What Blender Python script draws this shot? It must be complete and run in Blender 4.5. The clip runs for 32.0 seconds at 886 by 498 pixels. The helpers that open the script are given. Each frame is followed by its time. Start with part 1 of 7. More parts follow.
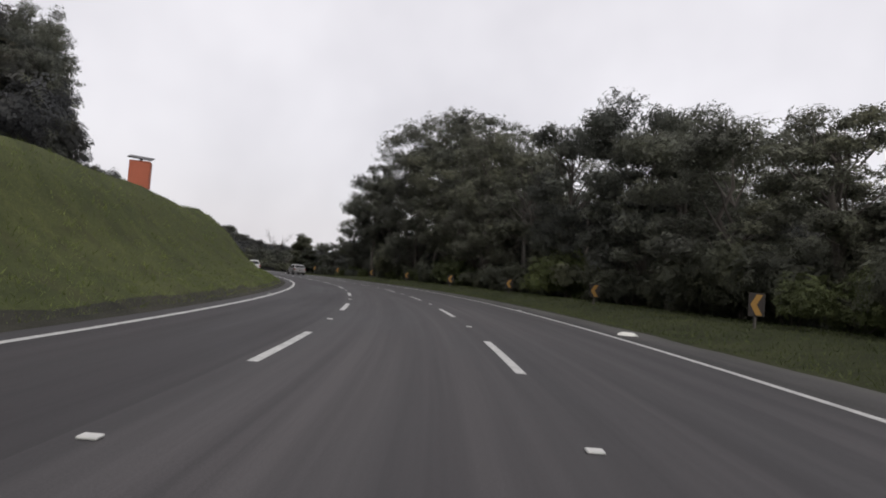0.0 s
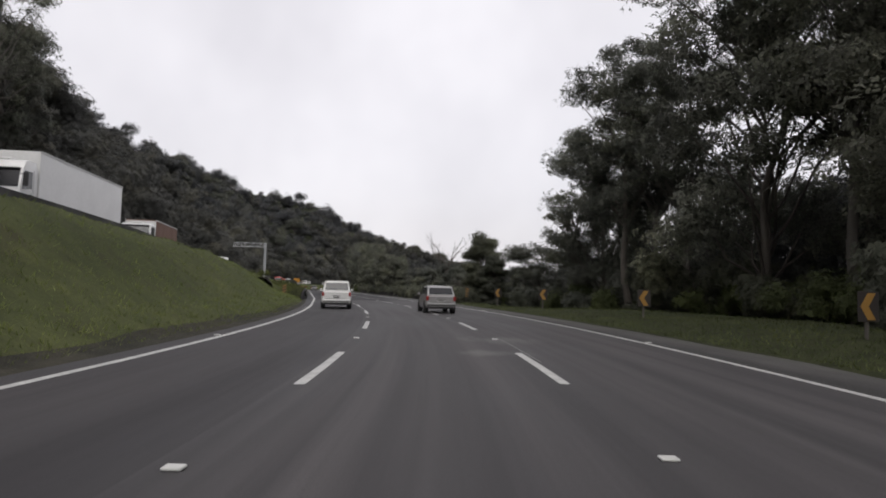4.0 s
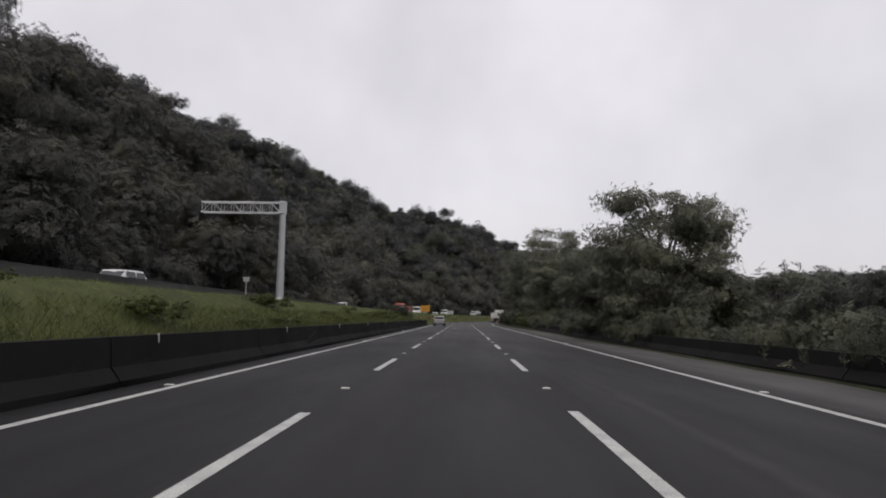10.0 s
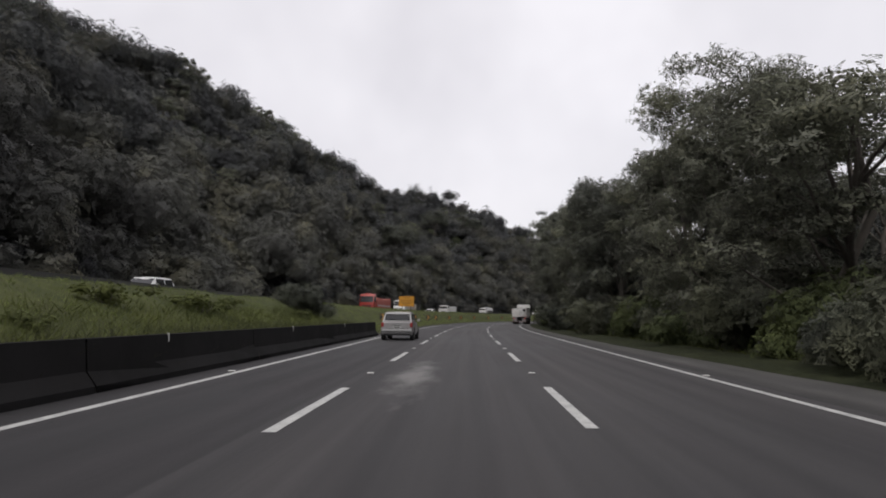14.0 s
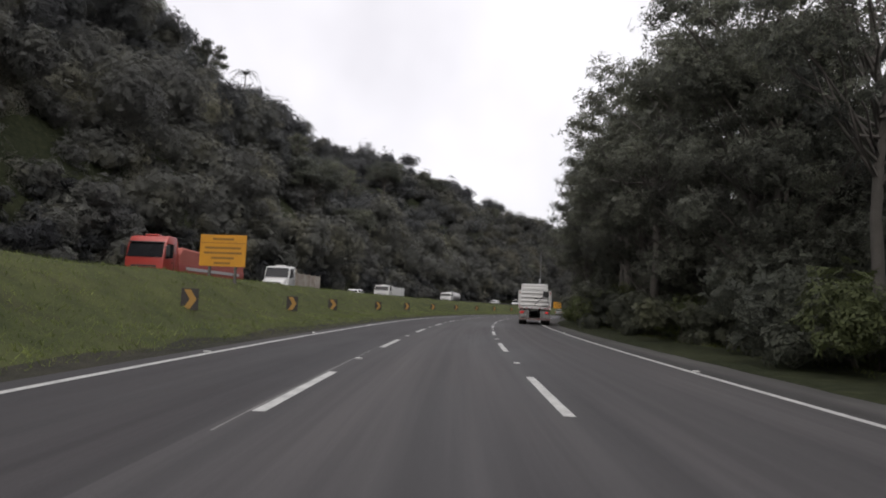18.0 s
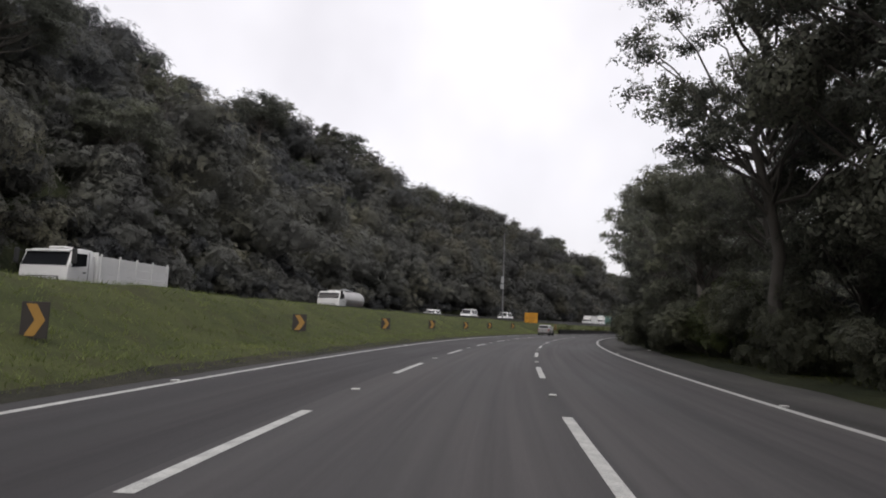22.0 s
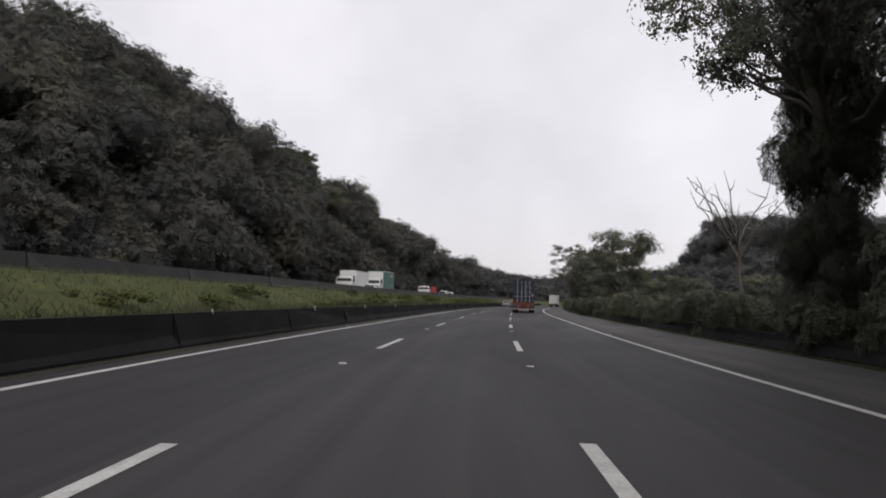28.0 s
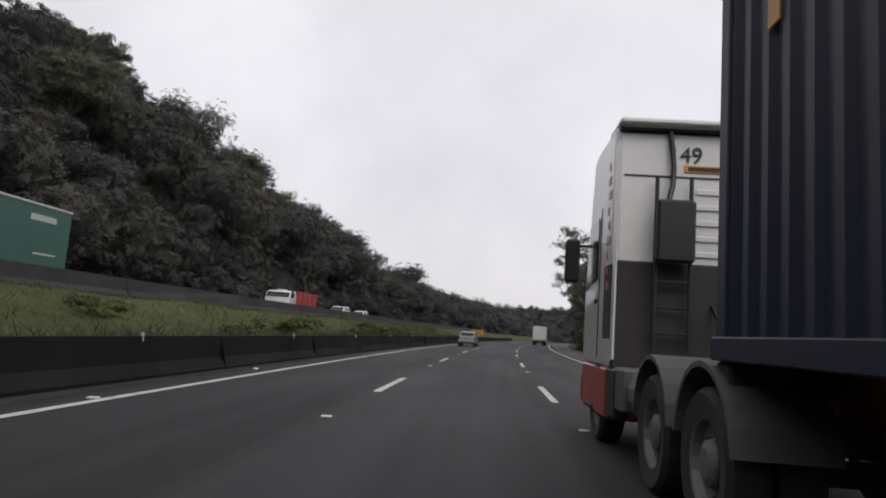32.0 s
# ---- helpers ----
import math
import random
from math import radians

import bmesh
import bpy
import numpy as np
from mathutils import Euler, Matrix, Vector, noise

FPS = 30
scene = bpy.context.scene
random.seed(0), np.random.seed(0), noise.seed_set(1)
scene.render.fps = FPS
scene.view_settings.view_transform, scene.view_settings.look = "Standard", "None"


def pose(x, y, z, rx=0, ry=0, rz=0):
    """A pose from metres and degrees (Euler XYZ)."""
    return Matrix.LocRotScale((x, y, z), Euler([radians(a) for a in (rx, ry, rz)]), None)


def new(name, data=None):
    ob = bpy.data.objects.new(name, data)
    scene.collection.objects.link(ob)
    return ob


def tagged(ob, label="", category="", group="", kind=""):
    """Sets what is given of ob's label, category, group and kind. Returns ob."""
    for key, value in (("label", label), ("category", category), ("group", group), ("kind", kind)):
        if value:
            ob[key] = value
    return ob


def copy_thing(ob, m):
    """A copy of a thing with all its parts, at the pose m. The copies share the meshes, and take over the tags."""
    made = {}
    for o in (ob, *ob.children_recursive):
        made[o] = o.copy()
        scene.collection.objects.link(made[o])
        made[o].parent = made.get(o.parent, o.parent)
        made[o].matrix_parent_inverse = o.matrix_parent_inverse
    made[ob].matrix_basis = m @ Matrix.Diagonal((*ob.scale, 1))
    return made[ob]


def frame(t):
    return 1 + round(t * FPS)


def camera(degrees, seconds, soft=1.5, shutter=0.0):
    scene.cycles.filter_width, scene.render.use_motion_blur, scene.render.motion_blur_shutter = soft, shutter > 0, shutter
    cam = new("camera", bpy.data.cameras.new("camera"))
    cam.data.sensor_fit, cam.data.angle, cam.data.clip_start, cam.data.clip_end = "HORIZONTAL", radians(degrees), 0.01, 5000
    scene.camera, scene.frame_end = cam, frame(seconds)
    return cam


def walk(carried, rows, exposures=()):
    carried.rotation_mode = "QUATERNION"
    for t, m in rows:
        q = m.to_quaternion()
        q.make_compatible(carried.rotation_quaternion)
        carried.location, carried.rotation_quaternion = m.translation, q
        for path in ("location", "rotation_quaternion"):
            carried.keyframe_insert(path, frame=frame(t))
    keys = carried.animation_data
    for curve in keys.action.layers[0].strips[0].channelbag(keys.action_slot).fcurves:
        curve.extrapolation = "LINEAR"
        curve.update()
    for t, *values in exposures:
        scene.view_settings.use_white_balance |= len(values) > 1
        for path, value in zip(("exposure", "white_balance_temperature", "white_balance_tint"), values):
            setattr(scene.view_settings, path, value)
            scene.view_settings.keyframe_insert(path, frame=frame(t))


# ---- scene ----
# ---------------------------------------------------------------- camera
ROWS = [
    (0.0, -0.045, -14.816, -3.40, 2.42, -4.33),
    (0.5, 0.523, -7.566, -1.30, 2.98, -2.22),
    (1.0, 0.717, -0.098, 1.60, 4.24, -1.31),
    (1.5, 0.261, 8.112, 3.23, 3.43, -1.44),
    (2.0, -0.552, 16.147, 6.17, 3.41, -3.07),
    (2.5, -1.287, 22.972, 8.62, 3.22, -2.43),
    (3.0, -2.163, 29.666, 9.87, 3.84, -1.58),
    (3.5, -3.451, 37.104, 12.57, 4.18, -1.61),
    (4.0, -5.107, 44.726, 15.27, 3.53, -1.54),
    (4.5, -7.078, 52.172, 18.47, 4.03, -1.44),
    (5.5, -11.942, 66.811, 22.34, 4.40, -2.14),
    (6.5, -18.035, 81.655, 24.37, 4.53, -1.48),
    (7.0, -21.545, 89.370, 25.27, 4.73, 0.32),
    (7.5, -25.378, 97.498, 27.42, 4.71, 1.31),
    (8.0, -29.244, 105.446, 27.96, 6.10, -0.60),
    (8.5, -32.800, 112.535, 31.76, 8.11, -0.44),
    (9.0, -36.318, 119.425, 28.86, 6.71, -0.28),
    (9.5, -40.089, 126.648, 28.95, 4.95, -0.43),
    (10.0, -43.843, 133.855, 28.64, 5.89, -0.89),
    (10.5, -47.320, 140.755, 28.22, 5.33, -0.57),
    (11.0, -50.774, 147.709, 29.29, 4.77, -0.46),
    (11.5, -54.414, 155.097, 29.68, 7.38, -0.16),
    (12.0, -58.112, 162.561, 30.77, 6.59, -0.36),
    (12.5, -61.806, 169.799, 29.34, 6.02, -0.81),
    (13.0, -65.522, 177.019, 29.61, 5.24, -2.06),
    (13.5, -69.271, 184.368, 28.29, 4.86, -1.55),
    (14.0, -73.031, 191.739, 29.26, 5.78, -0.65),
    (14.5, -76.723, 198.974, 29.53, 4.61, -0.76),
    (15.5, -83.952, 213.160, 28.86, 4.78, -0.93),
    (16.5, -91.361, 227.760, 28.50, 5.75, -1.10),
    (17.0, -95.260, 235.522, 29.17, 5.59, -1.21),
    (17.5, -99.316, 243.719, 28.06, 5.33, -1.72),
    (18.0, -103.292, 251.996, 25.66, 4.86, -2.43),
    (18.5, -107.013, 260.074, 24.05, 4.88, -1.17),
    (19.0, -110.545, 268.078, 23.85, 5.70, -0.81),
    (19.5, -113.897, 276.014, 25.62, 5.63, 0.14),
    (20.0, -117.093, 283.956, 24.30, 4.87, 0.09),
    (20.5, -120.114, 291.930, 23.07, 5.28, -0.90),
    (21.0, -123.075, 300.094, 22.34, 5.10, -1.70),
    (21.5, -126.088, 308.755, 20.83, 5.97, -2.32),
    (22.0, -128.920, 317.565, 20.21, 6.33, -2.15),
    (22.5, -131.492, 326.131, 18.61, 6.06, -1.48),
    (23.0, -133.840, 334.771, 16.71, 5.89, -1.71),
    (23.5, -135.925, 343.659, 14.59, 6.21, -1.59),
    (24.0, -137.788, 352.815, 12.96, 6.73, -1.37),
    (24.5, -139.451, 362.439, 12.97, 7.19, -1.45),
    (25.0, -140.863, 372.193, 11.27, 6.36, -2.03),
    (25.5, -141.998, 381.662, 8.37, 5.76, -2.03),
    (26.5, -143.489, 400.081, 4.39, 6.18, -2.25),
    (27.5, -144.006, 418.651, 1.61, 5.87, -2.07),
    (28.0, -143.890, 428.311, 0.21, 4.37, -1.57),
    (28.5, -143.507, 438.321, -1.22, 3.65, -1.55),
    (29.0, -142.912, 448.312, -0.95, 6.43, -1.83),
    (29.5, -142.217, 457.945, -1.43, 4.97, -1.74),
    (30.0, -141.433, 467.550, -2.02, 6.22, -1.85),
    (30.5, -140.575, 477.415, -3.41, 5.91, -2.46),
    (31.0, -139.653, 487.308, -4.10, 5.01, -2.68),
    (31.5, -138.612, 497.057, -3.89, 6.16, -2.74),
    (32.0, -137.464, 506.760, -3.78, 7.11, -3.99),
]
CURVE = [5.38, 5.13, 4.94, 5.80, 5.14, 3.82, 1.27, -0.01, 0.01, -0.16, 0.02, 0.14, 0.09, -0.23, -1.00, -1.53, -1.74, -1.79, -3.62, -2.65, -2.63, -2.71, -2.95, -3.11, -2.78, -1.70, -0.07, -0.56, -1.38, -1.01, -0.95, -0.96, -0.81, -0.54, -0.28, -0.09, 0.00, 0.06]          # curvature of the road, 1/km, every 20 m from s = -20
cam = camera(67.4, 32.0, soft=1.9)
EYE = 1.24
walk(cam, [(t, pose(x, y, EYE, 90 + pitch, roll, yaw)) for t, x, y, yaw, pitch, roll in ROWS],
     exposures=[(0, -0.08), (4, 0.0), (7, -0.16), (9, -0.33), (10, -0.2), (11, -0.22), (13, -0.1), (15, 0.02), (17, 0.12), (19, 0.2),
                (22, 0.15), (25, 0.05), (28, -0.05), (29, -0.2), (31, -0.14), (32, -0.08)])

# ---------------------------------------------------------------- sky and light
world = bpy.data.worlds.new("overcast_sky")
scene.world = world
world.use_nodes = True
wn, wl = world.node_tree.nodes, world.node_tree.links
wn.clear()
w_out = wn.new("ShaderNodeOutputWorld")
w_sky = wn.new("ShaderNodeTexSky")
w_sky.sky_type, w_sky.sun_disc = "NISHITA", False
w_sky.sun_elevation, w_sky.sun_rotation = radians(52), radians(200)
w_sky.dust_density, w_sky.air_density = 4.0, 1.0
w_b1 = wn.new("ShaderNodeBackground")
w_b1.inputs[1].default_value = 0.02
w_cloud = wn.new("ShaderNodeTexNoise")
w_cloud.inputs["Scale"].default_value = 2.2
w_cloud.inputs["Detail"].default_value = 4.0
w_cloud.inputs["Roughness"].default_value = 0.55
w_ramp = wn.new("ShaderNodeValToRGB")
w_ramp.color_ramp.elements[0].position, w_ramp.color_ramp.elements[0].color = 0.32, (0.78, 0.75, 0.785, 1)
w_ramp.color_ramp.elements[1].position, w_ramp.color_ramp.elements[1].color = 0.66, (1.0, 0.967, 1.0, 1)
w_b2 = wn.new("ShaderNodeBackground")
w_b2.inputs[1].default_value = 0.92
w_add = wn.new("ShaderNodeAddShader")
wl.new(w_sky.outputs[0], w_b1.inputs[0])
wl.new(w_cloud.outputs["Fac"], w_ramp.inputs[0])
wl.new(w_ramp.outputs[0], w_b2.inputs[0])
wl.new(w_b1.outputs[0], w_add.inputs[0])
wl.new(w_b2.outputs[0], w_add.inputs[1])
wl.new(w_add.outputs[0], w_out.inputs[0])

sun = new("sun", bpy.data.lights.new("sun", "SUN"))
sun.data.energy, sun.data.angle, sun.data.color = 1.4, radians(40), (1.0, 0.97, 0.93)
sun.matrix_world = pose(0, 0, 200, 38, 0, 20)

# ---------------------------------------------------------------- the road's line
rng = np.random.default_rng(7)
RS = np.arange(-160.0, 900.0, 2.0)
_k = np.interp(RS, -20 + 20.0 * np.arange(len(CURVE)), np.array(CURVE) / 1000.0)
_k[RS < -20] = CURVE[0] / 1000.0
_k[RS > 640] = -0.0006
_th = np.concatenate([[0], np.cumsum((_k[1:] + _k[:-1]) / 2 * 2.0)])
RT = _th - np.interp(0, RS, _th)
_dx, _dy = -np.sin(RT), np.cos(RT)
RX = np.concatenate([[0], np.cumsum((_dx[1:] + _dx[:-1]) / 2 * 2.0)])
RY = np.concatenate([[0], np.cumsum((_dy[1:] + _dy[:-1]) / 2 * 2.0)])
RX, RY = RX - np.interp(0, RS, RX), RY - np.interp(0, RS, RY)


def at(s, lat):
    """World x, y of the place s metres along the road and lat metres to its left; and the road's heading."""
    th = np.interp(s, RS, RT)
    return np.interp(s, RS, RX) - lat * np.cos(th), np.interp(s, RS, RY) - lat * np.sin(th), th


def spot(s, lat, z=0.0, turn=0.0):
    """A pose on the road, facing along it."""
    x, y, th = at(s, lat)
    return pose(float(x), float(y), z, 0, 0, math.degrees(float(th)) + turn)


def knots(s, table):
    return np.interp(s, [a for a, _ in table], [b for _, b in table])


# ---------------------------------------------------------------- materials
def nodes_of(name):
    m = bpy.data.materials.new(name)
    m.use_nodes = True
    nt = m.node_tree
    return m, nt.nodes, nt.links, nt.nodes["Principled BSDF"]


def ramp(n, l, fac, stops):
    r = n.new("ShaderNodeValToRGB")
    while len(r.color_ramp.elements) < len(stops):
        r.color_ramp.elements.new(0.5)
    for e, (p, c) in zip(r.color_ramp.elements, stops):
        e.position, e.color = p, (*c, 1)
    l.new(fac, r.inputs[0])
    return r.outputs[0]


def noise_node(n, l, scale, detail=4.0, rough=0.6, vec=None):
    t = n.new("ShaderNodeTexNoise")
    t.inputs["Scale"].default_value, t.inputs["Detail"].default_value, t.inputs["Roughness"].default_value = scale, detail, rough
    if vec is not None:
        l.new(vec, t.inputs["Vector"])
    return t.outputs["Fac"]


def mixc(n, l, fac, a, b, kind="MIX"):
    x = n.new("ShaderNodeMix")
    x.data_type, x.blend_type = "RGBA", kind
    for sock, v in ((0, fac), (6, a), (7, b)):
        if hasattr(v, "is_output"):
            l.new(v, x.inputs[sock])
        else:
            x.inputs[sock].default_value = v if sock == 0 else (*v, 1)
    return x.outputs[2]


def bump(n, l, b, height, strength=0.3, dist=0.02):
    x = n.new("ShaderNodeBump")
    x.inputs["Strength"].default_value, x.inputs["Distance"].default_value = strength, dist
    l.new(height, x.inputs["Height"])
    l.new(x.outputs[0], b.inputs["Normal"])


def coords(n, out="Object"):
    return n.new("ShaderNodeTexCoord").outputs[out]


def worn(name, color, rough=0.5, metal=0.0, dirt=0.35, scale=6.0, dark=None, coat=0.0, relief=0.1):
    """Paint, plastic, rubber or metal with a little grime at two scales."""
    m, n, l, b = nodes_of(name)
    c = coords(n)
    big, fine = noise_node(n, l, scale * 0.25, 5.0, 0.65, c), noise_node(n, l, scale * 5, 3.0, 0.6, c)
    dk = dark or tuple(0.45 * v + 0.012 for v in color)
    f = n.new("ShaderNodeMath")
    f.operation = "MULTIPLY"
    l.new(ramp(n, l, big, [(0.42, (0, 0, 0)), (0.75, (1, 1, 1))]), f.inputs[0])
    f.inputs[1].default_value = dirt
    col = mixc(n, l, f.outputs[0], color, dk)
    col = mixc(n, l, 0.18, col, ramp(n, l, fine, [(0.3, tuple(0.8 * v for v in color)), (0.7, tuple(min(1, 1.15 * v) for v in color))]))
    l.new(col, b.inputs["Base Color"])
    l.new(ramp(n, l, big, [(0.3, (rough * 0.85,) * 3), (0.8, (min(1, rough * 1.25),) * 3)]), b.inputs["Roughness"])
    b.inputs["Metallic"].default_value = metal
    b.inputs["Coat Weight"].default_value = coat
    bump(n, l, b, fine, relief, 0.004)
    return m


def foliage(name, color, patch_scale=0.16, leaf=0.0, thin=0.3, spread=0.16, cover=0.47, fleck=0.8, tone=((0.62, 0.62, 0.66), (0.96, 0.98, 0.94), (1.38, 1.36, 1.14))):
    """Leaves: small differences from leaf to leaf, larger ones from clump to clump and tree to tree.
    leaf: leaves to the metre, cut out of each spray; 0 for plain blades."""
    m, n, l, b = nodes_of(name)
    g = n.new("ShaderNodeNewGeometry")
    lo, hi = tuple(v * (1 - spread) for v in color), tuple(v * (1 + spread) for v in color)
    col = ramp(n, l, g.outputs["Random Per Island"], [(0.0, lo), (0.75, tuple(color)), (1.0, hi)])
    patch = noise_node(n, l, patch_scale, 3.0, 0.55, coords(n))
    col = mixc(n, l, 0.8, col, ramp(n, l, patch, [(0.32, tone[0]), (0.52, tone[1]), (0.70, tone[2])]), "MULTIPLY")
    info = n.new("ShaderNodeObjectInfo")
    col = mixc(n, l, 0.8, col, ramp(n, l, info.outputs["Random"], [(0.0, (0.76, 0.79, 0.82)), (1.0, (1.2, 1.19, 1.04))]), "MULTIPLY")
    if leaf:
        cell = n.new("ShaderNodeTexVoronoi")
        cell.inputs["Scale"].default_value = leaf
        l.new(coords(n), cell.inputs["Vector"])
        sep = n.new("ShaderNodeSeparateColor")
        l.new(cell.outputs["Color"], sep.inputs[0])
        col = mixc(n, l, fleck, col, ramp(n, l, sep.outputs[0], [(0.0, (0.66, 0.67, 0.68)), (1.0, (1.34, 1.33, 1.26))]), "MULTIPLY")
    l.new(col, b.inputs["Base Color"])
    sheer = n.new("ShaderNodeBsdfTranslucent")
    l.new(col, sheer.inputs["Color"])
    both = n.new("ShaderNodeMixShader")
    both.inputs[0].default_value = thin
    l.new(b.outputs[0], both.inputs[1])
    l.new(sheer.outputs[0], both.inputs[2])
    out = both.outputs[0]
    if leaf:
        gap = n.new("ShaderNodeMath")
        gap.operation = "GREATER_THAN"
        l.new(cell.outputs["Distance"], gap.inputs[0])
        gap.inputs[1].default_value = cover
        clear = n.new("ShaderNodeBsdfTransparent")
        cut = n.new("ShaderNodeMixShader")
        l.new(gap.outputs[0], cut.inputs[0])
        l.new(out, cut.inputs[1])
        l.new(clear.outputs[0], cut.inputs[2])
        out = cut.outputs[0]
    l.new(out, n["Material Output"].inputs[0])
    b.inputs["Roughness"].default_value = 0.7
    b.inputs["Specular IOR Level"].default_value = 0.2
    return m


def asphalt_material():
    m, n, l, b = nodes_of("worn_asphalt")
    uv = n.new("ShaderNodeUVMap")
    sep = n.new("ShaderNodeSeparateXYZ")
    l.new(uv.outputs[0], sep.inputs[0])

    def scaled(sx, sy):
        mp = n.new("ShaderNodeMapping")
        mp.inputs["Scale"].default_value = (sx, sy, 1)
        l.new(uv.outputs[0], mp.inputs[0])
        return mp.outputs[0]
    fine = noise_node(n, l, 55.0, 3.0, 0.7, scaled(1, 1))
    patch = noise_node(n, l, 1.0, 5.0, 0.6, scaled(0.35, 0.06))
    streak = noise_node(n, l, 1.0, 4.0, 0.6, scaled(2.6, 0.03))
    col = ramp(n, l, fine, [(0.3, (0.050, 0.0478, 0.0495)), (0.7, (0.0745, 0.0712, 0.0735))])
    col = mixc(n, l, 0.7, col, ramp(n, l, patch, [(0.33, (0.64, 0.64, 0.66)), (0.68, (1.3, 1.28, 1.26))]), "MULTIPLY")
    col = mixc(n, l, 0.6, col, ramp(n, l, streak, [(0.36, (0.6, 0.6, 0.61)), (0.66, (1.3, 1.29, 1.27))]), "MULTIPLY")
    # pale dust spilt on the surface
    for cs_, cl_, rs_, rl_, pale in ((221.5, 0.75, 5.5, 0.6, 0.36), (197.0, 0.3, 2.5, 0.5, 0.25), (62.0, -1.9, 1.6, 1.3, 0.17), (58.5, -1.2, 0.9, 1.0, 0.17), (125.5, 0.2, 1.2, 3.0, 0.3), (122.0, -2.05, 9.0, 0.28, 0.24), (150.0, -2.9, 12.0, 0.22, 0.2)):
        mp = n.new("ShaderNodeMapping")
        mp.vector_type = "TEXTURE"
        mp.inputs["Location"].default_value = (cl_, cs_, 0)
        mp.inputs["Scale"].default_value = (rl_, rs_, 1)
        l.new(uv.outputs[0], mp.inputs[0])
        ln = n.new("ShaderNodeVectorMath")
        ln.operation = "LENGTH"
        l.new(mp.outputs[0], ln.inputs[0])
        ad = n.new("ShaderNodeMath")
        ad.operation = "MULTIPLY_ADD"
        l.new(noise_node(n, l, 1.0, 5.0, 0.7, scaled(1.8, 0.5)), ad.inputs[0])
        ad.inputs[1].default_value = 1.0
        half = n.new("ShaderNodeMath")
        half.operation = "MULTIPLY"
        half.inputs[1].default_value = 0.5
        l.new(ln.outputs["Value"], half.inputs[0])
        l.new(half.outputs[0], ad.inputs[2])
        col = mixc(n, l, ramp(n, l, ad.outputs[0], [(0.55, (0.5,) * 3), (0.92, (0.0,) * 3)]), col, (pale, pale * 0.97, pale * 0.94))
    # the left lane was resurfaced: darker
    lane = n.new("ShaderNodeMath")
    lane.operation = "GREATER_THAN"
    lane.inputs[1].default_value = 1.95
    l.new(sep.outputs[0], lane.inputs[0])
    col = mixc(n, l, lane.outputs[0], col, mixc(n, l, 1.0, col, (0.64, 0.635, 0.65), "MULTIPLY"))
    # wheel tracks, a little paler, two in each lane
    wave = n.new("ShaderNodeMath")
    wave.operation = "MULTIPLY"
    wave.inputs[1].default_value = 2 * math.pi / 1.75
    l.new(sep.outputs[0], wave.inputs[0])
    cs = n.new("ShaderNodeMath")
    cs.operation = "COSINE"
    l.new(wave.outputs[0], cs.inputs[0])
    mr = n.new("ShaderNodeMapRange")
    mr.inputs[1].default_value, mr.inputs[2].default_value, mr.inputs[3].default_value, mr.inputs[4].default_value = -1, 1, 0.0, 0.22
    l.new(cs.outputs[0], mr.inputs[0])
    col = mixc(n, l, mr.outputs[0], col, (0.045, 0.045, 0.046))
    # two darker stretches, newer surface with joints; dimmer light there also put into colour
    far = n.new("ShaderNodeMapRange")
    far.inputs[1].default_value, far.inputs[2].default_value = 112.0, 112.3
    l.new(sep.outputs[1], far.inputs[0])
    back = n.new("ShaderNodeMapRange")
    back.inputs[1].default_value, back.inputs[2].default_value, back.inputs[3].default_value, back.inputs[4].default_value = 165.0, 250.0, 1.0, 0.0
    l.new(sep.outputs[1], back.inputs[0])
    third = n.new("ShaderNodeMapRange")
    third.inputs[1].default_value, third.inputs[2].default_value = 436.0, 476.0
    l.new(sep.outputs[1], third.inputs[0])
    both = n.new("ShaderNodeMath")
    both.operation = "MULTIPLY"
    l.new(far.outputs[0], both.inputs[0])
    l.new(back.outputs[0], both.inputs[1])
    col = mixc(n, l, both.outputs[0], col, mixc(n, l, 1.0, col, (0.215, 0.212, 0.218), "MULTIPLY"))
    col = mixc(n, l, third.outputs[0], col, mixc(n, l, 1.0, col, (0.38, 0.374, 0.385), "MULTIPLY"))
    old = n.new("ShaderNodeMapRange")
    old.inputs[1].default_value, old.inputs[2].default_value, old.inputs[3].default_value, old.inputs[4].default_value = 108.0, 112.0, 1.0, 0.0
    l.new(sep.outputs[1], old.inputs[0])
    col = mixc(n, l, old.outputs[0], col, mixc(n, l, 1.0, col, (0.9, 0.89, 0.9), "MULTIPLY"))
    l.new(col, b.inputs["Base Color"])
    l.new(ramp(n, l, patch, [(0.3, (0.62,) * 3), (0.7, (0.85,) * 3)]), b.inputs["Roughness"])
    b.inputs["Specular IOR Level"].default_value = 0.22
    bump(n, l, b, fine, 0.35, 0.006)
    return m


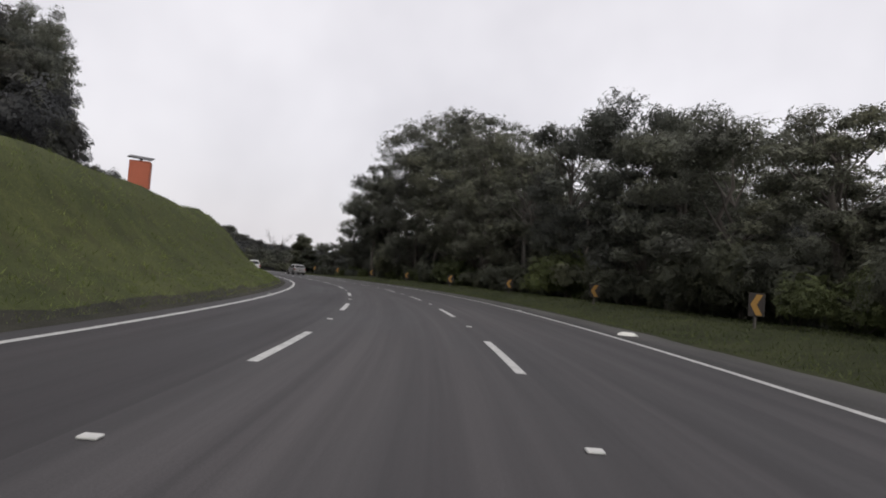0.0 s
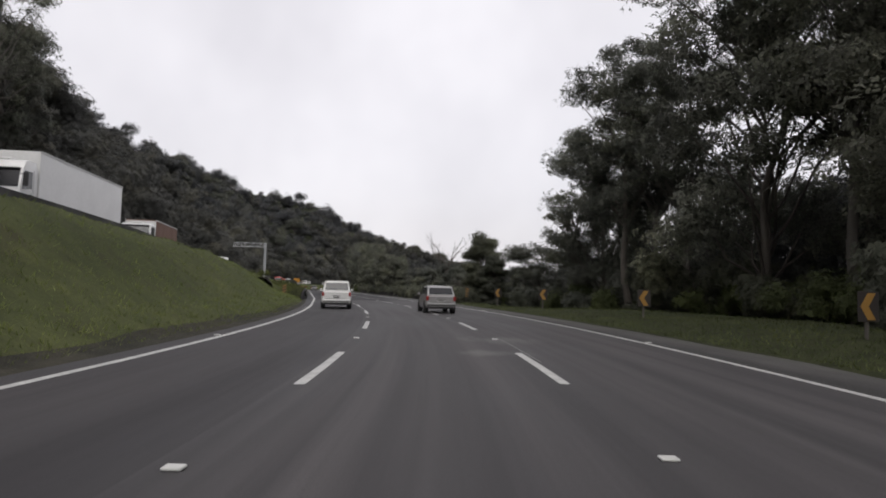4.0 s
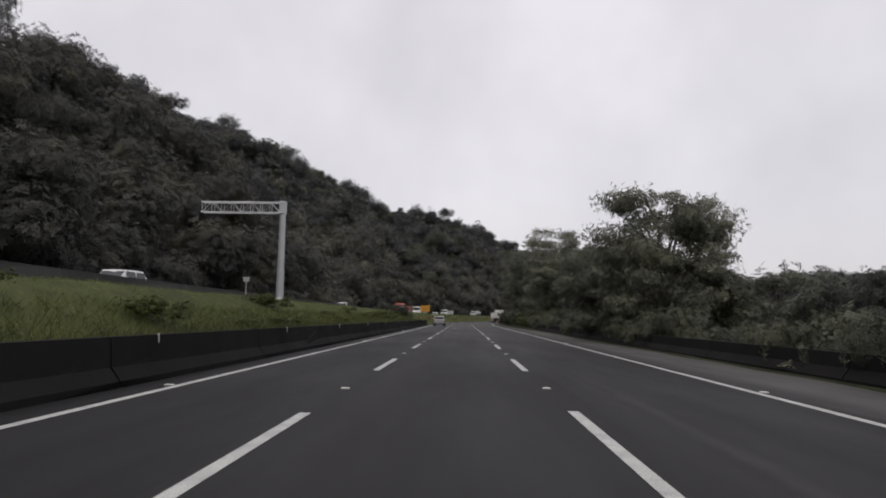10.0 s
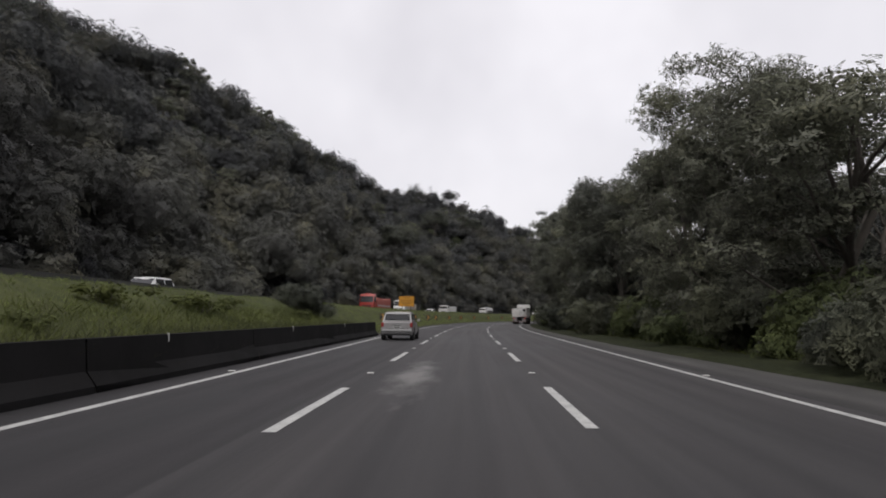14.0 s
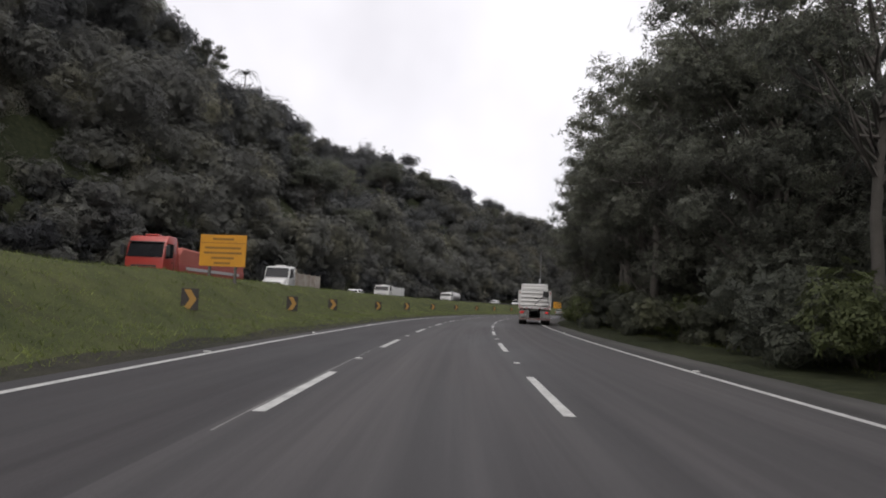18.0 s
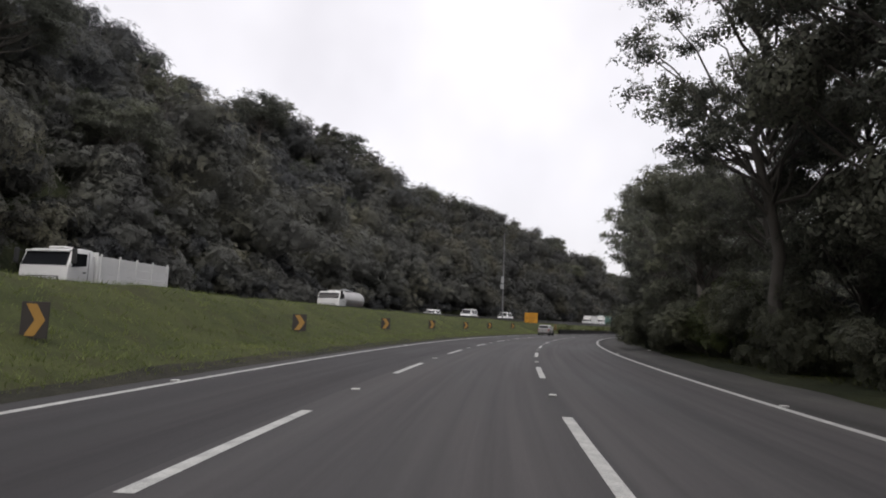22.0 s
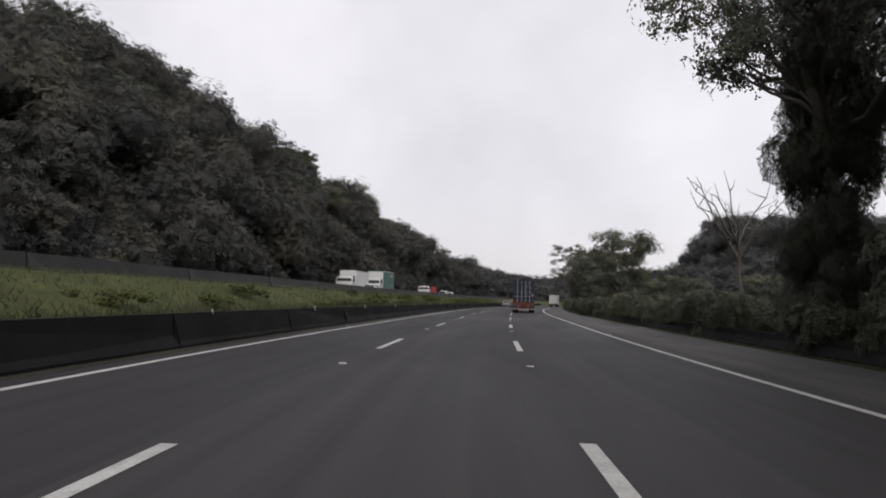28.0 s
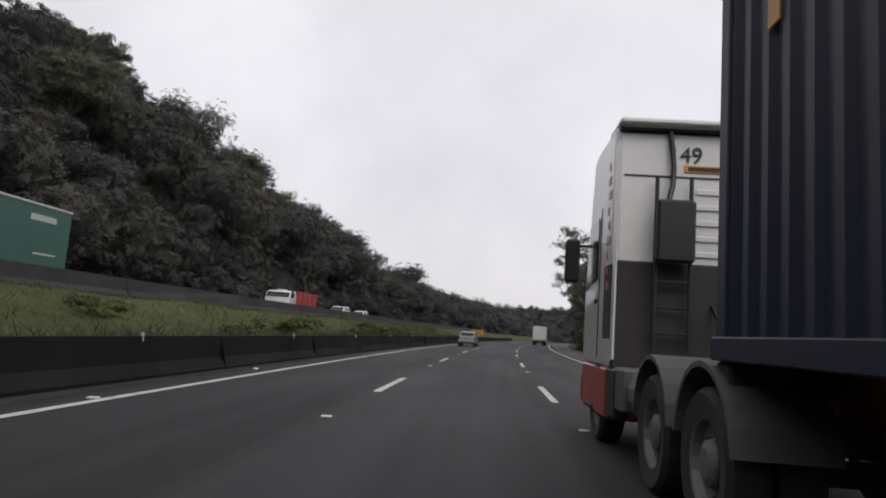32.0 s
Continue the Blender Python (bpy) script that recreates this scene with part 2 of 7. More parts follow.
def shoulder_material():
    """Old grey asphalt under a film of pale dust, with a darker strip along the road."""
    m, n, l, b = nodes_of("dusty_shoulder")
    uv = n.new("ShaderNodeUVMap")
    sep = n.new("ShaderNodeSeparateXYZ")
    l.new(uv.outputs[0], sep.inputs[0])
    mp = n.new("ShaderNodeMapping")
    mp.inputs["Scale"].default_value = (1.2, 0.12, 1)
    l.new(uv.outputs[0], mp.inputs[0])
    fine, streak, big = noise_node(n, l, 40.0, 4.0, 0.7, coords(n)), noise_node(n, l, 1.0, 5.0, 0.65, mp.outputs[0]), noise_node(n, l, 0.35, 4.0, 0.6, coords(n))
    col = ramp(n, l, fine, [(0.3, (0.052, 0.0505, 0.050)), (0.7, (0.088, 0.086, 0.085))])
    col = mixc(n, l, 0.8, col, ramp(n, l, streak, [(0.33, (0.68, 0.68, 0.69)), (0.68, (1.25, 1.24, 1.22))]), "MULTIPLY")
    col = mixc(n, l, 0.8, col, ramp(n, l, big, [(0.3, (0.78, 0.78, 0.78)), (0.7, (1.18, 1.17, 1.15))]), "MULTIPLY")
    near = n.new("ShaderNodeMath")
    near.operation = "MULTIPLY_ADD"
    l.new(streak, near.inputs[0])
    near.inputs[1].default_value = 0.9
    l.new(sep.outputs[0], near.inputs[2])
    strip = n.new("ShaderNodeMapRange")
    strip.inputs[1].default_value, strip.inputs[2].default_value = -6.0, -5.6
    l.new(near.outputs[0], strip.inputs[0])
    col = mixc(n, l, strip.outputs[0], col, mixc(n, l, 1.0, col, (0.62, 0.62, 0.63), "MULTIPLY"))
    l.new(col, b.inputs["Base Color"])
    b.inputs["Roughness"].default_value = 0.85
    b.inputs["Specular IOR Level"].default_value = 0.2
    bump(n, l, b, fine, 0.4, 0.01)
    return m


def ground_material(name, stops, fine_scale=14.0, big_scale=0.22, strength=0.7, mottle=0.0):
    m, n, l, b = nodes_of(name)
    c = coords(n)
    fine, mid, big = noise_node(n, l, fine_scale, 5.0, 0.7, c), noise_node(n, l, 1.3, 4.0, 0.6, c), noise_node(n, l, big_scale, 3.0, 0.5, c)
    col = ramp(n, l, fine, stops)
    col = mixc(n, l, 0.8, col, ramp(n, l, mid, [(0.3, (0.6, 0.62, 0.6)), (0.7, (1.25, 1.2, 1.1))]), "MULTIPLY")
    col = mixc(n, l, 0.8, col, ramp(n, l, big, [(0.3, (0.72, 0.76, 0.7)), (0.7, (1.2, 1.15, 1.05))]), "MULTIPLY")
    if mottle:          # bare and browned patches
        col = mixc(n, l, ramp(n, l, noise_node(n, l, 0.7, 6.0, 0.7, c), [(0.52, (0, 0, 0)), (0.68, (0.75 * mottle,) * 3)]), col, (0.040, 0.038, 0.022))
    l.new(col, b.inputs["Base Color"])
    b.inputs["Roughness"].default_value = 0.95
    b.inputs["Specular IOR Level"].default_value = 0.1
    bump(n, l, b, fine, strength, 0.12)
    return m


def line_paint():
    m, n, l, b = nodes_of("road_line_paint")
    c = coords(n)
    fine, mid = noise_node(n, l, 60.0, 4.0, 0.7, c), noise_node(n, l, 3.0, 4.0, 0.7, c)
    col = ramp(n, l, fine, [(0.25, (0.22, 0.22, 0.22)), (0.55, (0.46, 0.46, 0.45))])
    col = mixc(n, l, 0.8, col, ramp(n, l, mid, [(0.3, (0.62, 0.62, 0.62)), (0.6, (1.1, 1.1, 1.08))]), "MULTIPLY")
    l.new(col, b.inputs["Base Color"])
    b.inputs["Roughness"].default_value = 0.7
    return m


ASPHALT = asphalt_material()
LINE = line_paint()
GRASS = ground_material("verge_grass", [(0.3, (0.036, 0.043, 0.020)), (0.55, (0.064, 0.074, 0.033)), (0.8, (0.100, 0.111, 0.050))], strength=0.2, mottle=1.0)
# darker than GRASS: the shade of the forest edge is put into the colour
SHADED_VERGE = ground_material("shaded_verge", [(0.3, (0.022, 0.026, 0.014)), (0.55, (0.036, 0.042, 0.022)), (0.8, (0.056, 0.062, 0.034))], strength=0.2)
GRAVEL = shoulder_material()
SOIL = ground_material("forest_floor", [(0.25, (0.014, 0.017, 0.010)), (0.55, (0.030, 0.035, 0.020)), (0.8, (0.055, 0.06, 0.035))], 3.0)
BLADES = foliage("grass_blades", (0.145, 0.172, 0.068), 0.5, 0, 0.35, 0.3)
# blades darkened to go with it, forest shade in their colour too
SHADED_BLADES = foliage("shaded_verge_blades", (0.085, 0.100, 0.046), 0.5, 0, 0.3, 0.3)
# brown-green weeds, with the shadow among them put into the colour
SHADOWED_WEED_BLADES = foliage("shadowed_weed_blades", (0.062, 0.064, 0.038), 0.5, 0, 0.3, 0.3)
TALL_BLADES = foliage("long_grass_blades", (0.092, 0.104, 0.038), 0.5, 0, 0.35, 0.3)
LEAF = foliage("tree_leaves", (0.125, 0.128, 0.112), 0.3, 11.0)
LEAF_BIG = foliage("fine_tree_leaves", (0.135, 0.138, 0.122), 0.3, 18.0)
LEAF_BUSH = foliage("bush_leaves", (0.092, 0.096, 0.078), 0.5, 34.0, 0.3, 0.16, 0.52)
LEAF_LIGHT = foliage("pale_leaves", (0.082, 0.096, 0.044), 0.4, 32.0, 0.3, 0.16, 0.52)
HILL_TONE = ((0.54, 0.52, 0.60), (0.94, 0.93, 0.95), (1.55, 1.42, 1.10))
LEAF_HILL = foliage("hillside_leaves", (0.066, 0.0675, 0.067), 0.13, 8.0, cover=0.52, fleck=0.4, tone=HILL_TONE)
# LEAF_HILL lightened for one stretch of hill: haze put into the leaf colour
LEAF_HILL_HAZED = foliage("hazed_hillside_leaves", (0.098, 0.1005, 0.098), 0.13, 8.0, cover=0.52, fleck=0.4, tone=HILL_TONE)
# paler and bluer than the near leaves: distance haze is in the colour
LEAF_FAR_HAZED = foliage("hazed_distant_leaves", (0.090, 0.092, 0.094), 0.08, 4.0, fleck=0.4, tone=HILL_TONE)
BARK = worn("grey_bark", (0.10, 0.088, 0.076), 0.9, 0, 0.6, 8.0, relief=0.6)
PALE_BARK = worn("pale_bark", (0.105, 0.095, 0.085), 0.9, 0, 0.6, 8.0, relief=0.6)
CONCRETE = worn("blackened_concrete", (0.0175, 0.0168, 0.017), 0.95, 0, 0.8, 2.0, dark=(0.010, 0.0098, 0.0096), relief=0.5)
CONCRETE.node_tree.nodes["Principled BSDF"].inputs["Specular IOR Level"].default_value = 0.06
STEEL = worn("galvanised_steel", (0.42, 0.43, 0.44), 0.5, 0.6, 0.35, 3.0)


# ---------------------------------------------------------------- mesh helpers
def mesh_of(name, verts, faces, mat, smooth=False, uvs=None):
    me = bpy.data.meshes.new(name)
    me.from_pydata([tuple(v) for v in verts], [], faces)
    if smooth:
        me.polygons.foreach_set("use_smooth", [True] * len(me.polygons))
    if uvs is not None:
        layer = me.uv_layers.new(name="UVMap")
        idx = np.empty(len(me.loops), dtype=np.int32)
        me.loops.foreach_get("vertex_index", idx)
        layer.data.foreach_set("uv", np.asarray(uvs, dtype=np.float32)[idx].ravel())
    me.materials.append(mat)
    me.update()
    return me


def quad_mesh(name, quads, mat):
    """One mesh of loose quads, from an array of shape (n, 4, 3)."""
    q = np.asarray(quads, dtype=np.float32)
    n, w = len(q), q.shape[1]
    me = bpy.data.meshes.new(name)
    me.vertices.add(w * n)
    me.vertices.foreach_set("co", q.ravel())
    me.loops.add(w * n)
    me.loops.foreach_set("vertex_index", np.arange(w * n, dtype=np.int32))
    me.polygons.add(n)
    me.polygons.foreach_set("loop_start", np.arange(0, w * n, w, dtype=np.int32))
    me.materials.append(mat)
    me.update(calc_edges=True)
    return me


def part(name, bm, material, parent, label=""):
    me = bpy.data.meshes.new(name)
    bm.to_mesh(me)
    bm.free()
    me.materials.append(material)
    ob = new(name, me)
    ob.parent = parent
    if label:
        tagged(ob, label)
    return ob


def child(name, me, parent, label=""):
    ob = new(name, me)
    ob.parent = parent
    if label:
        tagged(ob, label)
    return ob


def thing(name, m, label, category, group="", kind=""):
    ob = new(name)
    ob.empty_display_size = 0.3
    ob.matrix_world = m
    return tagged(ob, label, category, group, kind)


def box(bm, x0, x1, y0, y1, z0, z1, bev=0.0, m=None):
    """Adds a box, bevelled, to bm."""
    r = bmesh.ops.create_cube(bm, size=1.0)
    vs = r["verts"]
    for v in vs:
        v.co = Vector(((x0 + x1) / 2 + v.co.x * (x1 - x0), (y0 + y1) / 2 + v.co.y * (y1 - y0), (z0 + z1) / 2 + v.co.z * (z1 - z0)))
    if m is not None:
        bmesh.ops.transform(bm, matrix=m, verts=vs)
    if bev:
        es = list({e for v in vs for e in v.link_edges})
        bmesh.ops.bevel(bm, geom=es, offset=bev, segments=1, affect="EDGES", profile=0.5)
    return bm


def cyl(bm, a, b, r0, r1=None, n=10, caps=True):
    """Adds a tapered rod from a to b to bm."""
    a, b = Vector(a), Vector(b)
    r1 = r0 if r1 is None else r1
    q = (b - a).to_track_quat("Z", "Y").to_matrix().to_4x4()
    mt = Matrix.Translation((a + b) / 2) @ q
    bmesh.ops.create_cone(bm, cap_ends=caps, segments=n, radius1=r0, radius2=r1, depth=(b - a).length, matrix=mt)
    return bm


def prism(bm, outline, x0, x1, bev=0.0):
    """Adds a solid whose side view (y, z) is outline, from x0 to x1."""
    a = [bm.verts.new((x0, y, z)) for y, z in outline]
    b = [bm.verts.new((x1, y, z)) for y, z in outline]
    k = len(outline)
    fs = [bm.faces.new(a[::-1]), bm.faces.new(b)]
    fs += [bm.faces.new((a[i], a[(i + 1) % k], b[(i + 1) % k], b[i])) for i in range(k)]
    bmesh.ops.recalc_face_normals(bm, faces=fs)
    if bev:
        bmesh.ops.bevel(bm, geom=list({e for f in fs for e in f.edges}), offset=bev, segments=2, affect="EDGES", profile=0.5)
    return bm


def ribbon(name, mat, s0, s1, profile, step=4.0, uv=False, smooth=False):
    """A sheet along the road. profile(s) gives (lat, z) pairs from one edge to the other."""
    ss = np.arange(s0, s1 + 0.01, step)
    verts, uvs = [], []
    for s in ss:
        for lat, z in profile(s):
            x, y, _ = at(s, lat)
            verts.append((float(x), float(y), float(z)))
            uvs.append((lat, s))
    k = len(profile(s0))
    faces = [(i * k + j + 1, i * k + j, (i + 1) * k + j, (i + 1) * k + j + 1) for i in range(len(ss) - 1) for j in range(k - 1)]
    return mesh_of(name, verts, faces, mat, smooth, uvs if uv else None)


# ---------------------------------------------------------------- ground
LANE = 1.75
LE = [(-160, 4.85), (98, 4.95), (116, 4.68), (220, 4.58), (263, 4.78), (285, 4.95), (420, 4.93), (470, 5.02), (490, 4.85), (900, 4.85)]
RE = [(-160, 5.55), (100, 5.65), (118, 5.45), (220, 5.37), (283, 5.6), (900, 5.55)]
OPP = [(-160, 4.6), (40, 4.2), (90, 3.6), (130, 2.6), (165, 2.1), (260, 1.8), (340, 1.4), (420, 1.55), (480, 1.7), (560, 1.75), (900, 1.75)]
BANK = [(-160, 4.1), (25, 4.15), (36, 4.4), (44, 3.8), (52, 3.55), (70, 3.3), (95, 3.1), (112, 2.45), (125, 2.35), (150, 2.15), (300, 2.1), (380, 2.0), (440, 1.9), (480, 1.7), (560, 1.6), (900, 1.6)]


PAVED = [(-160, 7.3), (94, 7.3), (104, 8.0), (150, 8.0), (214, 7.8), (240, 7.1), (330, 7.0), (392, 8.6), (415, 9.15), (900, 9.2)]          # outer edge of the right shoulder


def rolling(x, y, size, amount, seed=0.0):
    return amount * noise.noise(Vector((x / size, y / size, seed)))


def left_profile(s):
    """Verge, bank and the strip up to the opposite carriageway."""
    b, o = float(knots(s, BANK)), float(knots(s, OPP))
    walled = 112 < s < 248 or s > 466
    f = 0.55 if walled else 0.0
    w = [rolling(s, k * 7.0, 4.5, 0.20, 3.0) for k in range(6)]
    out = [(5.35, -0.02), (5.95, 0.02), (6.7, 0.12 + f * 0.6 + 0.08 * b), (7.6, 0.20 * b + f * 0.5 + w[1] * 0.6), (8.7, 0.42 * b + f * 0.4 + w[2] * 0.8), (9.9, 0.74 * b + w[3]),
            (11.2, b + w[4]), (12.6, b + 0.08 + w[5] * 0.6), (14.4, (b + o) / 2), (15.6, o - 0.12)]
    if 108.5 < s < 123:          # cut back in front of the retaining wall
        low, high = float(knots(s, [(108, 1.3), (111, 0.45), (120, 0.45), (123, 0.6)])), float(knots(s, [(117, 2.1), (119.5, 1.8), (123.5, 0.95)]))
        out = [(q, min(z, low) if q < 9 else (high if q < 10 else min(z, high + 0.4))) for q, z in out]
    return out


def right_profile(s):
    deep = float(knots(s, [(-160, 0.2), (80, 0.1), (100, -0.6), (130, -2.2), (200, -2.0), (235, -0.6), (300, -0.2), (440, -0.2), (480, -1.2), (620, -1.2), (680, 0), (900, 0)]))
    hump = float(knots(s, [(-160, 0.35), (80, 0.3), (95, 0.1), (900, 0.1)]))
    w = [rolling(s, 90 + k * 7.0, 5.0, 0.12, 9.0) for k in range(4)]
    e = float(knots(s, PAVED))
    return [(0.2 - e, -0.06), (-0.25 - e, 0.02 + abs(w[0]) * 0.3), (-9.6, hump + w[1]), (-11.5, hump * 1.2 + 0.35 * deep + w[2]), (-14.0, hump + deep + w[3]), (-19.0, deep * 1.5), (-30.0, deep * 2.0 - 0.5), (-44.0, deep * 2.0 - 1.0)]


def hill_height(s, lat):
    """Height of the far ground at road places (arrays)."""
    top = knots(s, [(-160, 41), (60, 42), (115, 42), (150, 31), (185, 22.5), (207, 22.5), (230, 28), (255, 30), (300, 30.5), (325, 40.5), (345, 41), (360, 39), (380, 37), (405, 32), (430, 25), (455, 31.5), (474, 33.5), (484, 28), (498, 24.5), (515, 25.5), (535, 30), (575, 29.5), (610, 29), (640, 24.5), (672, 22), (690, 19.5), (760, 10), (900, 10)])
    o = knots(s, OPP)
    up = np.clip((lat - 27.0) / 33.0, 0, 1)
    left = o + top * (up ** 0.9) + np.clip(lat - 60, 0, 90) * knots(s, [(-160, 0.3), (120, 0.3), (200, 0.36), (300, 0.42), (320, 0.42), (345, 0.5), (370, 0.54), (400, 0.45), (440, 0.35), (480, 0.3), (580, 0.25), (660, 0.12), (900, 0.08)])
    left = left + np.clip(lat - 92, 0, 60) * knots(s, [(400, 0.0), (450, 0.28), (560, 0.3), (600, 0.36), (650, 0.0)])
    right = np.where(lat < -40, knots(s, [(-160, 0), (500, 0), (580, 3), (640, 15), (700, 26), (780, 34), (900, 34)]) * np.clip((-lat - 38) / 24, 0, 1), 0) - 2.0
    return np.where(lat > 0, np.where(lat > 25.0, left, o - 1.5), right)


def road_place(x, y):
    """Nearest s and lat of world places (arrays)."""
    s, lat = np.empty_like(x), np.empty_like(x)
    for i in range(0, len(x), 4000):
        d = np.hypot(x[i:i + 4000, None] - RX[None], y[i:i + 4000, None] - RY[None])
        j = d.argmin(1)
        s[i:i + 4000] = RS[j]
        lat[i:i + 4000] = -(x[i:i + 4000] - RX[j]) * np.cos(RT[j]) - (y[i:i + 4000] - RY[j]) * np.sin(RT[j])
    return s, lat


def end_rise(x, y):
    """The ridge that closes the valley."""
    return np.clip((y - 790) / 120, 0, 1) * 25 * (0.85 + 0.15 * np.sin(x / 45)) - 6.0


def far_ground():
    gx, gy = np.meshgrid(np.arange(-560, 421, 6.0), np.arange(-180, 1101, 6.0))
    x, y = gx.ravel(), gy.ravel()
    s, lat = road_place(x, y)
    z = hill_height(s, lat)
    corridor = (lat > -42) & (lat < 25.5)
    z = np.where(corridor, np.minimum(z, -4.5), z)
    z = np.maximum(z, end_rise(x, y))
    bumps = np.array([noise.noise(Vector((a / 38, b / 38, 1.7))) for a, b in zip(x, y)]) * 1.8
    z = z + np.where(corridor, 0, bumps * np.clip((np.abs(lat) - 26) / 20, 0, 1))
    nx, ny = gx.shape[1], gx.shape[0]
    faces = [(j * nx + i, j * nx + i + 1, (j + 1) * nx + i + 1, (j + 1) * nx + i) for j in range(ny - 1) for i in range(nx - 1)]
    # aprons that carry the sheet out to the horizon
    v = list(zip(x, y, z))
    base = len(v)
    for a in range(48):
        t = 2 * math.pi * a / 48
        v.append((-70 + 520 * math.cos(t) * 1.25, 460 + 700 * math.sin(t) * 1.15, -6.0))
        v.append((-70 + 3600 * math.cos(t), 460 + 3600 * math.sin(t), -8.0))
    for a in range(48):
        b = (a + 1) % 48
        faces.append((base + 2 * a, base + 2 * a + 1, base + 2 * b + 1, base + 2 * b))
    return mesh_of("ground", v, faces, SOIL, True)


ground = tagged(new("ground", far_ground()), "forest ground and wooded hillside beside the motorway", "ground", kind="structure")
road = tagged(new("road", ribbon("road", ASPHALT, -140, 880, lambda s: [(5.5, 0.0), (1.95, 0.0), (-2.0, 0.0), (-5.75, 0.0)], 4.0, True)),
              "worn grey asphalt motorway with three lanes and a darker inner lane", "road", kind="structure")
tagged(new("shoulder", ribbon("shoulder", GRAVEL, -140, 880, lambda s: [(-5.75, -0.004), (-6.45, -0.004), (-6.6, 0.0), (-float(knots(s, PAVED)) + rolling(s, 3, 3, 0.22), 0.0), (-0.35 - float(knots(s, PAVED)) + rolling(s, 9, 2, 0.2), -0.07)], 1.0, True, True)),
       "dusty grey paved hard shoulder along the road edge", "shoulder", kind="structure")
DIRT = ground_material("gutter_dirt", [(0.25, (0.034, 0.034, 0.030)), (0.55, (0.054, 0.053, 0.048)), (0.8, (0.082, 0.080, 0.074))], 20.0)


def gutter_profile(s):
    edge = 6.05 if 104 < s < 249 or s > 462 else 6.2 + rolling(s, 8, 3, 0.3)
    a = sorted(left_profile(s))
    return [(edge, float(np.interp(edge, [q[0] for q in a], [q[1] for q in a])) + 0.012), (5.95, 0.034), (5.62, 0.012), (5.5, -0.002)]


tagged(new("left_gutter", ribbon("left_gutter", DIRT, -140, 880, gutter_profile, 1.0, False, True)),
       "narrow strip of grit between asphalt and grass bank", "gutter", kind="structure")
grass_bank = tagged(new("grass_bank", ribbon("grass_bank", GRASS, -140, 880, lambda s: left_profile(s)[::-1], 2.0, False, True)),
                    "mown green grass bank rising to the opposite carriageway", "grass bank", kind="structure")
grass_verge = tagged(new("grass_verge", ribbon("grass_verge", SHADED_VERGE, -140, 104, right_profile, 2.0, False, True)),
                     "green grass verge between shoulder and forest", "grass verge", kind="structure")
tagged(new("forest_verge", ribbon("forest_verge", SOIL, 104, 880, right_profile, 2.0, False, True)),
       "dark leaf litter and weeds at the forest edge", "verge", kind="structure")
opposite = tagged(new("opposite_road", ribbon("opposite_road", ASPHALT, -140, 880, lambda s: [(26.9, float(knots(s, OPP)) + 0.35), (25.6, float(knots(s, OPP))), (15.5, float(knots(s, OPP)))][::1], 4.0, True)),
                  "grey asphalt carriageway of the oncoming traffic, set higher", "road", kind="structure")

# painted lines
for nm, tab, sg in (("edge_line_left", LE, 1), ("edge_line_right", RE, -1)):
    tagged(child(nm, ribbon(nm, LINE, -100, 860, lambda s, a=tab, g=sg: [(g * float(knots(s, a)) + 0.075, 0.005), (g * float(knots(s, a)) - 0.075, 0.005)], 3.0), road), "worn white edge line")


def dash_places():
    """Start and length of the lane dashes."""
    out = []
    for k in range(-4, 70):
        if k < 9:
            out.append((9 * 11.285 - (9 - k) * 11.99, 4.4))
        elif k <= 38:
            out.append((k * 11.285, 4.4))
        else:
            out.append((38 * 11.285 + (k - 38) * 15.086, 4.2))
    return out


stud_me = bpy.data.meshes.new("road_stud")
_b = bmesh.new()
box(_b, -0.07, 0.07, -0.06, 0.06, 0.0, 0.025, 0.008)
_b.to_mesh(stud_me)
_b.free()
STUD = worn("stud_plastic", (0.5, 0.5, 0.48), 0.5, 0, 0.5, 9.0)
stud_me.materials.append(STUD)
for k, (s0, length) in enumerate(dash_places()):
    for side, lat in ((1, LANE), (-1, -LANE)):
        a = s0 + (0.62 if side < 0 else 0.0)
        child("lane_dash", ribbon("lane_dash", LINE, a, a + length, lambda s, q=lat: [(q + 0.075, 0.005), (q - 0.075, 0.005)], length / 2), road)
        if a < 640:
            st = child("road_stud", stud_me, road)
            st.matrix_world = spot(a - 4.0, lat, 0.0)
            if k % 2 == 0:
                st = child("road_stud", stud_me, road)
                st.matrix_world = spot(a - 4.0, float(knots(a, LE)) + 0.16 if side > 0 else -float(knots(a, RE)) - 0.16, 0.0)

OPEN_JOINT = worn("open_joint", (0.20, 0.195, 0.19), 0.9, 0, 0.9, 2.0, dark=(0.05, 0.05, 0.05))
# lengthwise joints beside the lane lines
for nm, s0, s1, lat in (("lane_joint", 84, 111, 1.86), ("lane_joint", 57, 63, -1.9), ("lane_joint", 256, 268, 1.86), ("lane_joint", 281, 292, 1.86)):
    tagged(child(nm, ribbon(nm, OPEN_JOINT, s0, s1, lambda s, q=lat: [(q + 0.012 + rolling(s, q, 2, 0.02), 0.003), (q - 0.012 + rolling(s, q, 2, 0.02), 0.003)], 1.0), road), "thin pale open joint between two lanes")

# joints across the surface, sealed with pale mortar
JOINT = worn("joint_mortar", (0.085, 0.083, 0.08), 0.9, 0, 0.7, 3.0)
for s, wd in ((113.0, 0.10), (124.6, 0.16), (182.0, 0.09), (249.0, 0.08)):
    tagged(child("surface_joint", ribbon("surface_joint", JOINT, s, s + wd, lambda q: [(4.6, 0.003), (0.0, 0.003), (-5.3, 0.003)], wd), road), "pale worn joint across the asphalt")


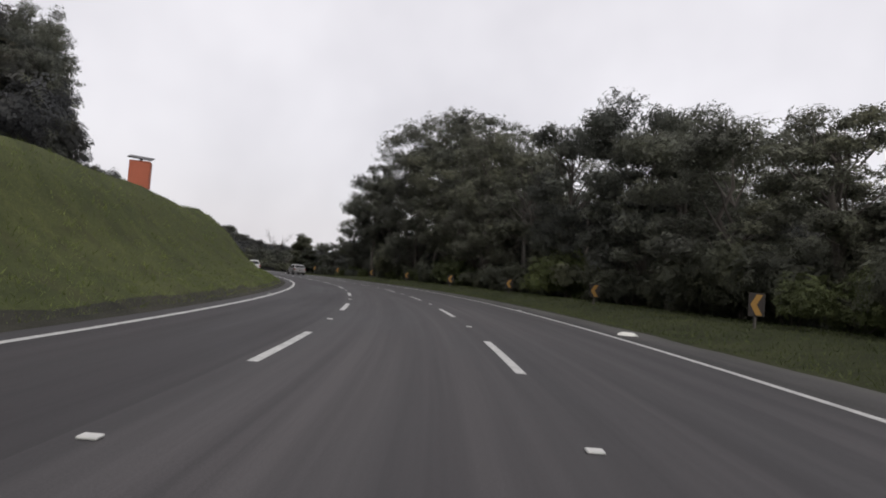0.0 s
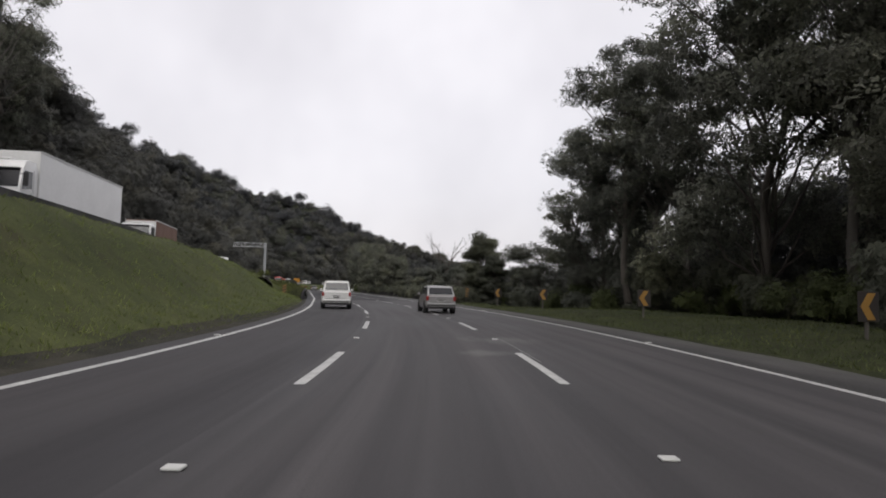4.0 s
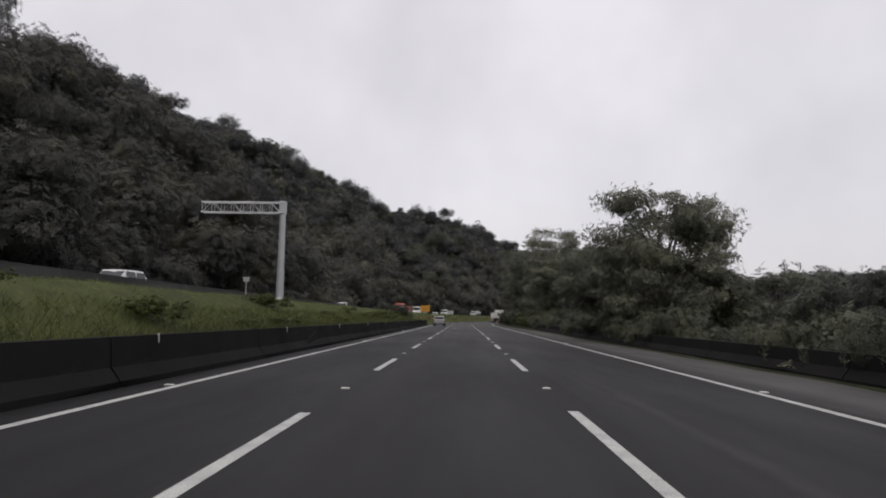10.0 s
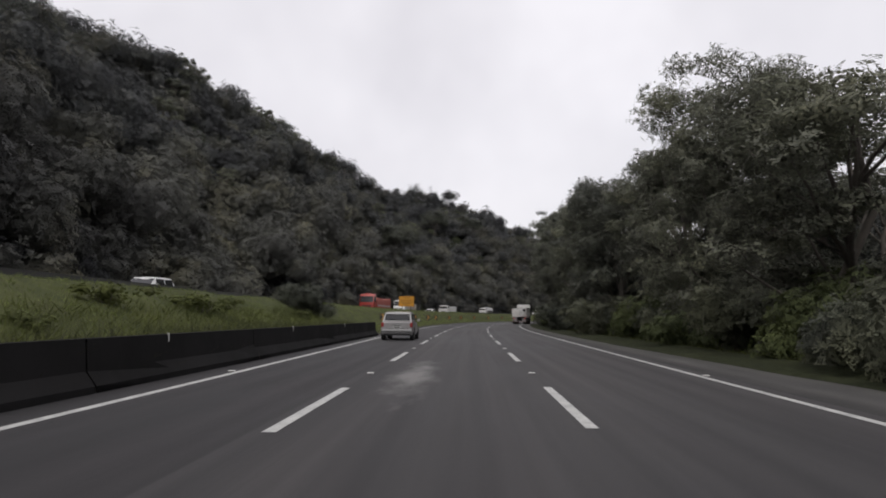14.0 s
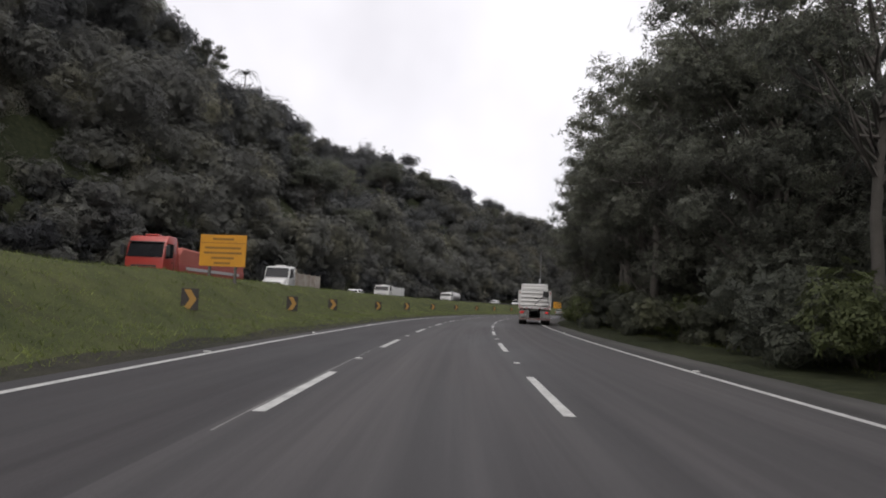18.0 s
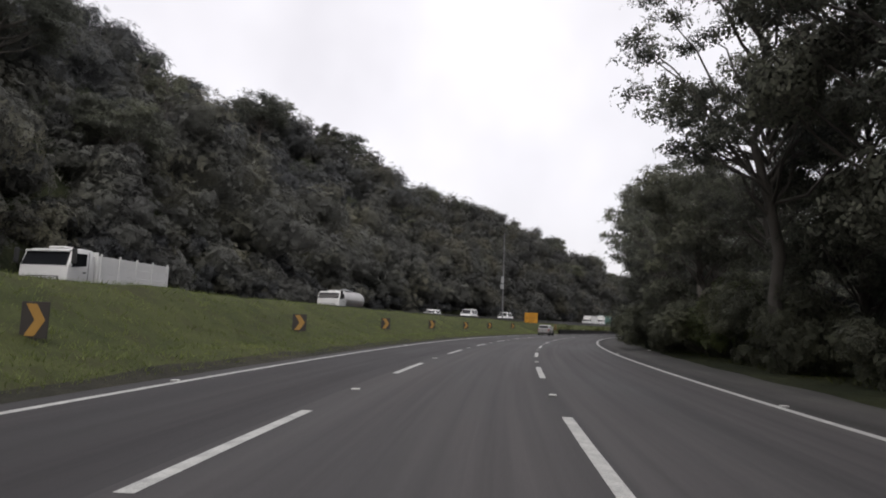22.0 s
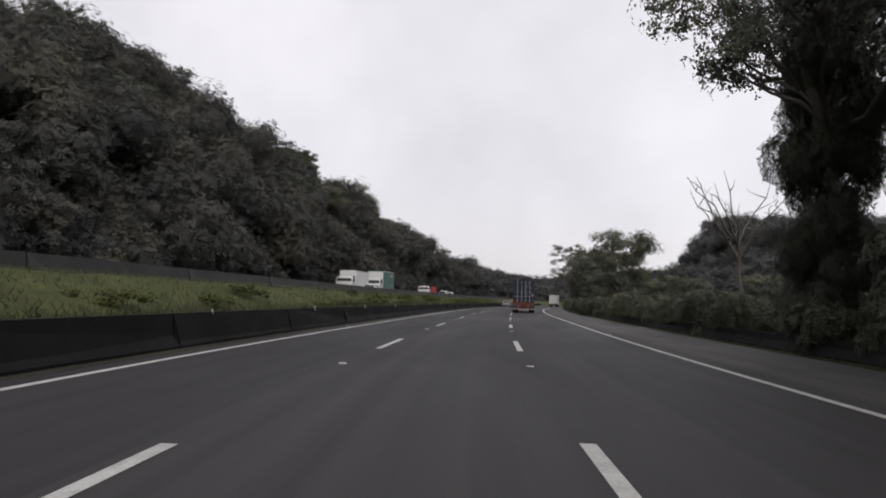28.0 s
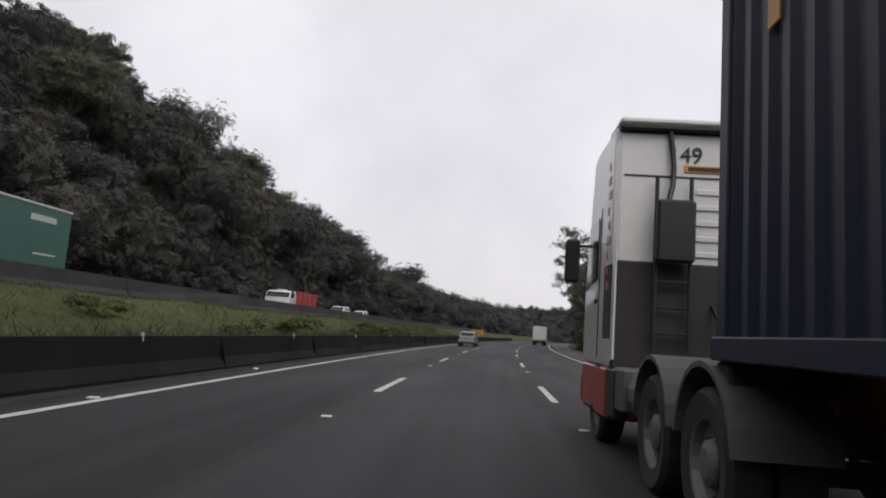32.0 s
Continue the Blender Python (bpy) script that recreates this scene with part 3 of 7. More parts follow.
# ---------------------------------------------------------------- trees
def leaf_quads(r, centres, radii, count, size, up=0.35, three=True, stray=0.4, shell=(0.8, 1.16), even=False):
    """Small leaves strewn over the outside of ellipsoid clumps. centres (n, 3), radii (n, 3)."""
    n = len(centres)
    k = n * count
    d = r.normal(size=(k, 3))
    d /= np.linalg.norm(d, axis=1)[:, None]
    d[:, 2] = np.where(d[:, 2] < -0.45, -d[:, 2] * 0.6, d[:, 2])
    rad = r.uniform(*shell, size=(k, 1))
    idx = np.repeat(np.arange(n), count)
    if even:
        area = np.asarray(radii)[:, 0] ** 2
        idx = np.sort(r.choice(n, size=k, p=area / area.sum()))
    p = centres[idx] + d * rad * radii[idx]
    nrm = d + r.normal(scale=stray, size=(k, 3)) + np.array([0, 0, up])
    nrm /= np.linalg.norm(nrm, axis=1)[:, None]
    t = np.cross(nrm, r.normal(size=(k, 3)))
    t /= np.linalg.norm(t, axis=1)[:, None] + 1e-9
    b = np.cross(nrm, t)
    sz = size * r.uniform(0.55, 1.35, size=(k, 1))
    if three:
        return np.stack([p - t * sz * 0.9 - b * sz * 0.4, p + t * sz * 0.9 - b * sz * 0.4, p + b * sz * 0.9], axis=1)
    return np.stack([p - t * sz, p + b * sz * 0.55, p + t * sz, p - b * sz * 0.55], axis=1)


def lump_forms(level, seed):
    """Uneven, billowing balls of foliage: corner places of several forms, and their faces."""
    ball = bmesh.new()
    bmesh.ops.create_icosphere(ball, subdivisions=level, radius=1.0)
    v, f = np.array([q.co[:] for q in ball.verts]), np.array([[q.index for q in g.verts] for g in ball.faces])
    ball.free()
    forms = []
    for k in range(7):
        o = Vector((seed + 3.1 * k, 1.7 * k, 5.3 * k))
        swell = [0.80 + 0.42 * abs(noise.noise(Vector(p) * 1.6 + o)) + 0.34 * abs(noise.noise(Vector(p) * 3.7 + o)) for p in v]
        forms.append(v * np.array(swell)[:, None])
    return np.array(forms), f


LUMPS = {1: lump_forms(1, 4.0), 2: lump_forms(2, 9.0)}


def clump_mesh(name, r, quads, centres, radii, mat, shrink, level=1):
    """One mesh of leaves with the dense, uneven lumps behind them."""
    q = np.asarray(quads, dtype=np.float32)
    forms, tris = LUMPS[level]
    n, m, k, w = len(q), len(centres), forms.shape[1], q.shape[1]
    turn = r.uniform(0, 2 * math.pi, m)
    v = forms[r.integers(0, len(forms), m)]
    c, s = np.cos(turn)[:, None], np.sin(turn)[:, None]
    v = np.stack([v[..., 0] * c - v[..., 1] * s, v[..., 0] * s + v[..., 1] * c, v[..., 2]], -1)
    lump = np.asarray(centres)[:, None, :] + v * np.asarray(radii)[:, None, :] * shrink
    tri = (tris[None] + (np.arange(m) * k)[:, None, None] + w * n).reshape(-1, 3)
    me = bpy.data.meshes.new(name)
    me.vertices.add(w * n + m * k)
    me.vertices.foreach_set("co", np.concatenate([q.reshape(-1, 3), lump.reshape(-1, 3)]).astype(np.float32).ravel())
    me.loops.add(w * n + 3 * len(tri))
    me.loops.foreach_set("vertex_index", np.concatenate([np.arange(w * n), tri.ravel()]).astype(np.int32))
    me.polygons.add(n + len(tri))
    me.polygons.foreach_set("loop_start", np.concatenate([np.arange(0, w * n, w), w * n + np.arange(0, 3 * len(tri), 3)]).astype(np.int32))
    me.polygons.foreach_set("use_smooth", np.concatenate([np.zeros(n, bool), np.ones(len(tri), bool)]))
    me.materials.append(mat)
    me.update(calc_edges=True)
    return me


def tube(verts, faces, pts, radii, n=6):
    o = len(verts)
    for i, p in enumerate(pts):
        d = (Vector(pts[min(i + 1, len(pts) - 1)]) - Vector(pts[max(i - 1, 0)])).normalized()
        u = d.orthogonal().normalized()
        w = d.cross(u)
        for a in range(n):
            t = 2 * math.pi * a / n
            verts.append(Vector(p) + (u * math.cos(t) + w * math.sin(t)) * radii[i])
    for i in range(len(pts) - 1):
        for a in range(n):
            b = (a + 1) % n
            faces.append((o + i * n + a, o + i * n + b, o + (i + 1) * n + b, o + (i + 1) * n + a))


def wander(r, a, b, bend, steps=4):
    a, b = np.array(a, float), np.array(b, float)
    out = [a]
    for i in range(1, steps):
        out.append(a + (b - a) * i / steps + r.normal(scale=bend, size=3) * math.sin(math.pi * i / steps))
    return out + [b]


def tree_meshes(name, seed, width, base, clumps, count, size, leaf, bark=None, flat=0.75, sparse=False, vines=False, core=0.72, column=False):
    """Meshes of one kind of tree, 10 m high: trunk, limbs, crown (and its dense core)."""
    r = np.random.default_rng(seed)
    tv, tf = [], []
    slim = 0.62 if name.startswith("big") else 1.0
    lean = r.normal(scale=0.35, size=2)
    fork = (lean[0] * 0.5, lean[1] * 0.5, 10 * base)
    top = (lean[0], lean[1], 8.6)
    tube(tv, tf, wander(r, (0, 0, -0.6), fork, 0.12) + wander(r, fork, top, 0.25)[1:], [slim * q for q in (0.30, 0.24, 0.21, 0.19, 0.17, 0.13, 0.10, 0.07, 0.03)], 8)
    cs, rs = [], []
    for i in range(clumps):
        h = r.uniform(base + 0.08, 0.95)
        ring = width * math.sqrt(max(0.05, 1 - ((h - (base + 0.95) / 2) / (0.62 * (1.0 - base))) ** 2 * 0.8))
        if column:
            ring = width * (0.72 + 0.3 * h) * (1.0 if h < 0.82 else 0.62)
        a = r.uniform(0, 2 * math.pi)
        rr = ring * math.sqrt(r.uniform(0.08, 1.0))
        c = np.array([lean[0] * h + rr * math.cos(a), lean[1] * h + rr * math.sin(a), 10 * h])
        q = r.uniform(0.55, 1.15) * width / 3.0 * (0.8 if sparse else 1.0)
        cs.append(c)
        q *= 1.5 if column else 1.0
        rs.append(np.array([q, q, q * flat]))
        if i % 2 == 0:
            z0 = max(10 * base * r.uniform(0.75, 1.3), c[2] - 1.2 - rr * r.uniform(0.4, 1.0))
            pts = wander(r, (lean[0] * z0 / 10, lean[1] * z0 / 10, z0), c, 0.10)
            tube(tv, tf, pts, [slim * q for q in (0.085, 0.065, 0.05, 0.035, 0.015)], 3)
    if vines:
        for i in range(5):
            a = r.uniform(0, 2 * math.pi)
            for h in np.arange(1.0, 10 * base + 1.5, 1.1):
                cs.append(np.array([0.45 * math.cos(a), 0.45 * math.sin(a), h]) + r.normal(scale=0.25, size=3))
                rs.append(np.array([0.55, 0.55, 0.7]))
    cs, rs = np.array(cs), np.array(rs)
    lv_q = leaf_quads(r, cs, rs, count, size, shell=(0.3, 1.15) if sparse else (0.72, 1.2), stray=0.8 if sparse else 0.6)
    crown = clump_mesh(name + "_crown", r, lv_q, cs, rs, leaf, core)
    return dict(trunk=mesh_of(name + "_trunk", tv, tf, bark or BARK, True), crown=crown)


KINDS = {
    "dense_a": tree_meshes("dense_a", 11, 2.9, 0.16, 46, 80, 0.26, LEAF),
    "dense_b": tree_meshes("dense_b", 12, 3.4, 0.12, 50, 80, 0.27, LEAF),
    "tall_a": tree_meshes("tall_a", 13, 2.3, 0.32, 40, 80, 0.24, LEAF, vines=True),
    "airy_a": tree_meshes("airy_a", 14, 2.9, 0.42, 48, 46, 0.26, LEAF, PALE_BARK, 0.6, True, core=0.3),
    "airy_b": tree_meshes("airy_b", 15, 3.4, 0.38, 50, 46, 0.26, LEAF, PALE_BARK, 0.55, True, core=0.3),
    "umbrella": tree_meshes("umbrella", 16, 4.6, 0.46, 84, 70, 0.25, LEAF, None, 0.45, core=0.55),
    "broad_dome": tree_meshes("broad_dome", 19, 4.0, 0.26, 110, 80, 0.22, LEAF, None, 0.6),
    "back_a": tree_meshes("back_a", 17, 3.2, 0.1, 26, 50, 0.36, LEAF),
    "back_b": tree_meshes("back_b", 18, 3.0, 0.15, 26, 50, 0.36, LEAF),
    "big_dense_a": tree_meshes("big_dense_a", 71, 2.6, 0.10, 80, 90, 0.17, LEAF_BIG),
    "big_dense_b": tree_meshes("big_dense_b", 72, 2.9, 0.06, 86, 90, 0.17, LEAF_BIG),
    "big_tall_a": tree_meshes("big_tall_a", 73, 2.1, 0.30, 60, 90, 0.16, LEAF_BIG, vines=True),
    "ivy_column": tree_meshes("big_ivy_column", 76, 1.8, 0.0, 110, 80, 0.17, LEAF_BUSH, column=True, core=0.9),
    "big_airy_a": tree_meshes("big_airy_a", 74, 2.6, 0.40, 70, 60, 0.16, LEAF_BIG, PALE_BARK, 0.6, True, core=0.3),
    "big_airy_b": tree_meshes("big_airy_b", 75, 2.9, 0.36, 74, 60, 0.16, LEAF_BIG, PALE_BARK, 0.55, True, core=0.3),
}


def bush_meshes(name, seed, clumps, count, size, leaf, core=0.7):
    r = np.random.default_rng(seed)
    cs = np.stack([r.normal(scale=0.55, size=clumps), r.normal(scale=0.55, size=clumps), r.uniform(0.2, 0.95, size=clumps)], 1)
    rs = np.repeat(r.uniform(0.25, 0.5, size=(clumps, 1)), 3, 1)
    return clump_mesh(name + "_leaves", r, leaf_quads(r, cs, rs, count, size), cs, rs, leaf, core)


BUSHES = [bush_meshes("bush_a", 21, 18, 70, 0.13, LEAF_BUSH), bush_meshes("bush_b", 22, 19, 70, 0.13, LEAF_BUSH), bush_meshes("bush_c", 23, 18, 70, 0.13, LEAF_LIGHT)]
def stem_mesh():
    r = np.random.default_rng(26)
    tv, tf = [], []
    for k in range(5):
        a = 2 * math.pi * k / 5
        tube(tv, tf, wander(r, (0.05 * math.cos(a), 0.05 * math.sin(a), -0.1), (0.4 * math.cos(a), 0.4 * math.sin(a), 0.8), 0.05), [0.02, 0.018, 0.015, 0.01, 0.005], 4)
    return mesh_of("bush_stem", tv, tf, BARK, True)


STEM = stem_mesh()
WEEDS = [bush_meshes("weed_a", 24, 12, 70, 0.08, TALL_BLADES, 0.35), bush_meshes("weed_b", 25, 10, 70, 0.09, TALL_BLADES, 0.35)]


def plant_tree(kind, s, lat, height, spread=1.0, label="", z=None, turn=None):
    k = KINDS[kind]
    x, y, _ = at(s, lat)
    if z is None:
        z = float(np.interp(lat, [-44, -30, -19, -14, -11.5, -9.6], [a[1] for a in right_profile(s)][:1:-1])) if lat < 0 else 0.0
    m = pose(float(x), float(y), z - 0.05, 0, 0, float(rng.uniform(0, 360)) if turn is None else turn)
    e = thing("tree", m, label or "dark green broadleaf tree at the forest edge", "tree", "forest edge trees")
    e.scale = (height / 10 * spread, height / 10 * spread, height / 10)
    child("trunk", k["trunk"], e)
    child("crown", k["crown"], e)
    return e


def plant_bush(pick, s, lat, height, width, label, z, pool=BUSHES, group="bushes at the verge"):
    x, y, _ = at(s, lat)
    e = thing("bush", pose(float(x), float(y), z - 0.1 * height, 0, 0, float(rng.uniform(0, 360))), label, "bush", group)
    e.scale = (width, width, height)
    child("foliage", pool[pick % len(pool)], e)
    child("stem", STEM, e)
    return e


# height of the forest edge along the first and the second half of the road
TOP_NEAR = [(-60, 7), (-20, 7), (4, 8), (14, 10.5), (27, 14), (44, 17), (58, 22), (76, 24), (84, 19), (92, 16), (100, 14), (104, 12), (107, 6.5), (120, 5.5), (128, 5.5), (135, 6), (146, 7), (170, 7), (178, 6.5), (192, 7), (200, 8.5), (213, 10), (220, 11), (230, 12)]
TOP_FAR = [(240, 14.5), (250, 16), (276, 16.5), (300, 18), (330, 21), (350, 22), (366, 22), (376, 21), (381, 13.5), (391, 13.5), (402, 16), (412, 16.5), (422, 17), (432, 18), (445, 21), (466, 20), (472, 11), (479, 5.5), (490, 4.6), (505, 4.8), (514, 5.6), (534, 6.6), (560, 8), (600, 12), (620, 17), (660, 16), (800, 15)]
TOP = TOP_NEAR + TOP_FAR
FACE = [(-60, 16), (50, 16.5), (70, 18), (92, 17.5), (110, 18), (122, 18), (128, 15.5), (142, 14.6), (180, 15), (210, 15), (235, 13.5), (300, 12.6), (370, 12.6), (390, 12), (420, 12.6), (435, 11.9), (450, 11.9), (470, 12.2), (486, 17), (600, 17), (640, 13), (800, 13)]
names = ["dense_a", "dense_b", "tall_a", "airy_a", "dense_b", "dense_b", "dense_a", "tall_a"]
i = 0
for row, (dl, hs, step) in enumerate(((0.0, 0.95, 6.2), (6.0, 0.74, 9.0))):
    for s in np.arange(-30, 660, step):
        face, top = float(knots(s, FACE)), float(knots(s, TOP))
        i += 1
        kd = names[(i * 5 + int(s)) % 8]
        if row == 0 and kd.startswith("airy") and top < 15:
            kd = "dense_b"
        if row == 0 and i % 2 and (285 < s < 480 or 40 < s < 90):
            kd = ("airy_a", "airy_b")[i // 2 % 2]
        if row == 1 and i % 3:
            kd = ("back_a", "back_b")[i % 2]
        h = top * hs * rng.uniform(0.82, 1.1)
        if row == 0 and h > 13.5:
            kd = "big_" + kd
        plant_tree(kd, s + rng.uniform(-1.8, 1.8), -(face + dl + rng.uniform(-1.2, 1.2)), h, rng.uniform(0.9, 1.15) * (1.25 if h < 11 else 0.95))
# low growth under the trees
for s in np.arange(-24, 640, 3.6):
    face = float(knots(s, FACE)) - 1.7
    zz = float(np.interp(-face, [-19, -14, -11.5, -9.6], [a[1] for a in right_profile(s)][5:1:-1]))
    h = float(rng.uniform(1.3, 2.8))
    plant_bush(int(rng.integers(0, 5)) % 3, s + rng.uniform(-1, 1), -face + rng.uniform(-0.8, 0.9), h, h * rng.uniform(0.75, 1.1), "dark leafy undergrowth at the forest edge", zz)


# rank growth crowding the back of the right barriers
for s in list(np.arange(108, 226, 2.3)) + list(np.arange(474, 600, 2.5)):
    h = float(rng.uniform(1.0, 1.9))
    plant_bush(int(rng.integers(0, 2)), s, (-9.45 if s < 300 else -10.5) - float(rng.uniform(0, 0.5)), h, h * rng.uniform(0.6, 0.8), "dark rank growth behind the low barrier", -0.3)


# the wooded hillside and far woods: too many trees to count
def woods(name, label, places, mat, count, size, rseed, ring=5, category="woods", level=1):
    """places: rows of x, y, z, crown radius. Each tree is a domed crown of several lumps on a dark body."""
    r = np.random.default_rng(rseed)
    p = np.array(places)
    n = len(p)
    cs, rs = [], []
    q = p[:, 3]
    squat = r.uniform(0.8, 1.5, n)
    for k in range(ring):
        a = 2 * math.pi * (k + r.uniform(-0.3, 0.3, n)) / ring + r.uniform(0, 6.3, n)
        out, up = q * r.uniform(0.35, 0.72, n), q * r.uniform(-0.15, 0.55, n) * squat
        cs.append(p[:, :3] + np.stack([out * np.cos(a), out * np.sin(a), up + 0.35 * q], 1))
        s = q * r.uniform(0.34, 0.56, n)
        rs.append(np.stack([s, s, s * r.uniform(0.8, 1.2, n)], 1))
    cs.append(p[:, :3] + np.stack([0 * q, 0 * q, q * 0.55], 1))
    rs.append(np.stack([q * 0.6, q * 0.6, q * 0.62 * squat], 1))
    cs.append(p[:, :3] - np.stack([0 * q, 0 * q, q * 0.75], 1))
    rs.append(np.stack([q * 0.7, q * 0.7, q * 1.3], 1))
    c, s = np.concatenate(cs), np.concatenate(rs)
    leaves = leaf_quads(r, c[:-n], s[:-n], count, size, 0.3, True, 0.36, (0.78, 1.16), True)
    return tagged(new(name, clump_mesh(name, r, leaves, c, s, mat, 0.74, level)), label, category, kind="stuff")


def hillside(s0, s1, lat0, lat1, step, seed, grow=(2.4, 4.2)):
    r = np.random.default_rng(seed)
    out = []
    for lat in np.concatenate([np.arange(lat0, min(50, lat1), step * 0.5), np.arange(max(50, lat0), lat1, step * 0.8)]):
        ss = np.arange(s0, s1, step) + r.uniform(-0.4, 0.4, size=len(np.arange(s0, s1, step))) * step
        la = lat + r.uniform(-0.4, 0.4, size=len(ss)) * step
        x, y, _ = at(ss, la)
        rs, rl = road_place(np.asarray(x), np.asarray(y))
        z = hill_height(rs, rl)
        ok = rl > 26.2
        tall = r.uniform(size=len(ss)) > 0.76
        q = r.uniform(*grow, size=len(ss)) * np.where(tall, 1.5, 0.85)
        lift = np.where(tall, r.uniform(-0.7, 2.6, size=len(ss)), r.uniform(-2.2, -0.2, size=len(ss)))
        out += [(a, b, c + d, e) for a, b, c, d, e, k in zip(x, y, z, lift, q, ok) if k]
    return out


def thicket():
    """Low growth along the far edge of the upper road."""
    r = np.random.default_rng(45)
    out = []
    for s in np.arange(40, 720, 2.1):
        for lat in (r.uniform(27.6, 28.6), r.uniform(29.2, 31.5)):
            x, y, _ = at(s, lat)
            out.append((float(x), float(y), float(hill_height(np.array([s]), np.array([lat]))[0]) + r.uniform(0.0, 0.6), r.uniform(1.1, 2.1)))
    return out


woods("roadside_thicket", "low leafy thicket along the far edge of the upper road", thicket(), LEAF_HILL, 40, 0.36, 46, 3)
woods("hillside_woods", "dense dark green forest covering the steep hillside", hillside(60, 262, 28.5, 44, 4.9, 31, (2.2, 4.6)) + hillside(468, 720, 28.5, 44, 4.9, 63, (2.2, 4.6)), LEAF_HILL, 75, 0.52, 32, 6)
# same forest, with the veil of haze painted into its leaves
woods("paler_hillside_woods", "dense dark green forest covering the steep hillside, lightened as by haze", hillside(262, 468, 28.5, 44, 4.9, 64, (2.2, 4.6)), LEAF_HILL_HAZED, 75, 0.52, 65, 6)
woods("upper_hillside_woods", "dense dark green forest on the upper hillside", hillside(60, 262, 44, 74, 5.4, 47, (2.4, 5.0)) + hillside(468, 720, 44, 74, 5.4, 66, (2.4, 5.0)), LEAF_HILL, 56, 0.62, 48)
woods("paler_upper_woods", "dense dark green forest on the upper hillside, lightened as by haze", hillside(262, 468, 44, 74, 5.4, 67, (2.4, 5.0)), LEAF_HILL_HAZED, 56, 0.62, 68)
woods("far_hillside_woods", "dense forest on the far hillside", hillside(-140, 60, 28.5, 60, 6.5, 33) + hillside(60, 860, 78, 150, 8.5, 34, (3.6, 5.8)) + hillside(720, 890, 29, 78, 7.5, 49, (3.2, 5.0)), LEAF_FAR_HAZED, 30, 1.2, 35, 3)


def far_woods():
    r = np.random.default_rng(36)
    gx, gy = np.meshgrid(np.arange(-420, 260, 8.5), np.arange(-150, 1010, 8.5))
    x, y = gx.ravel() + r.uniform(-3, 3, gx.size), gy.ravel() + r.uniform(-3, 3, gx.size)
    s, lat = road_place(x, y)
    ok = ((lat < -40) & (lat > -170) & (s > 400)) | ((lat < -40) & (lat > -125) & (s < 400) & (s > -90)) | ((s > 640) & (lat < -17) & (lat > -60)) | ((y > 795) & (x > -330) & (x < 120))
    x, y, s, lat = x[ok], y[ok], s[ok], lat[ok]
    z = np.maximum(np.where((lat > -42) & (lat < 25.5), -4.5, hill_height(s, lat)), end_rise(x, y))
    return [(a, b, c + h, q) for a, b, c, h, q in zip(x, y, z, np.where(s > 400, 2.0, -1.0), r.uniform(3.6, 6.0, len(x)))]


def forest_inside():
    """The trees behind the forest edge, hardly seen."""
    out = []
    r = np.random.default_rng(38)
    for s in np.arange(-30, 640, 5.5):
        for back in (11.5, 17.0):
            x, y, _ = at(s, -float(knots(s, FACE)) - back + r.uniform(-1.5, 1.5))
            h = float(knots(s, TOP))
            for f in (0.02, 0.2, 0.38):
                out.append((float(x) + r.uniform(-1, 1), float(y) + r.uniform(-1, 1), h * f - 1.2, 0.17 * h + 1.3))
    return out


woods("forest_interior", "dark trees deeper in the roadside forest", forest_inside(), LEAF_HILL, 20, 0.7, 39, 3)
woods("distant_woods", "distant wooded ridge closing the valley", far_woods(), LEAF_FAR_HAZED, 12, 1.6, 37, 3)

# single trees that stand out of the hillside canopy
for k in range(84):
    s, lat = float(rng.uniform(120, 700)), float(rng.uniform(34, 74) if k % 3 else rng.uniform(55, 64))
    x, y, _ = at(s, lat)
    sa, la = road_place(np.array([float(x)]), np.array([float(y)]))
    if la[0] > 30 and sa[0] > 190:
        plant_tree(("airy_a", "airy_b", "dense_a", "umbrella")[k % 4], s, lat, float(rng.uniform(7.5, 12)), 1.0, "taller tree standing out of the hillside forest", float(hill_height(sa, la)[0]) - 0.5)


def palm(s, lat, height):
    r = np.random.default_rng(61)
    x, y, _ = at(s, lat)
    sa, la = road_place(np.array([float(x)]), np.array([float(y)]))
    e = thing("palm_tree", pose(float(x), float(y), float(hill_height(sa, la)[0])), "slender palm tree rising above the hillside forest", "palm tree")
    tv, tf = [], []
    tube(tv, tf, wander(r, (0, 0, -1), (0.3, 0.1, height), 0.1), [0.16, 0.14, 0.12, 0.11, 0.1], 7)
    child("trunk", mesh_of("palm_trunk", tv, tf, BARK, True), e)
    for k in range(14):
        a = 2 * math.pi * k / 14 + r.uniform(-0.2, 0.2)
        rise = r.uniform(0.1, 1.0)
        qs = []
        for j in range(14):
            u = j / 13 * 3.2
            p = np.array([math.cos(a) * u, math.sin(a) * u, height + rise * u - 0.28 * u * u])
            for sd in (1, -1):
                d = np.array([-math.sin(a) * sd, math.cos(a) * sd, -0.45]) * (0.75 - 0.12 * u)
                w = np.array([math.cos(a), math.sin(a), 0]) * 0.11
                qs.append(np.stack([p - w, p + w, p + d + w * 0.3, p + d - w * 0.3]) + np.array([0.3, 0.1, 0]))
        child("frond", quad_mesh("palm_frond", np.array(qs), LEAF_HILL), e)


palm(392, 60, 11)


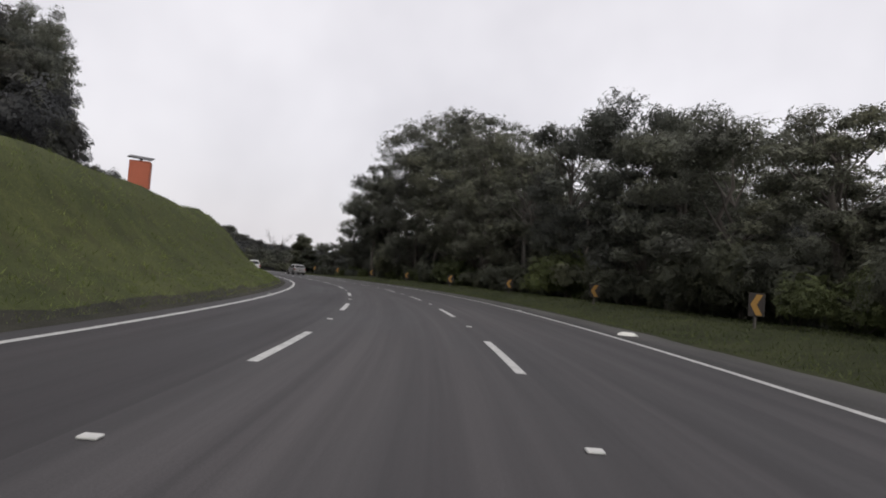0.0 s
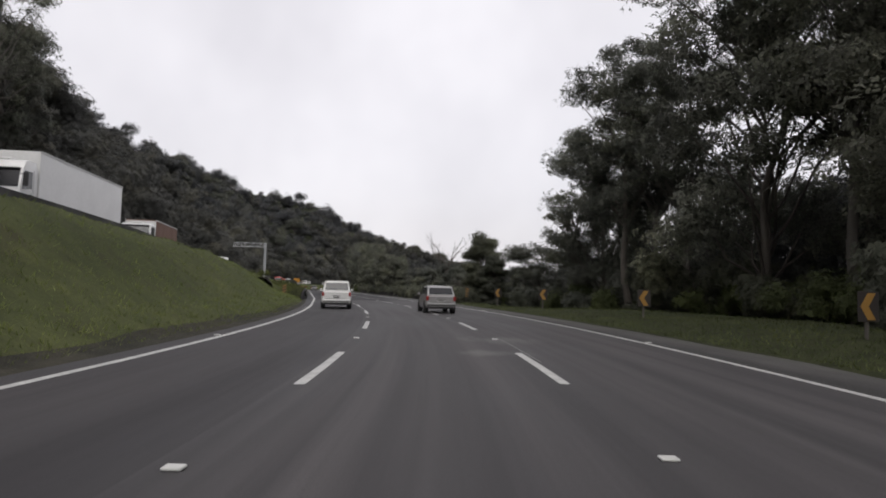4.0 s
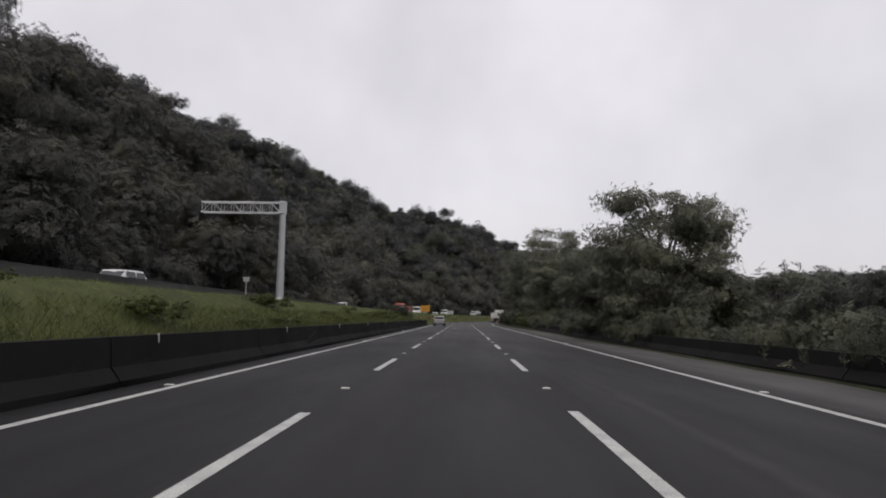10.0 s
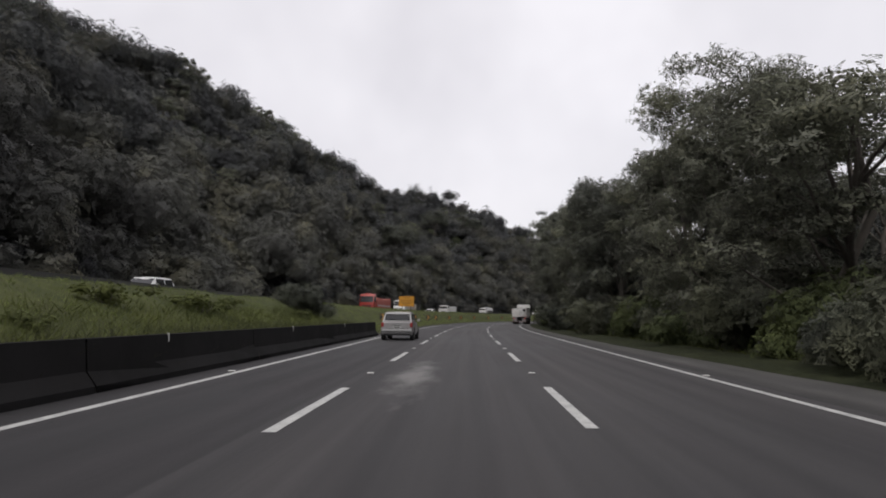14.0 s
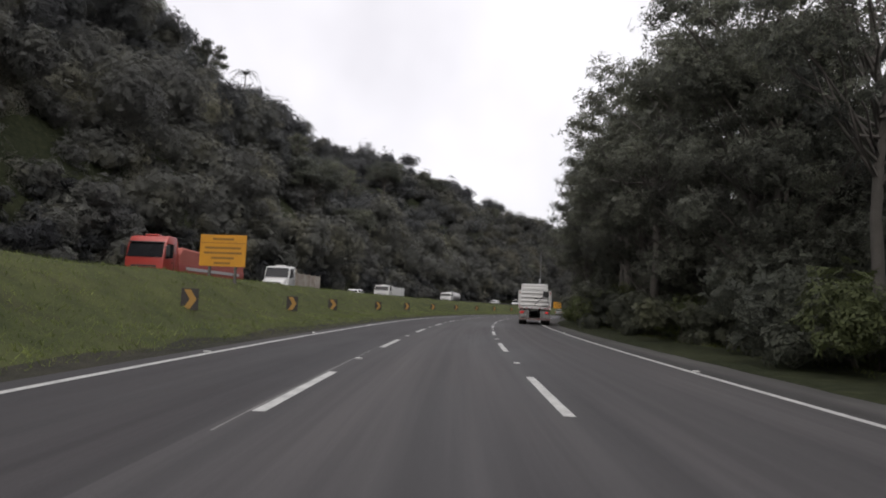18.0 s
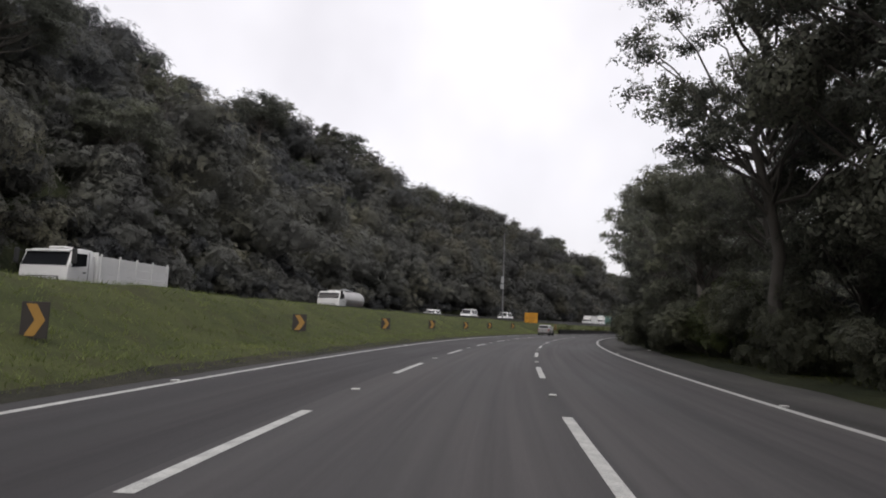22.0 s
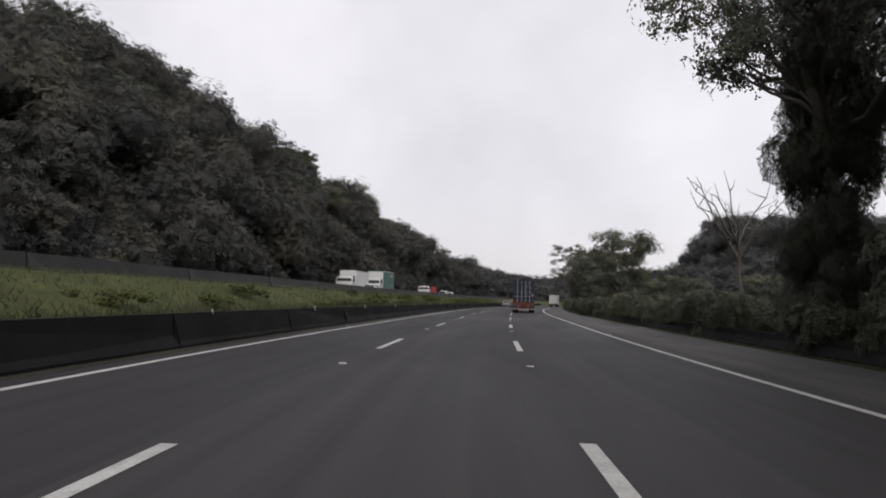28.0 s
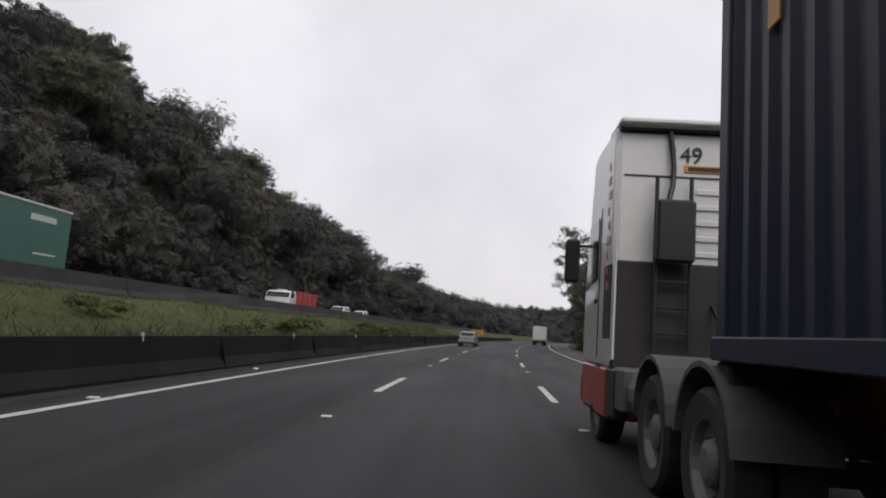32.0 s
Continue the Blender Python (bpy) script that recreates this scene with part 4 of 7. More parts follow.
# crowns that break the line of the ridge
for s, lat, h, kind in ((322, 61, 9.5, "dense_a"), (328, 64, 10.5, "airy_a"), (352, 61, 10.0, "airy_b"), (343, 72, 9.0, "dense_b"), (347, 85, 10.0, "dense_a"), (540, 61, 9.5, "airy_a"), (606, 58, 8.0, "airy_b"), (613, 60, 8.5, "dense_a"), (623, 58, 7.0, "airy_a")):
    plant_tree(kind, s, lat, h, 1.05, "tall tree breaking the line of the wooded ridge", float(hill_height(np.array([float(s)]), np.array([float(lat)]))[0]) - 0.2)

# grass blades on the bank and verge
def blades(name, label, s0, s1, laterals, profile, per_metre, height, seed, mat=BLADES, clumped=0.0):
    r = np.random.default_rng(seed)
    k = int((s1 - s0) * per_metre)
    s, lat = r.uniform(s0, s1, k), laterals[0] + (laterals[1] - laterals[0]) * r.uniform(0, 1, k) ** 1.4
    if clumped:
        s = s + clumped * 0.45 * np.sin(s * 3.7 + 2.0 * np.round(lat / 0.8))
        lat = np.clip(lat + clumped * 0.3 * np.sin(lat * 7.0 + s), min(laterals), max(laterals))
    x, y, th = at(s, lat)
    grid = np.arange(s0, s1 + 2, 2.0)
    prof = [profile(q) for q in grid]
    z = np.empty(k)
    for j in range(k):
        p = prof[min(int((s[j] - s0) / 2.0 + 0.5), len(prof) - 1)]
        a = sorted(p)
        z[j] = np.interp(lat[j], [q[0] for q in a], [q[1] for q in a])
    h = height * r.uniform(0.45, 1.25, k)
    a = r.uniform(0, 2 * math.pi, k)
    w = 0.008 + 0.010 * r.uniform(size=k)
    bx, by = np.cos(a) * w, np.sin(a) * w
    lx, ly = r.normal(scale=0.9, size=k) * h, r.normal(scale=0.9, size=k) * h
    q = np.stack([np.stack([x - bx, y - by, z - 0.03], 1), np.stack([x + bx, y + by, z - 0.03], 1), np.stack([x + lx, y + ly, z + h], 1)], 1)
    return tagged(new(name, quad_mesh(name, q, mat)), label, "grass", kind="stuff")


blades("bank_grass", "long green grass blades on the bank", -12, 452, (5.9, 13.5), left_profile, 330, 0.085, 41)
blades("barrier_grass", "tall grass and weeds behind the barrier", 452, 640, (6.8, 13.5), left_profile, 160, 0.22, 42, TALL_BLADES)
blades("verge_grass", "rough green grass blades on the verge", -16, 106, (-7.5, -14.0), right_profile, 330, 0.10, 43, SHADED_BLADES)
blades("shoulder_weeds", "sparse weeds along the gravel shoulder", 226, 640, (-9.3, -12.5), right_profile, 40, 0.16, 44, TALL_BLADES)
blades("bank_tufts", "uneven taller grass tufts on the bank", -12, 452, (6.2, 13.5), left_profile, 90, 0.15, 56, BLADES, 1.0)
blades("barrier_weeds", "brownish weeds hanging over the barrier top, darkened as by shadow", 110, 248, (5.95, 7.0), left_profile, 110, 0.42, 57, SHADOWED_WEED_BLADES)
blades("far_barrier_weeds", "brownish weeds hanging over the barrier top, darkened as by shadow", 468, 640, (6.3, 7.3), left_profile, 90, 0.42, 58, SHADOWED_WEED_BLADES)
blades("tall_grass", "long uncut yellowish grass behind the barrier", 112, 248, (6.3, 9.5), left_profile, 260, 0.34, 52, TALL_BLADES)
for s in list(np.arange(112, 246, 5.4)) + list(np.arange(468, 620, 5.6)):
    lat = float(rng.uniform(7.4, 10.4))
    a = sorted(left_profile(s))
    zz = float(np.interp(lat, [q[0] for q in a], [q[1] for q in a]))
    h = float(rng.uniform(0.3, 0.75))
    plant_bush(int(rng.integers(0, 2)), s, lat, h, h * rng.uniform(0.9, 1.8), "tall weeds and low shrub on the bank behind the barrier", zz, WEEDS, "weeds on the bank")


# ---------------------------------------------------------------- barriers, signs, poles
def wall_strip(name, s0, s1, lat, height, base, mat, label, foot=0.30, top=0.10, piece=8.0):
    """A concrete safety barrier, laid in precast lengths. base(s) gives its foot."""
    e = tagged(new(name), label, "barrier", kind="structure")
    for a in np.arange(s0, s1 - 1, piece):
        b = min(a + piece - 0.04, s1)

        def prof(s):
            z, q = base(s), float(knots(s, lat)) if isinstance(lat, list) else lat
            return [(q + foot, z - 0.15), (q + foot, z + 0.08), (q + foot * 0.45, z + 0.30), (q + top, z + height), (q - top, z + height), (q - foot * 0.45, z + 0.30), (q - foot, z + 0.08), (q - foot, z - 0.15)]
        me = ribbon("barrier_length", mat, a, b, prof, (b - a) / 2)
        bm = bmesh.new()
        bm.from_mesh(me)
        bmesh.ops.holes_fill(bm, edges=[x for x in bm.edges if x.is_boundary], sides=0)
        bmesh.ops.recalc_face_normals(bm, faces=bm.faces)
        for f in bm.faces:
            f.smooth = False
        bm.to_mesh(me)
        bm.free()
        child("barrier_length", me, e)
    return e


flat0 = lambda s: 0.0
BL1 = [(100, 5.95), (110, 5.85), (116, 5.72), (248, 5.65)]
wall_strip("barrier_left", 105.5, 249, BL1, 0.8, lambda s: float(knots(s, [(105.5, -0.7), (107, -0.25), (110, -0.06), (116, 0.03)])), CONCRETE, "low concrete barrier blackened by exhaust soot")
wall_strip("barrier_left_far", 464, 720, 6.05, 0.78, flat0, CONCRETE, "low concrete barrier blackened by exhaust soot")
wall_strip("barrier_right", 109, 222, -8.55, 0.62, lambda s: float(knots(s, [(109, -0.5), (112, 0.0), (216, 0.0), (222, -0.5)])), CONCRETE, "low soot-dark concrete barrier beyond the shoulder")
wall_strip("barrier_right_far", 472, 600, -9.75, 0.5, lambda s: 0.0, CONCRETE, "low soot-dark concrete barrier beyond the shoulder")
MID_CONCRETE = worn("weathered_concrete", (0.034, 0.033, 0.033), 0.95, 0, 0.8, 1.5, dark=(0.017, 0.017, 0.017), relief=0.5)
wall_strip("opposite_barrier", -60, 720, 15.6, 0.82, lambda s: float(knots(s, OPP)), MID_CONCRETE, "dark weathered concrete barrier along the upper carriageway", piece=12.0)

# eroded cut in the bank
EARTH = ground_material("dark_earth", [(0.25, (0.010, 0.010, 0.009)), (0.55, (0.022, 0.020, 0.018)), (0.8, (0.045, 0.040, 0.036))], 4.0)


def cut_face(s):
    low, high = float(knots(s, [(107, 1.5), (108, 1.25), (111, 0.35), (120, 0.35), (124, 0.4)])), float(knots(s, [(107, 2.0), (117, 2.02), (119.5, 1.74), (124, 0.7)]))
    w = [rolling(s, k * 3.0, 0.9, 0.22, 5.0 + k) for k in range(5)]
    return [(8.55 + w[0] * 0.5, low - 0.15)] + [(8.8 + 0.16 * k + w[k], low + (high - low) * k / 4 + w[-k] * 0.3) for k in range(1, 5)] + [(10.0, high - 0.12)]


tagged(new("earth_cut", ribbon("earth_cut", EARTH, 107, 123.5, lambda s: cut_face(s)[::-1], 0.5, False, True)), "dark eroded earth cut in the grass bank", "bank", kind="structure")

YELLOW = worn("sign_yellow", (0.52, 0.24, 0.02), 0.5, 0, 0.3, 3.0)
MARKER = worn("faded_marker_film", (0.29, 0.165, 0.045), 0.7, 0, 0.6, 3.0)
CHEVRON = worn("faded_chevron_film", (0.33, 0.185, 0.045), 0.6, 0, 0.55, 3.0)
SIGN_BACK = worn("dirty_sign_black", (0.032, 0.027, 0.025), 0.7, 0, 0.4, 4.0)
BLACKP = worn("sign_black", (0.018, 0.018, 0.018), 0.5, 0, 0.2, 4.0)
POSTM = worn("treated_post", (0.10, 0.09, 0.08), 0.8, 0, 0.5, 6.0)
REFL = worn("delineator_white", (0.36, 0.36, 0.35), 0.4, 0, 0.3, 8.0)


def chevron_sign(way=1):
    """Faces -y; the chevron points to +x (the road's right), or with way -1 to the left."""
    e = thing("chevron_sign", Matrix.Identity(4), "black sign with an orange-yellow chevron on a post in the grass", "road sign", "chevron signs along the curve")
    b = bmesh.new()
    box(b, -0.3, 0.3, -0.012, 0.012, 0.85, 1.55, 0.006)
    part("sign_plate", b, SIGN_BACK, e)
    b = bmesh.new()
    pts = [(-0.20, 1.51), (0.03, 1.51), (0.24, 1.20), (0.03, 0.89), (-0.20, 0.89), (0.01, 1.20)]
    vs = [b.verts.new((way * x, -0.016, z)) for x, z in pts]
    for f in ((0, 1, 2, 5), (5, 2, 3, 4)):
        b.faces.new([vs[k] for k in f])
    ex = bmesh.ops.extrude_face_region(b, geom=list(b.faces))
    bmesh.ops.translate(b, vec=(0, -0.004, 0), verts=[v for v in ex["geom"] if isinstance(v, bmesh.types.BMVert)])
    bmesh.ops.recalc_face_normals(b, faces=b.faces)
    part("chevron", b, CHEVRON, e, "orange-yellow chevron")
    b = bmesh.new()
    box(b, -0.035, 0.035, 0.014, 0.08, -0.4, 1.5, 0.006)
    part("post", b, POSTM, e)
    return e


chev = chevron_sign()
for n_, (s, lat, z) in enumerate([(271.2, 8.3, 0), (286, 8.2, 0), (296, 8.4, 0), (306.8, 8.1, -0.08), (316, 8.3, -0.1), (330, 8.1, -0.12), (342.6, 8.0, -0.1), (357.3, 8.1, -0.1), (372.3, 8.1, -0.08), (386.6, 8.0, -0.05), (400.4, 8.0, -0.05), (414.6, 8.0, -0.05), (426.9, 8.0, 0), (440.5, 8.0, 0.05)]):
    m = spot(s, lat, z - 0.10, -8 + 5 * rng.normal())
    if n_ == 0:
        chev.matrix_world = m
    else:
        copy_thing(chev, m)
for s, lat in ((4.3, -10.6), (18.5, -10.9), (33, -10.8), (44.5, -9.6), (60, -10.1), (72, -9.7), (86, -9.6), (97, -9.6)):
    m = spot(s, lat, -0.08, 6 + 4 * rng.normal())
    if s < 5:
        chev_l = chevron_sign(-1)
        chev_l.matrix_world = m
    else:
        copy_thing(chev_l, m)


def marker_board(m, slope):
    e = thing("marker_board", m, "black and yellow striped hazard marker at the barrier end", "road sign", "hazard markers")
    b = bmesh.new()
    box(b, -0.16, 0.16, -0.012, 0.012, 0.45, 1.45, 0.006)
    part("board", b, SIGN_BACK, e)
    for k in range(4):
        b = bmesh.new()
        z = 0.52 + 0.25 * k
        vs = [b.verts.new(p) for p in ((-0.155, -0.017, z), (0.155, -0.017, z + 0.14 * slope), (0.155, -0.017, z + 0.12 + 0.14 * slope), (-0.155, -0.017, z + 0.12))]
        b.faces.new(vs)
        ex = bmesh.ops.extrude_face_region(b, geom=list(b.faces))
        bmesh.ops.translate(b, vec=(0, 0.004, 0), verts=[v for v in ex["geom"] if isinstance(v, bmesh.types.BMVert)])
        bmesh.ops.recalc_face_normals(b, faces=b.faces)
        part("stripe", b, MARKER, e)
    b = bmesh.new()
    box(b, -0.03, 0.03, 0.013, 0.07, -0.4, 1.4, 0.005)
    part("post", b, POSTM, e)
    return e


marker_board(spot(108.0, 7.5, -0.15), 1)
marker_board(spot(107.3, -9.5, 0.15), -1)
marker_board(spot(466.5, 7.3, 0.2), 1)
marker_board(spot(470.5, -9.6, 0.2), -1)


def text_part(name, body, size, m, mat, parent, label=""):
    cu = bpy.data.curves.new(name, "FONT")
    cu.body, cu.size, cu.extrude, cu.align_x, cu.align_y = body, size, 0.004, "CENTER", "CENTER"
    cu.materials.append(mat)
    ob = new(name, cu)
    ob.parent = parent
    ob.matrix_local = m
    if label:
        tagged(ob, label)
    return ob


UP = pose(0, 0, 0, 90, 0, 0)          # writing that faces -y


def notice_board(m, w, h, z0, label, legs=2):
    e = thing("notice_board", m, label, "road sign")
    b = bmesh.new()
    box(b, -w / 2, w / 2, -0.02, 0.02, z0, z0 + h, 0.01)
    part("sign_plate", b, YELLOW, e)
    rows = [(0.88, 0.45, 0.07), (0.60, 0.78, 0.07), (0.44, 0.82, 0.07), (0.28, 0.5, 0.07), (0.12, 0.35, 0.07)]
    for fz, fw, fh in rows:
        b = bmesh.new()
        box(b, -w * fw / 2, w * fw / 2, -0.026, -0.021, z0 + h * fz - fh, z0 + h * fz + fh * 0.4)
        part("text_bar", b, SIGNTXT, e)
    b = bmesh.new()
    box(b, -w / 2 + 0.06, w / 2 - 0.06, -0.026, -0.021, z0 + h * 0.73, z0 + h * 0.75)
    part("rule", b, SIGNTXT, e)
    for x in ((-w * 0.28, w * 0.28) if legs == 2 else (0,)):
        b = bmesh.new()
        box(b, x - 0.06, x + 0.06, 0.022, 0.14, -0.5, z0 + h * 0.9, 0.01)
        part("post", b, POSTM, e)
    return e


SIGNTXT = worn("faded_sign_ink", (0.22, 0.11, 0.02), 0.6, 0, 0.4, 4.0)
notice_board(spot(305.5, 11.2, 1.95, -4), 2.3, 1.5, 0.68, "yellow roadworks notice board on two dark posts in the grass")
notice_board(spot(462.5, 10.7, 1.3, -4), 2.4, 1.75, 0.5, "orange-yellow notice board on posts on the bank")
notice_board(spot(668, 8.5, 0.6, -4), 2.4, 0.9, 0.6, "orange-yellow notice board by the far curve")


def gantry():
    e = thing("sign_gantry", spot(196, 14.7, 2.1), "grey cantilever sign gantry with a lattice arm over the upper road", "gantry")
    b = bmesh.new()
    cyl(b, (0, 0, -0.5), (0, 0, 8.4), 0.32, 0.23, 14)
    part("column", b, STEEL, e)
    b = bmesh.new()
    cyl(b, (0, 0, 0.0), (0, 0, 0.12), 0.55, 0.55, 14)
    cyl(b, (0, 0, 0.12), (0, 0, 0.55), 0.5, 0.36, 14)
    part("base_flange", b, STEEL, e)
    for k, (y, z) in enumerate(((-0.3, 7.45), (0.3, 7.45), (-0.3, 8.3), (0.3, 8.3))):
        b = bmesh.new()
        cyl(b, (0.1, y, z), (-6.7, y, z), 0.05, 0.05, 8)
        part("chord", b, STEEL, e)
    for k in range(9):
        x = -0.2 - k * 0.8
        for y in (-0.3, 0.3):
            b = bmesh.new()
            cyl(b, (x, y, 7.45), (x, y, 8.3), 0.03, 0.03, 6)
            part("upright", b, STEEL, e)
            if k < 8:
                b = bmesh.new()
                cyl(b, (x, y, 8.3 if k % 2 else 7.45), (x - 0.8, y, 7.45 if k % 2 else 8.3), 0.025, 0.025, 6)
                part("brace", b, STEEL, e)
    b = bmesh.new()
    box(b, -0.24, 0.24, -0.3, 0.3, 7.35, 8.42, 0.03)
    part("head_bracket", b, STEEL, e)
    return e


gantry()


def camera_pole():
    e = thing("utility_mast", spot(464, 16.5, 1.6), "tall slim grey mast with small equipment boxes", "mast")
    b = bmesh.new()
    cyl(b, (0, 0, -0.5), (0, 0, 16.4), 0.14, 0.06, 10)
    part("mast", b, MASTM, e)
    for z0, z1, w in ((6.2, 7.0, 0.42), (7.2, 8.4, 0.3)):
        b = bmesh.new()
        box(b, -w, w * 0.4, -0.36, -0.12, z0, z1, 0.03)
        part("equipment_box", b, STEEL, e)
    b = bmesh.new()
    cyl(b, (-0.7, 0, 9.8), (0.7, 0, 9.8), 0.035, 0.035, 6)
    part("crossbar", b, MASTM, e)
    return e


MASTM = worn("grey_mast", (0.16, 0.16, 0.165), 0.7, 0, 0.4, 3.0)
camera_pole()


def small_post(s, lat, z):
    e = thing("marker_post", spot(s, lat, z), "slim grey post with a small plate on the grass", "post")
    b = bmesh.new()
    cyl(b, (0, 0, -0.3), (0, 0, 1.5), 0.035, 0.035, 8)
    part("stem", b, STEEL, e)
    b = bmesh.new()
    box(b, -0.2, 0.2, -0.03, 0.03, 1.25, 1.5, 0.01)
    box(b, -0.24, 0.24, -0.05, 0.05, 1.5, 1.56, 0.01)
    part("plate", b, STEEL, e)


small_post(187, 14.5, 2.2)

ORANGE = worn("faded_orange_panel", (0.42, 0.11, 0.055), 0.6, 0, 0.3, 3.0)
_o = thing("call_box", spot(26.5, 14.1, 5.0, 4), "faded orange roadside call box under a tilted dark solar panel", "call box")
b = bmesh.new()
box(b, -0.47, 0.47, -0.3, 0.3, 0.0, 1.35, 0.03)
part("cabinet", b, ORANGE, _o)
b = bmesh.new()
box(b, -0.42, 0.42, -0.315, -0.302, 0.1, 1.25, 0.004)
part("door_panel", b, ORANGE, _o)
b = bmesh.new()
box(b, -0.06, 0.06, -0.04, 0.04, 1.34, 1.5)
part("panel_stem", b, POSTM, _o)
b = bmesh.new()
box(b, -0.55, 0.55, -0.4, 0.4, -0.025, 0.025, 0.006, pose(0, 0, 1.52, 14, 4, 0))
part("solar_panel", b, BLACKP, _o, "dark solar panel")
b = bmesh.new()
box(b, -0.36, 0.36, -0.25, 0.25, -0.95, 0.02)
part("plinth", b, POSTM, _o)

_o.scale = (1.2, 1.2, 1.2)

# white markers on the barrier
dl = bpy.data.meshes.new("delineator")
b = bmesh.new()
box(b, -0.025, 0.025, -0.015, 0.015, 0.0, 0.17, 0.005)
b.to_mesh(dl)
b.free()
dl.materials.append(REFL)
for s in list(np.arange(118, 246, 9.3)) + list(np.arange(474, 640, 9.3)):
    o = tagged(new("delineator", dl), "small white reflective marker fixed to the barrier top", "reflector", "barrier reflectors")
    o.matrix_world = spot(s, (float(knots(s, BL1)) if s < 300 else 6.05) - 0.10, 0.68)

# litter on the shoulder
LITTER = worn("white_litter", (0.6, 0.6, 0.56), 0.8, 0, 0.3, 9.0)


def litter(s, lat, w, label="crumpled white plastic bag on the shoulder", name="plastic_bag", z=0.0):
    r = np.random.default_rng(int(s * 7))
    bm = bmesh.new()
    bmesh.ops.create_icosphere(bm, subdivisions=2, radius=1.0)
    for v in bm.verts:
        v.co = Vector((v.co.x * w, v.co.y * w * 0.6, max(0, v.co.z) * w * 0.35)) * float(r.uniform(0.75, 1.15))
    me = bpy.data.meshes.new(name)
    bm.to_mesh(me)
    bm.free()
    me.materials.append(LITTER)
    o = tagged(new(name, me), label, "litter")
    o.matrix_world = spot(s, lat, z, float(r.uniform(0, 180)))


litter(3.4, -6.35, 0.3)
for s, lat, w in ((385, -9.0, 0.16), (389, -8.4, 0.13), (379, -9.3, 0.17), (436, -8.8, 0.12), (110.5, 6.4, 0.09), (141, -8.8, 0.12), (228, -8.2, 0.1), (203, 5.3, 0.12), (553, 5.4, 0.1), (300, 5.25, 0.1)):
    litter(s, lat, w, "small scrap of white litter beside the road", "litter_scrap")


# ---------------------------------------------------------------- dead and single trees
def dead_tree(s, lat, height, seed, label, z):
    r = np.random.default_rng(seed)
    x, y, _ = at(s, lat)
    e = thing("bare_tree", pose(float(x), float(y), z), label, "tree")
    tv, tf = [], []
    tube(tv, tf, wander(r, (0, 0, -0.5), (0.3, 0.1, height * 0.55), 0.12), [0.15, 0.13, 0.11, 0.09, 0.07], 7)
    child("trunk", mesh_of("bare_trunk", tv, tf, BARK, True), e)
    for k in range(9):
        bv, bf = [], []
        h0 = height * r.uniform(0.46, 0.56)
        a, ln = r.uniform(0, 6.28), height * r.uniform(0.3, 0.48)
        tip = np.array([0.2 + math.cos(a) * ln * 0.6, math.sin(a) * ln * 0.6, h0 + ln * 0.85])
        pts = wander(r, (0.15, 0.05, h0), tip, 0.18)
        tube(bv, bf, pts, [0.055, 0.045, 0.034, 0.022, 0.01], 5)
        for j in range(4):
            q = pts[1 + j % 3]
            tube(bv, bf, wander(r, q, q + np.array([r.normal(scale=0.5), r.normal(scale=0.5), r.uniform(0.5, 1.3)]) * ln * 0.22, 0.08), [0.03, 0.024, 0.018, 0.012, 0.006], 4)
        child("branch", mesh_of("bare_branch", bv, bf, BARK, True), e)
    return e


dead_tree(125, -11, 10.4, 51, "bare leafless pale tree standing above the thicket", -1.5)
dead_tree(119, -11.4, 6.6, 52, "bare leafless dark tree among bushes", -2.5)
plant_tree("dense_b", 125.5, -12.2, 6.6, 1.0, "dark leafy tree beside the bare tree", -1.8)
dead_tree(491.5, -12.6, 9.4, 54, "bare dead trunk with stubby branches", -0.9)
plant_tree("dense_b", 523.0, -12.3, 9.2, 0.95, "dark leafy tree standing above the roadside bushes", -0.8)
plant_tree("dense_a", 528.5, -13.4, 7.8, 1.0, "dark leafy tree standing above the roadside bushes", -0.8)
plant_tree("big_airy_b", 618, -9.9, 16.5, 0.9, "tall airy tree whose limbs reach over the road", -0.6)
plant_tree("ivy_column", 114, -12.3, 8.7, 1.15, "dark ivy-covered tree standing alone", -1.2)
plant_tree("ivy_column", 111.4, -13.0, 6.2, 1.2, "lower ivy-hung tree beside the taller one", -1.2)
plant_tree("broad_dome", 178.3, -11.0, 10.1, 0.86, "broad umbrella-shaped tree by the road", -1.8, 40)
plant_tree("broad_dome", 186.5, -10.0, 8.5, 0.92, "lower spreading tree under the umbrella-shaped one", -1.8, 160)
plant_tree("big_airy_b", 369.5, -10.0, 17.5, 0.95, "airy tree whose limbs overhang the road", -0.3)
plant_tree("big_airy_a", 358.5, -10.8, 14.0, 0.95, "airy tree leaning over the shoulder", -0.3)
plant_tree("big_airy_b", 434.5, -10.8, 21.0, 0.9, "tall airy tree whose limbs overhang the road", -0.3)
plant_tree("big_airy_a", 423, -11.0, 17.0, 0.9, "airy tree leaning over the shoulder", -0.3)
plant_tree("big_dense_a", 465.5, -9.9, 13.5, 1.0, "leafy tree bulging over the shoulder", -0.3)
plant_tree("big_airy_b", 477.5, -10.8, 20.0, 0.85, "tall ivy-clad tree whose limbs overhang the road", -0.6)
plant_tree("ivy_column", 478.3, -10.8, 16.5, 0.5, "column of dark ivy climbing a tree trunk", -0.8)
plant_tree("big_tall_a", 474, -12.2, 21, 0.8, "tall vine-hung tree leaning over the road", -0.8)
plant_tree("big_tall_a", 87, -16.0, 19, 0.9, "tall forked tree at the forest edge", 0.2)
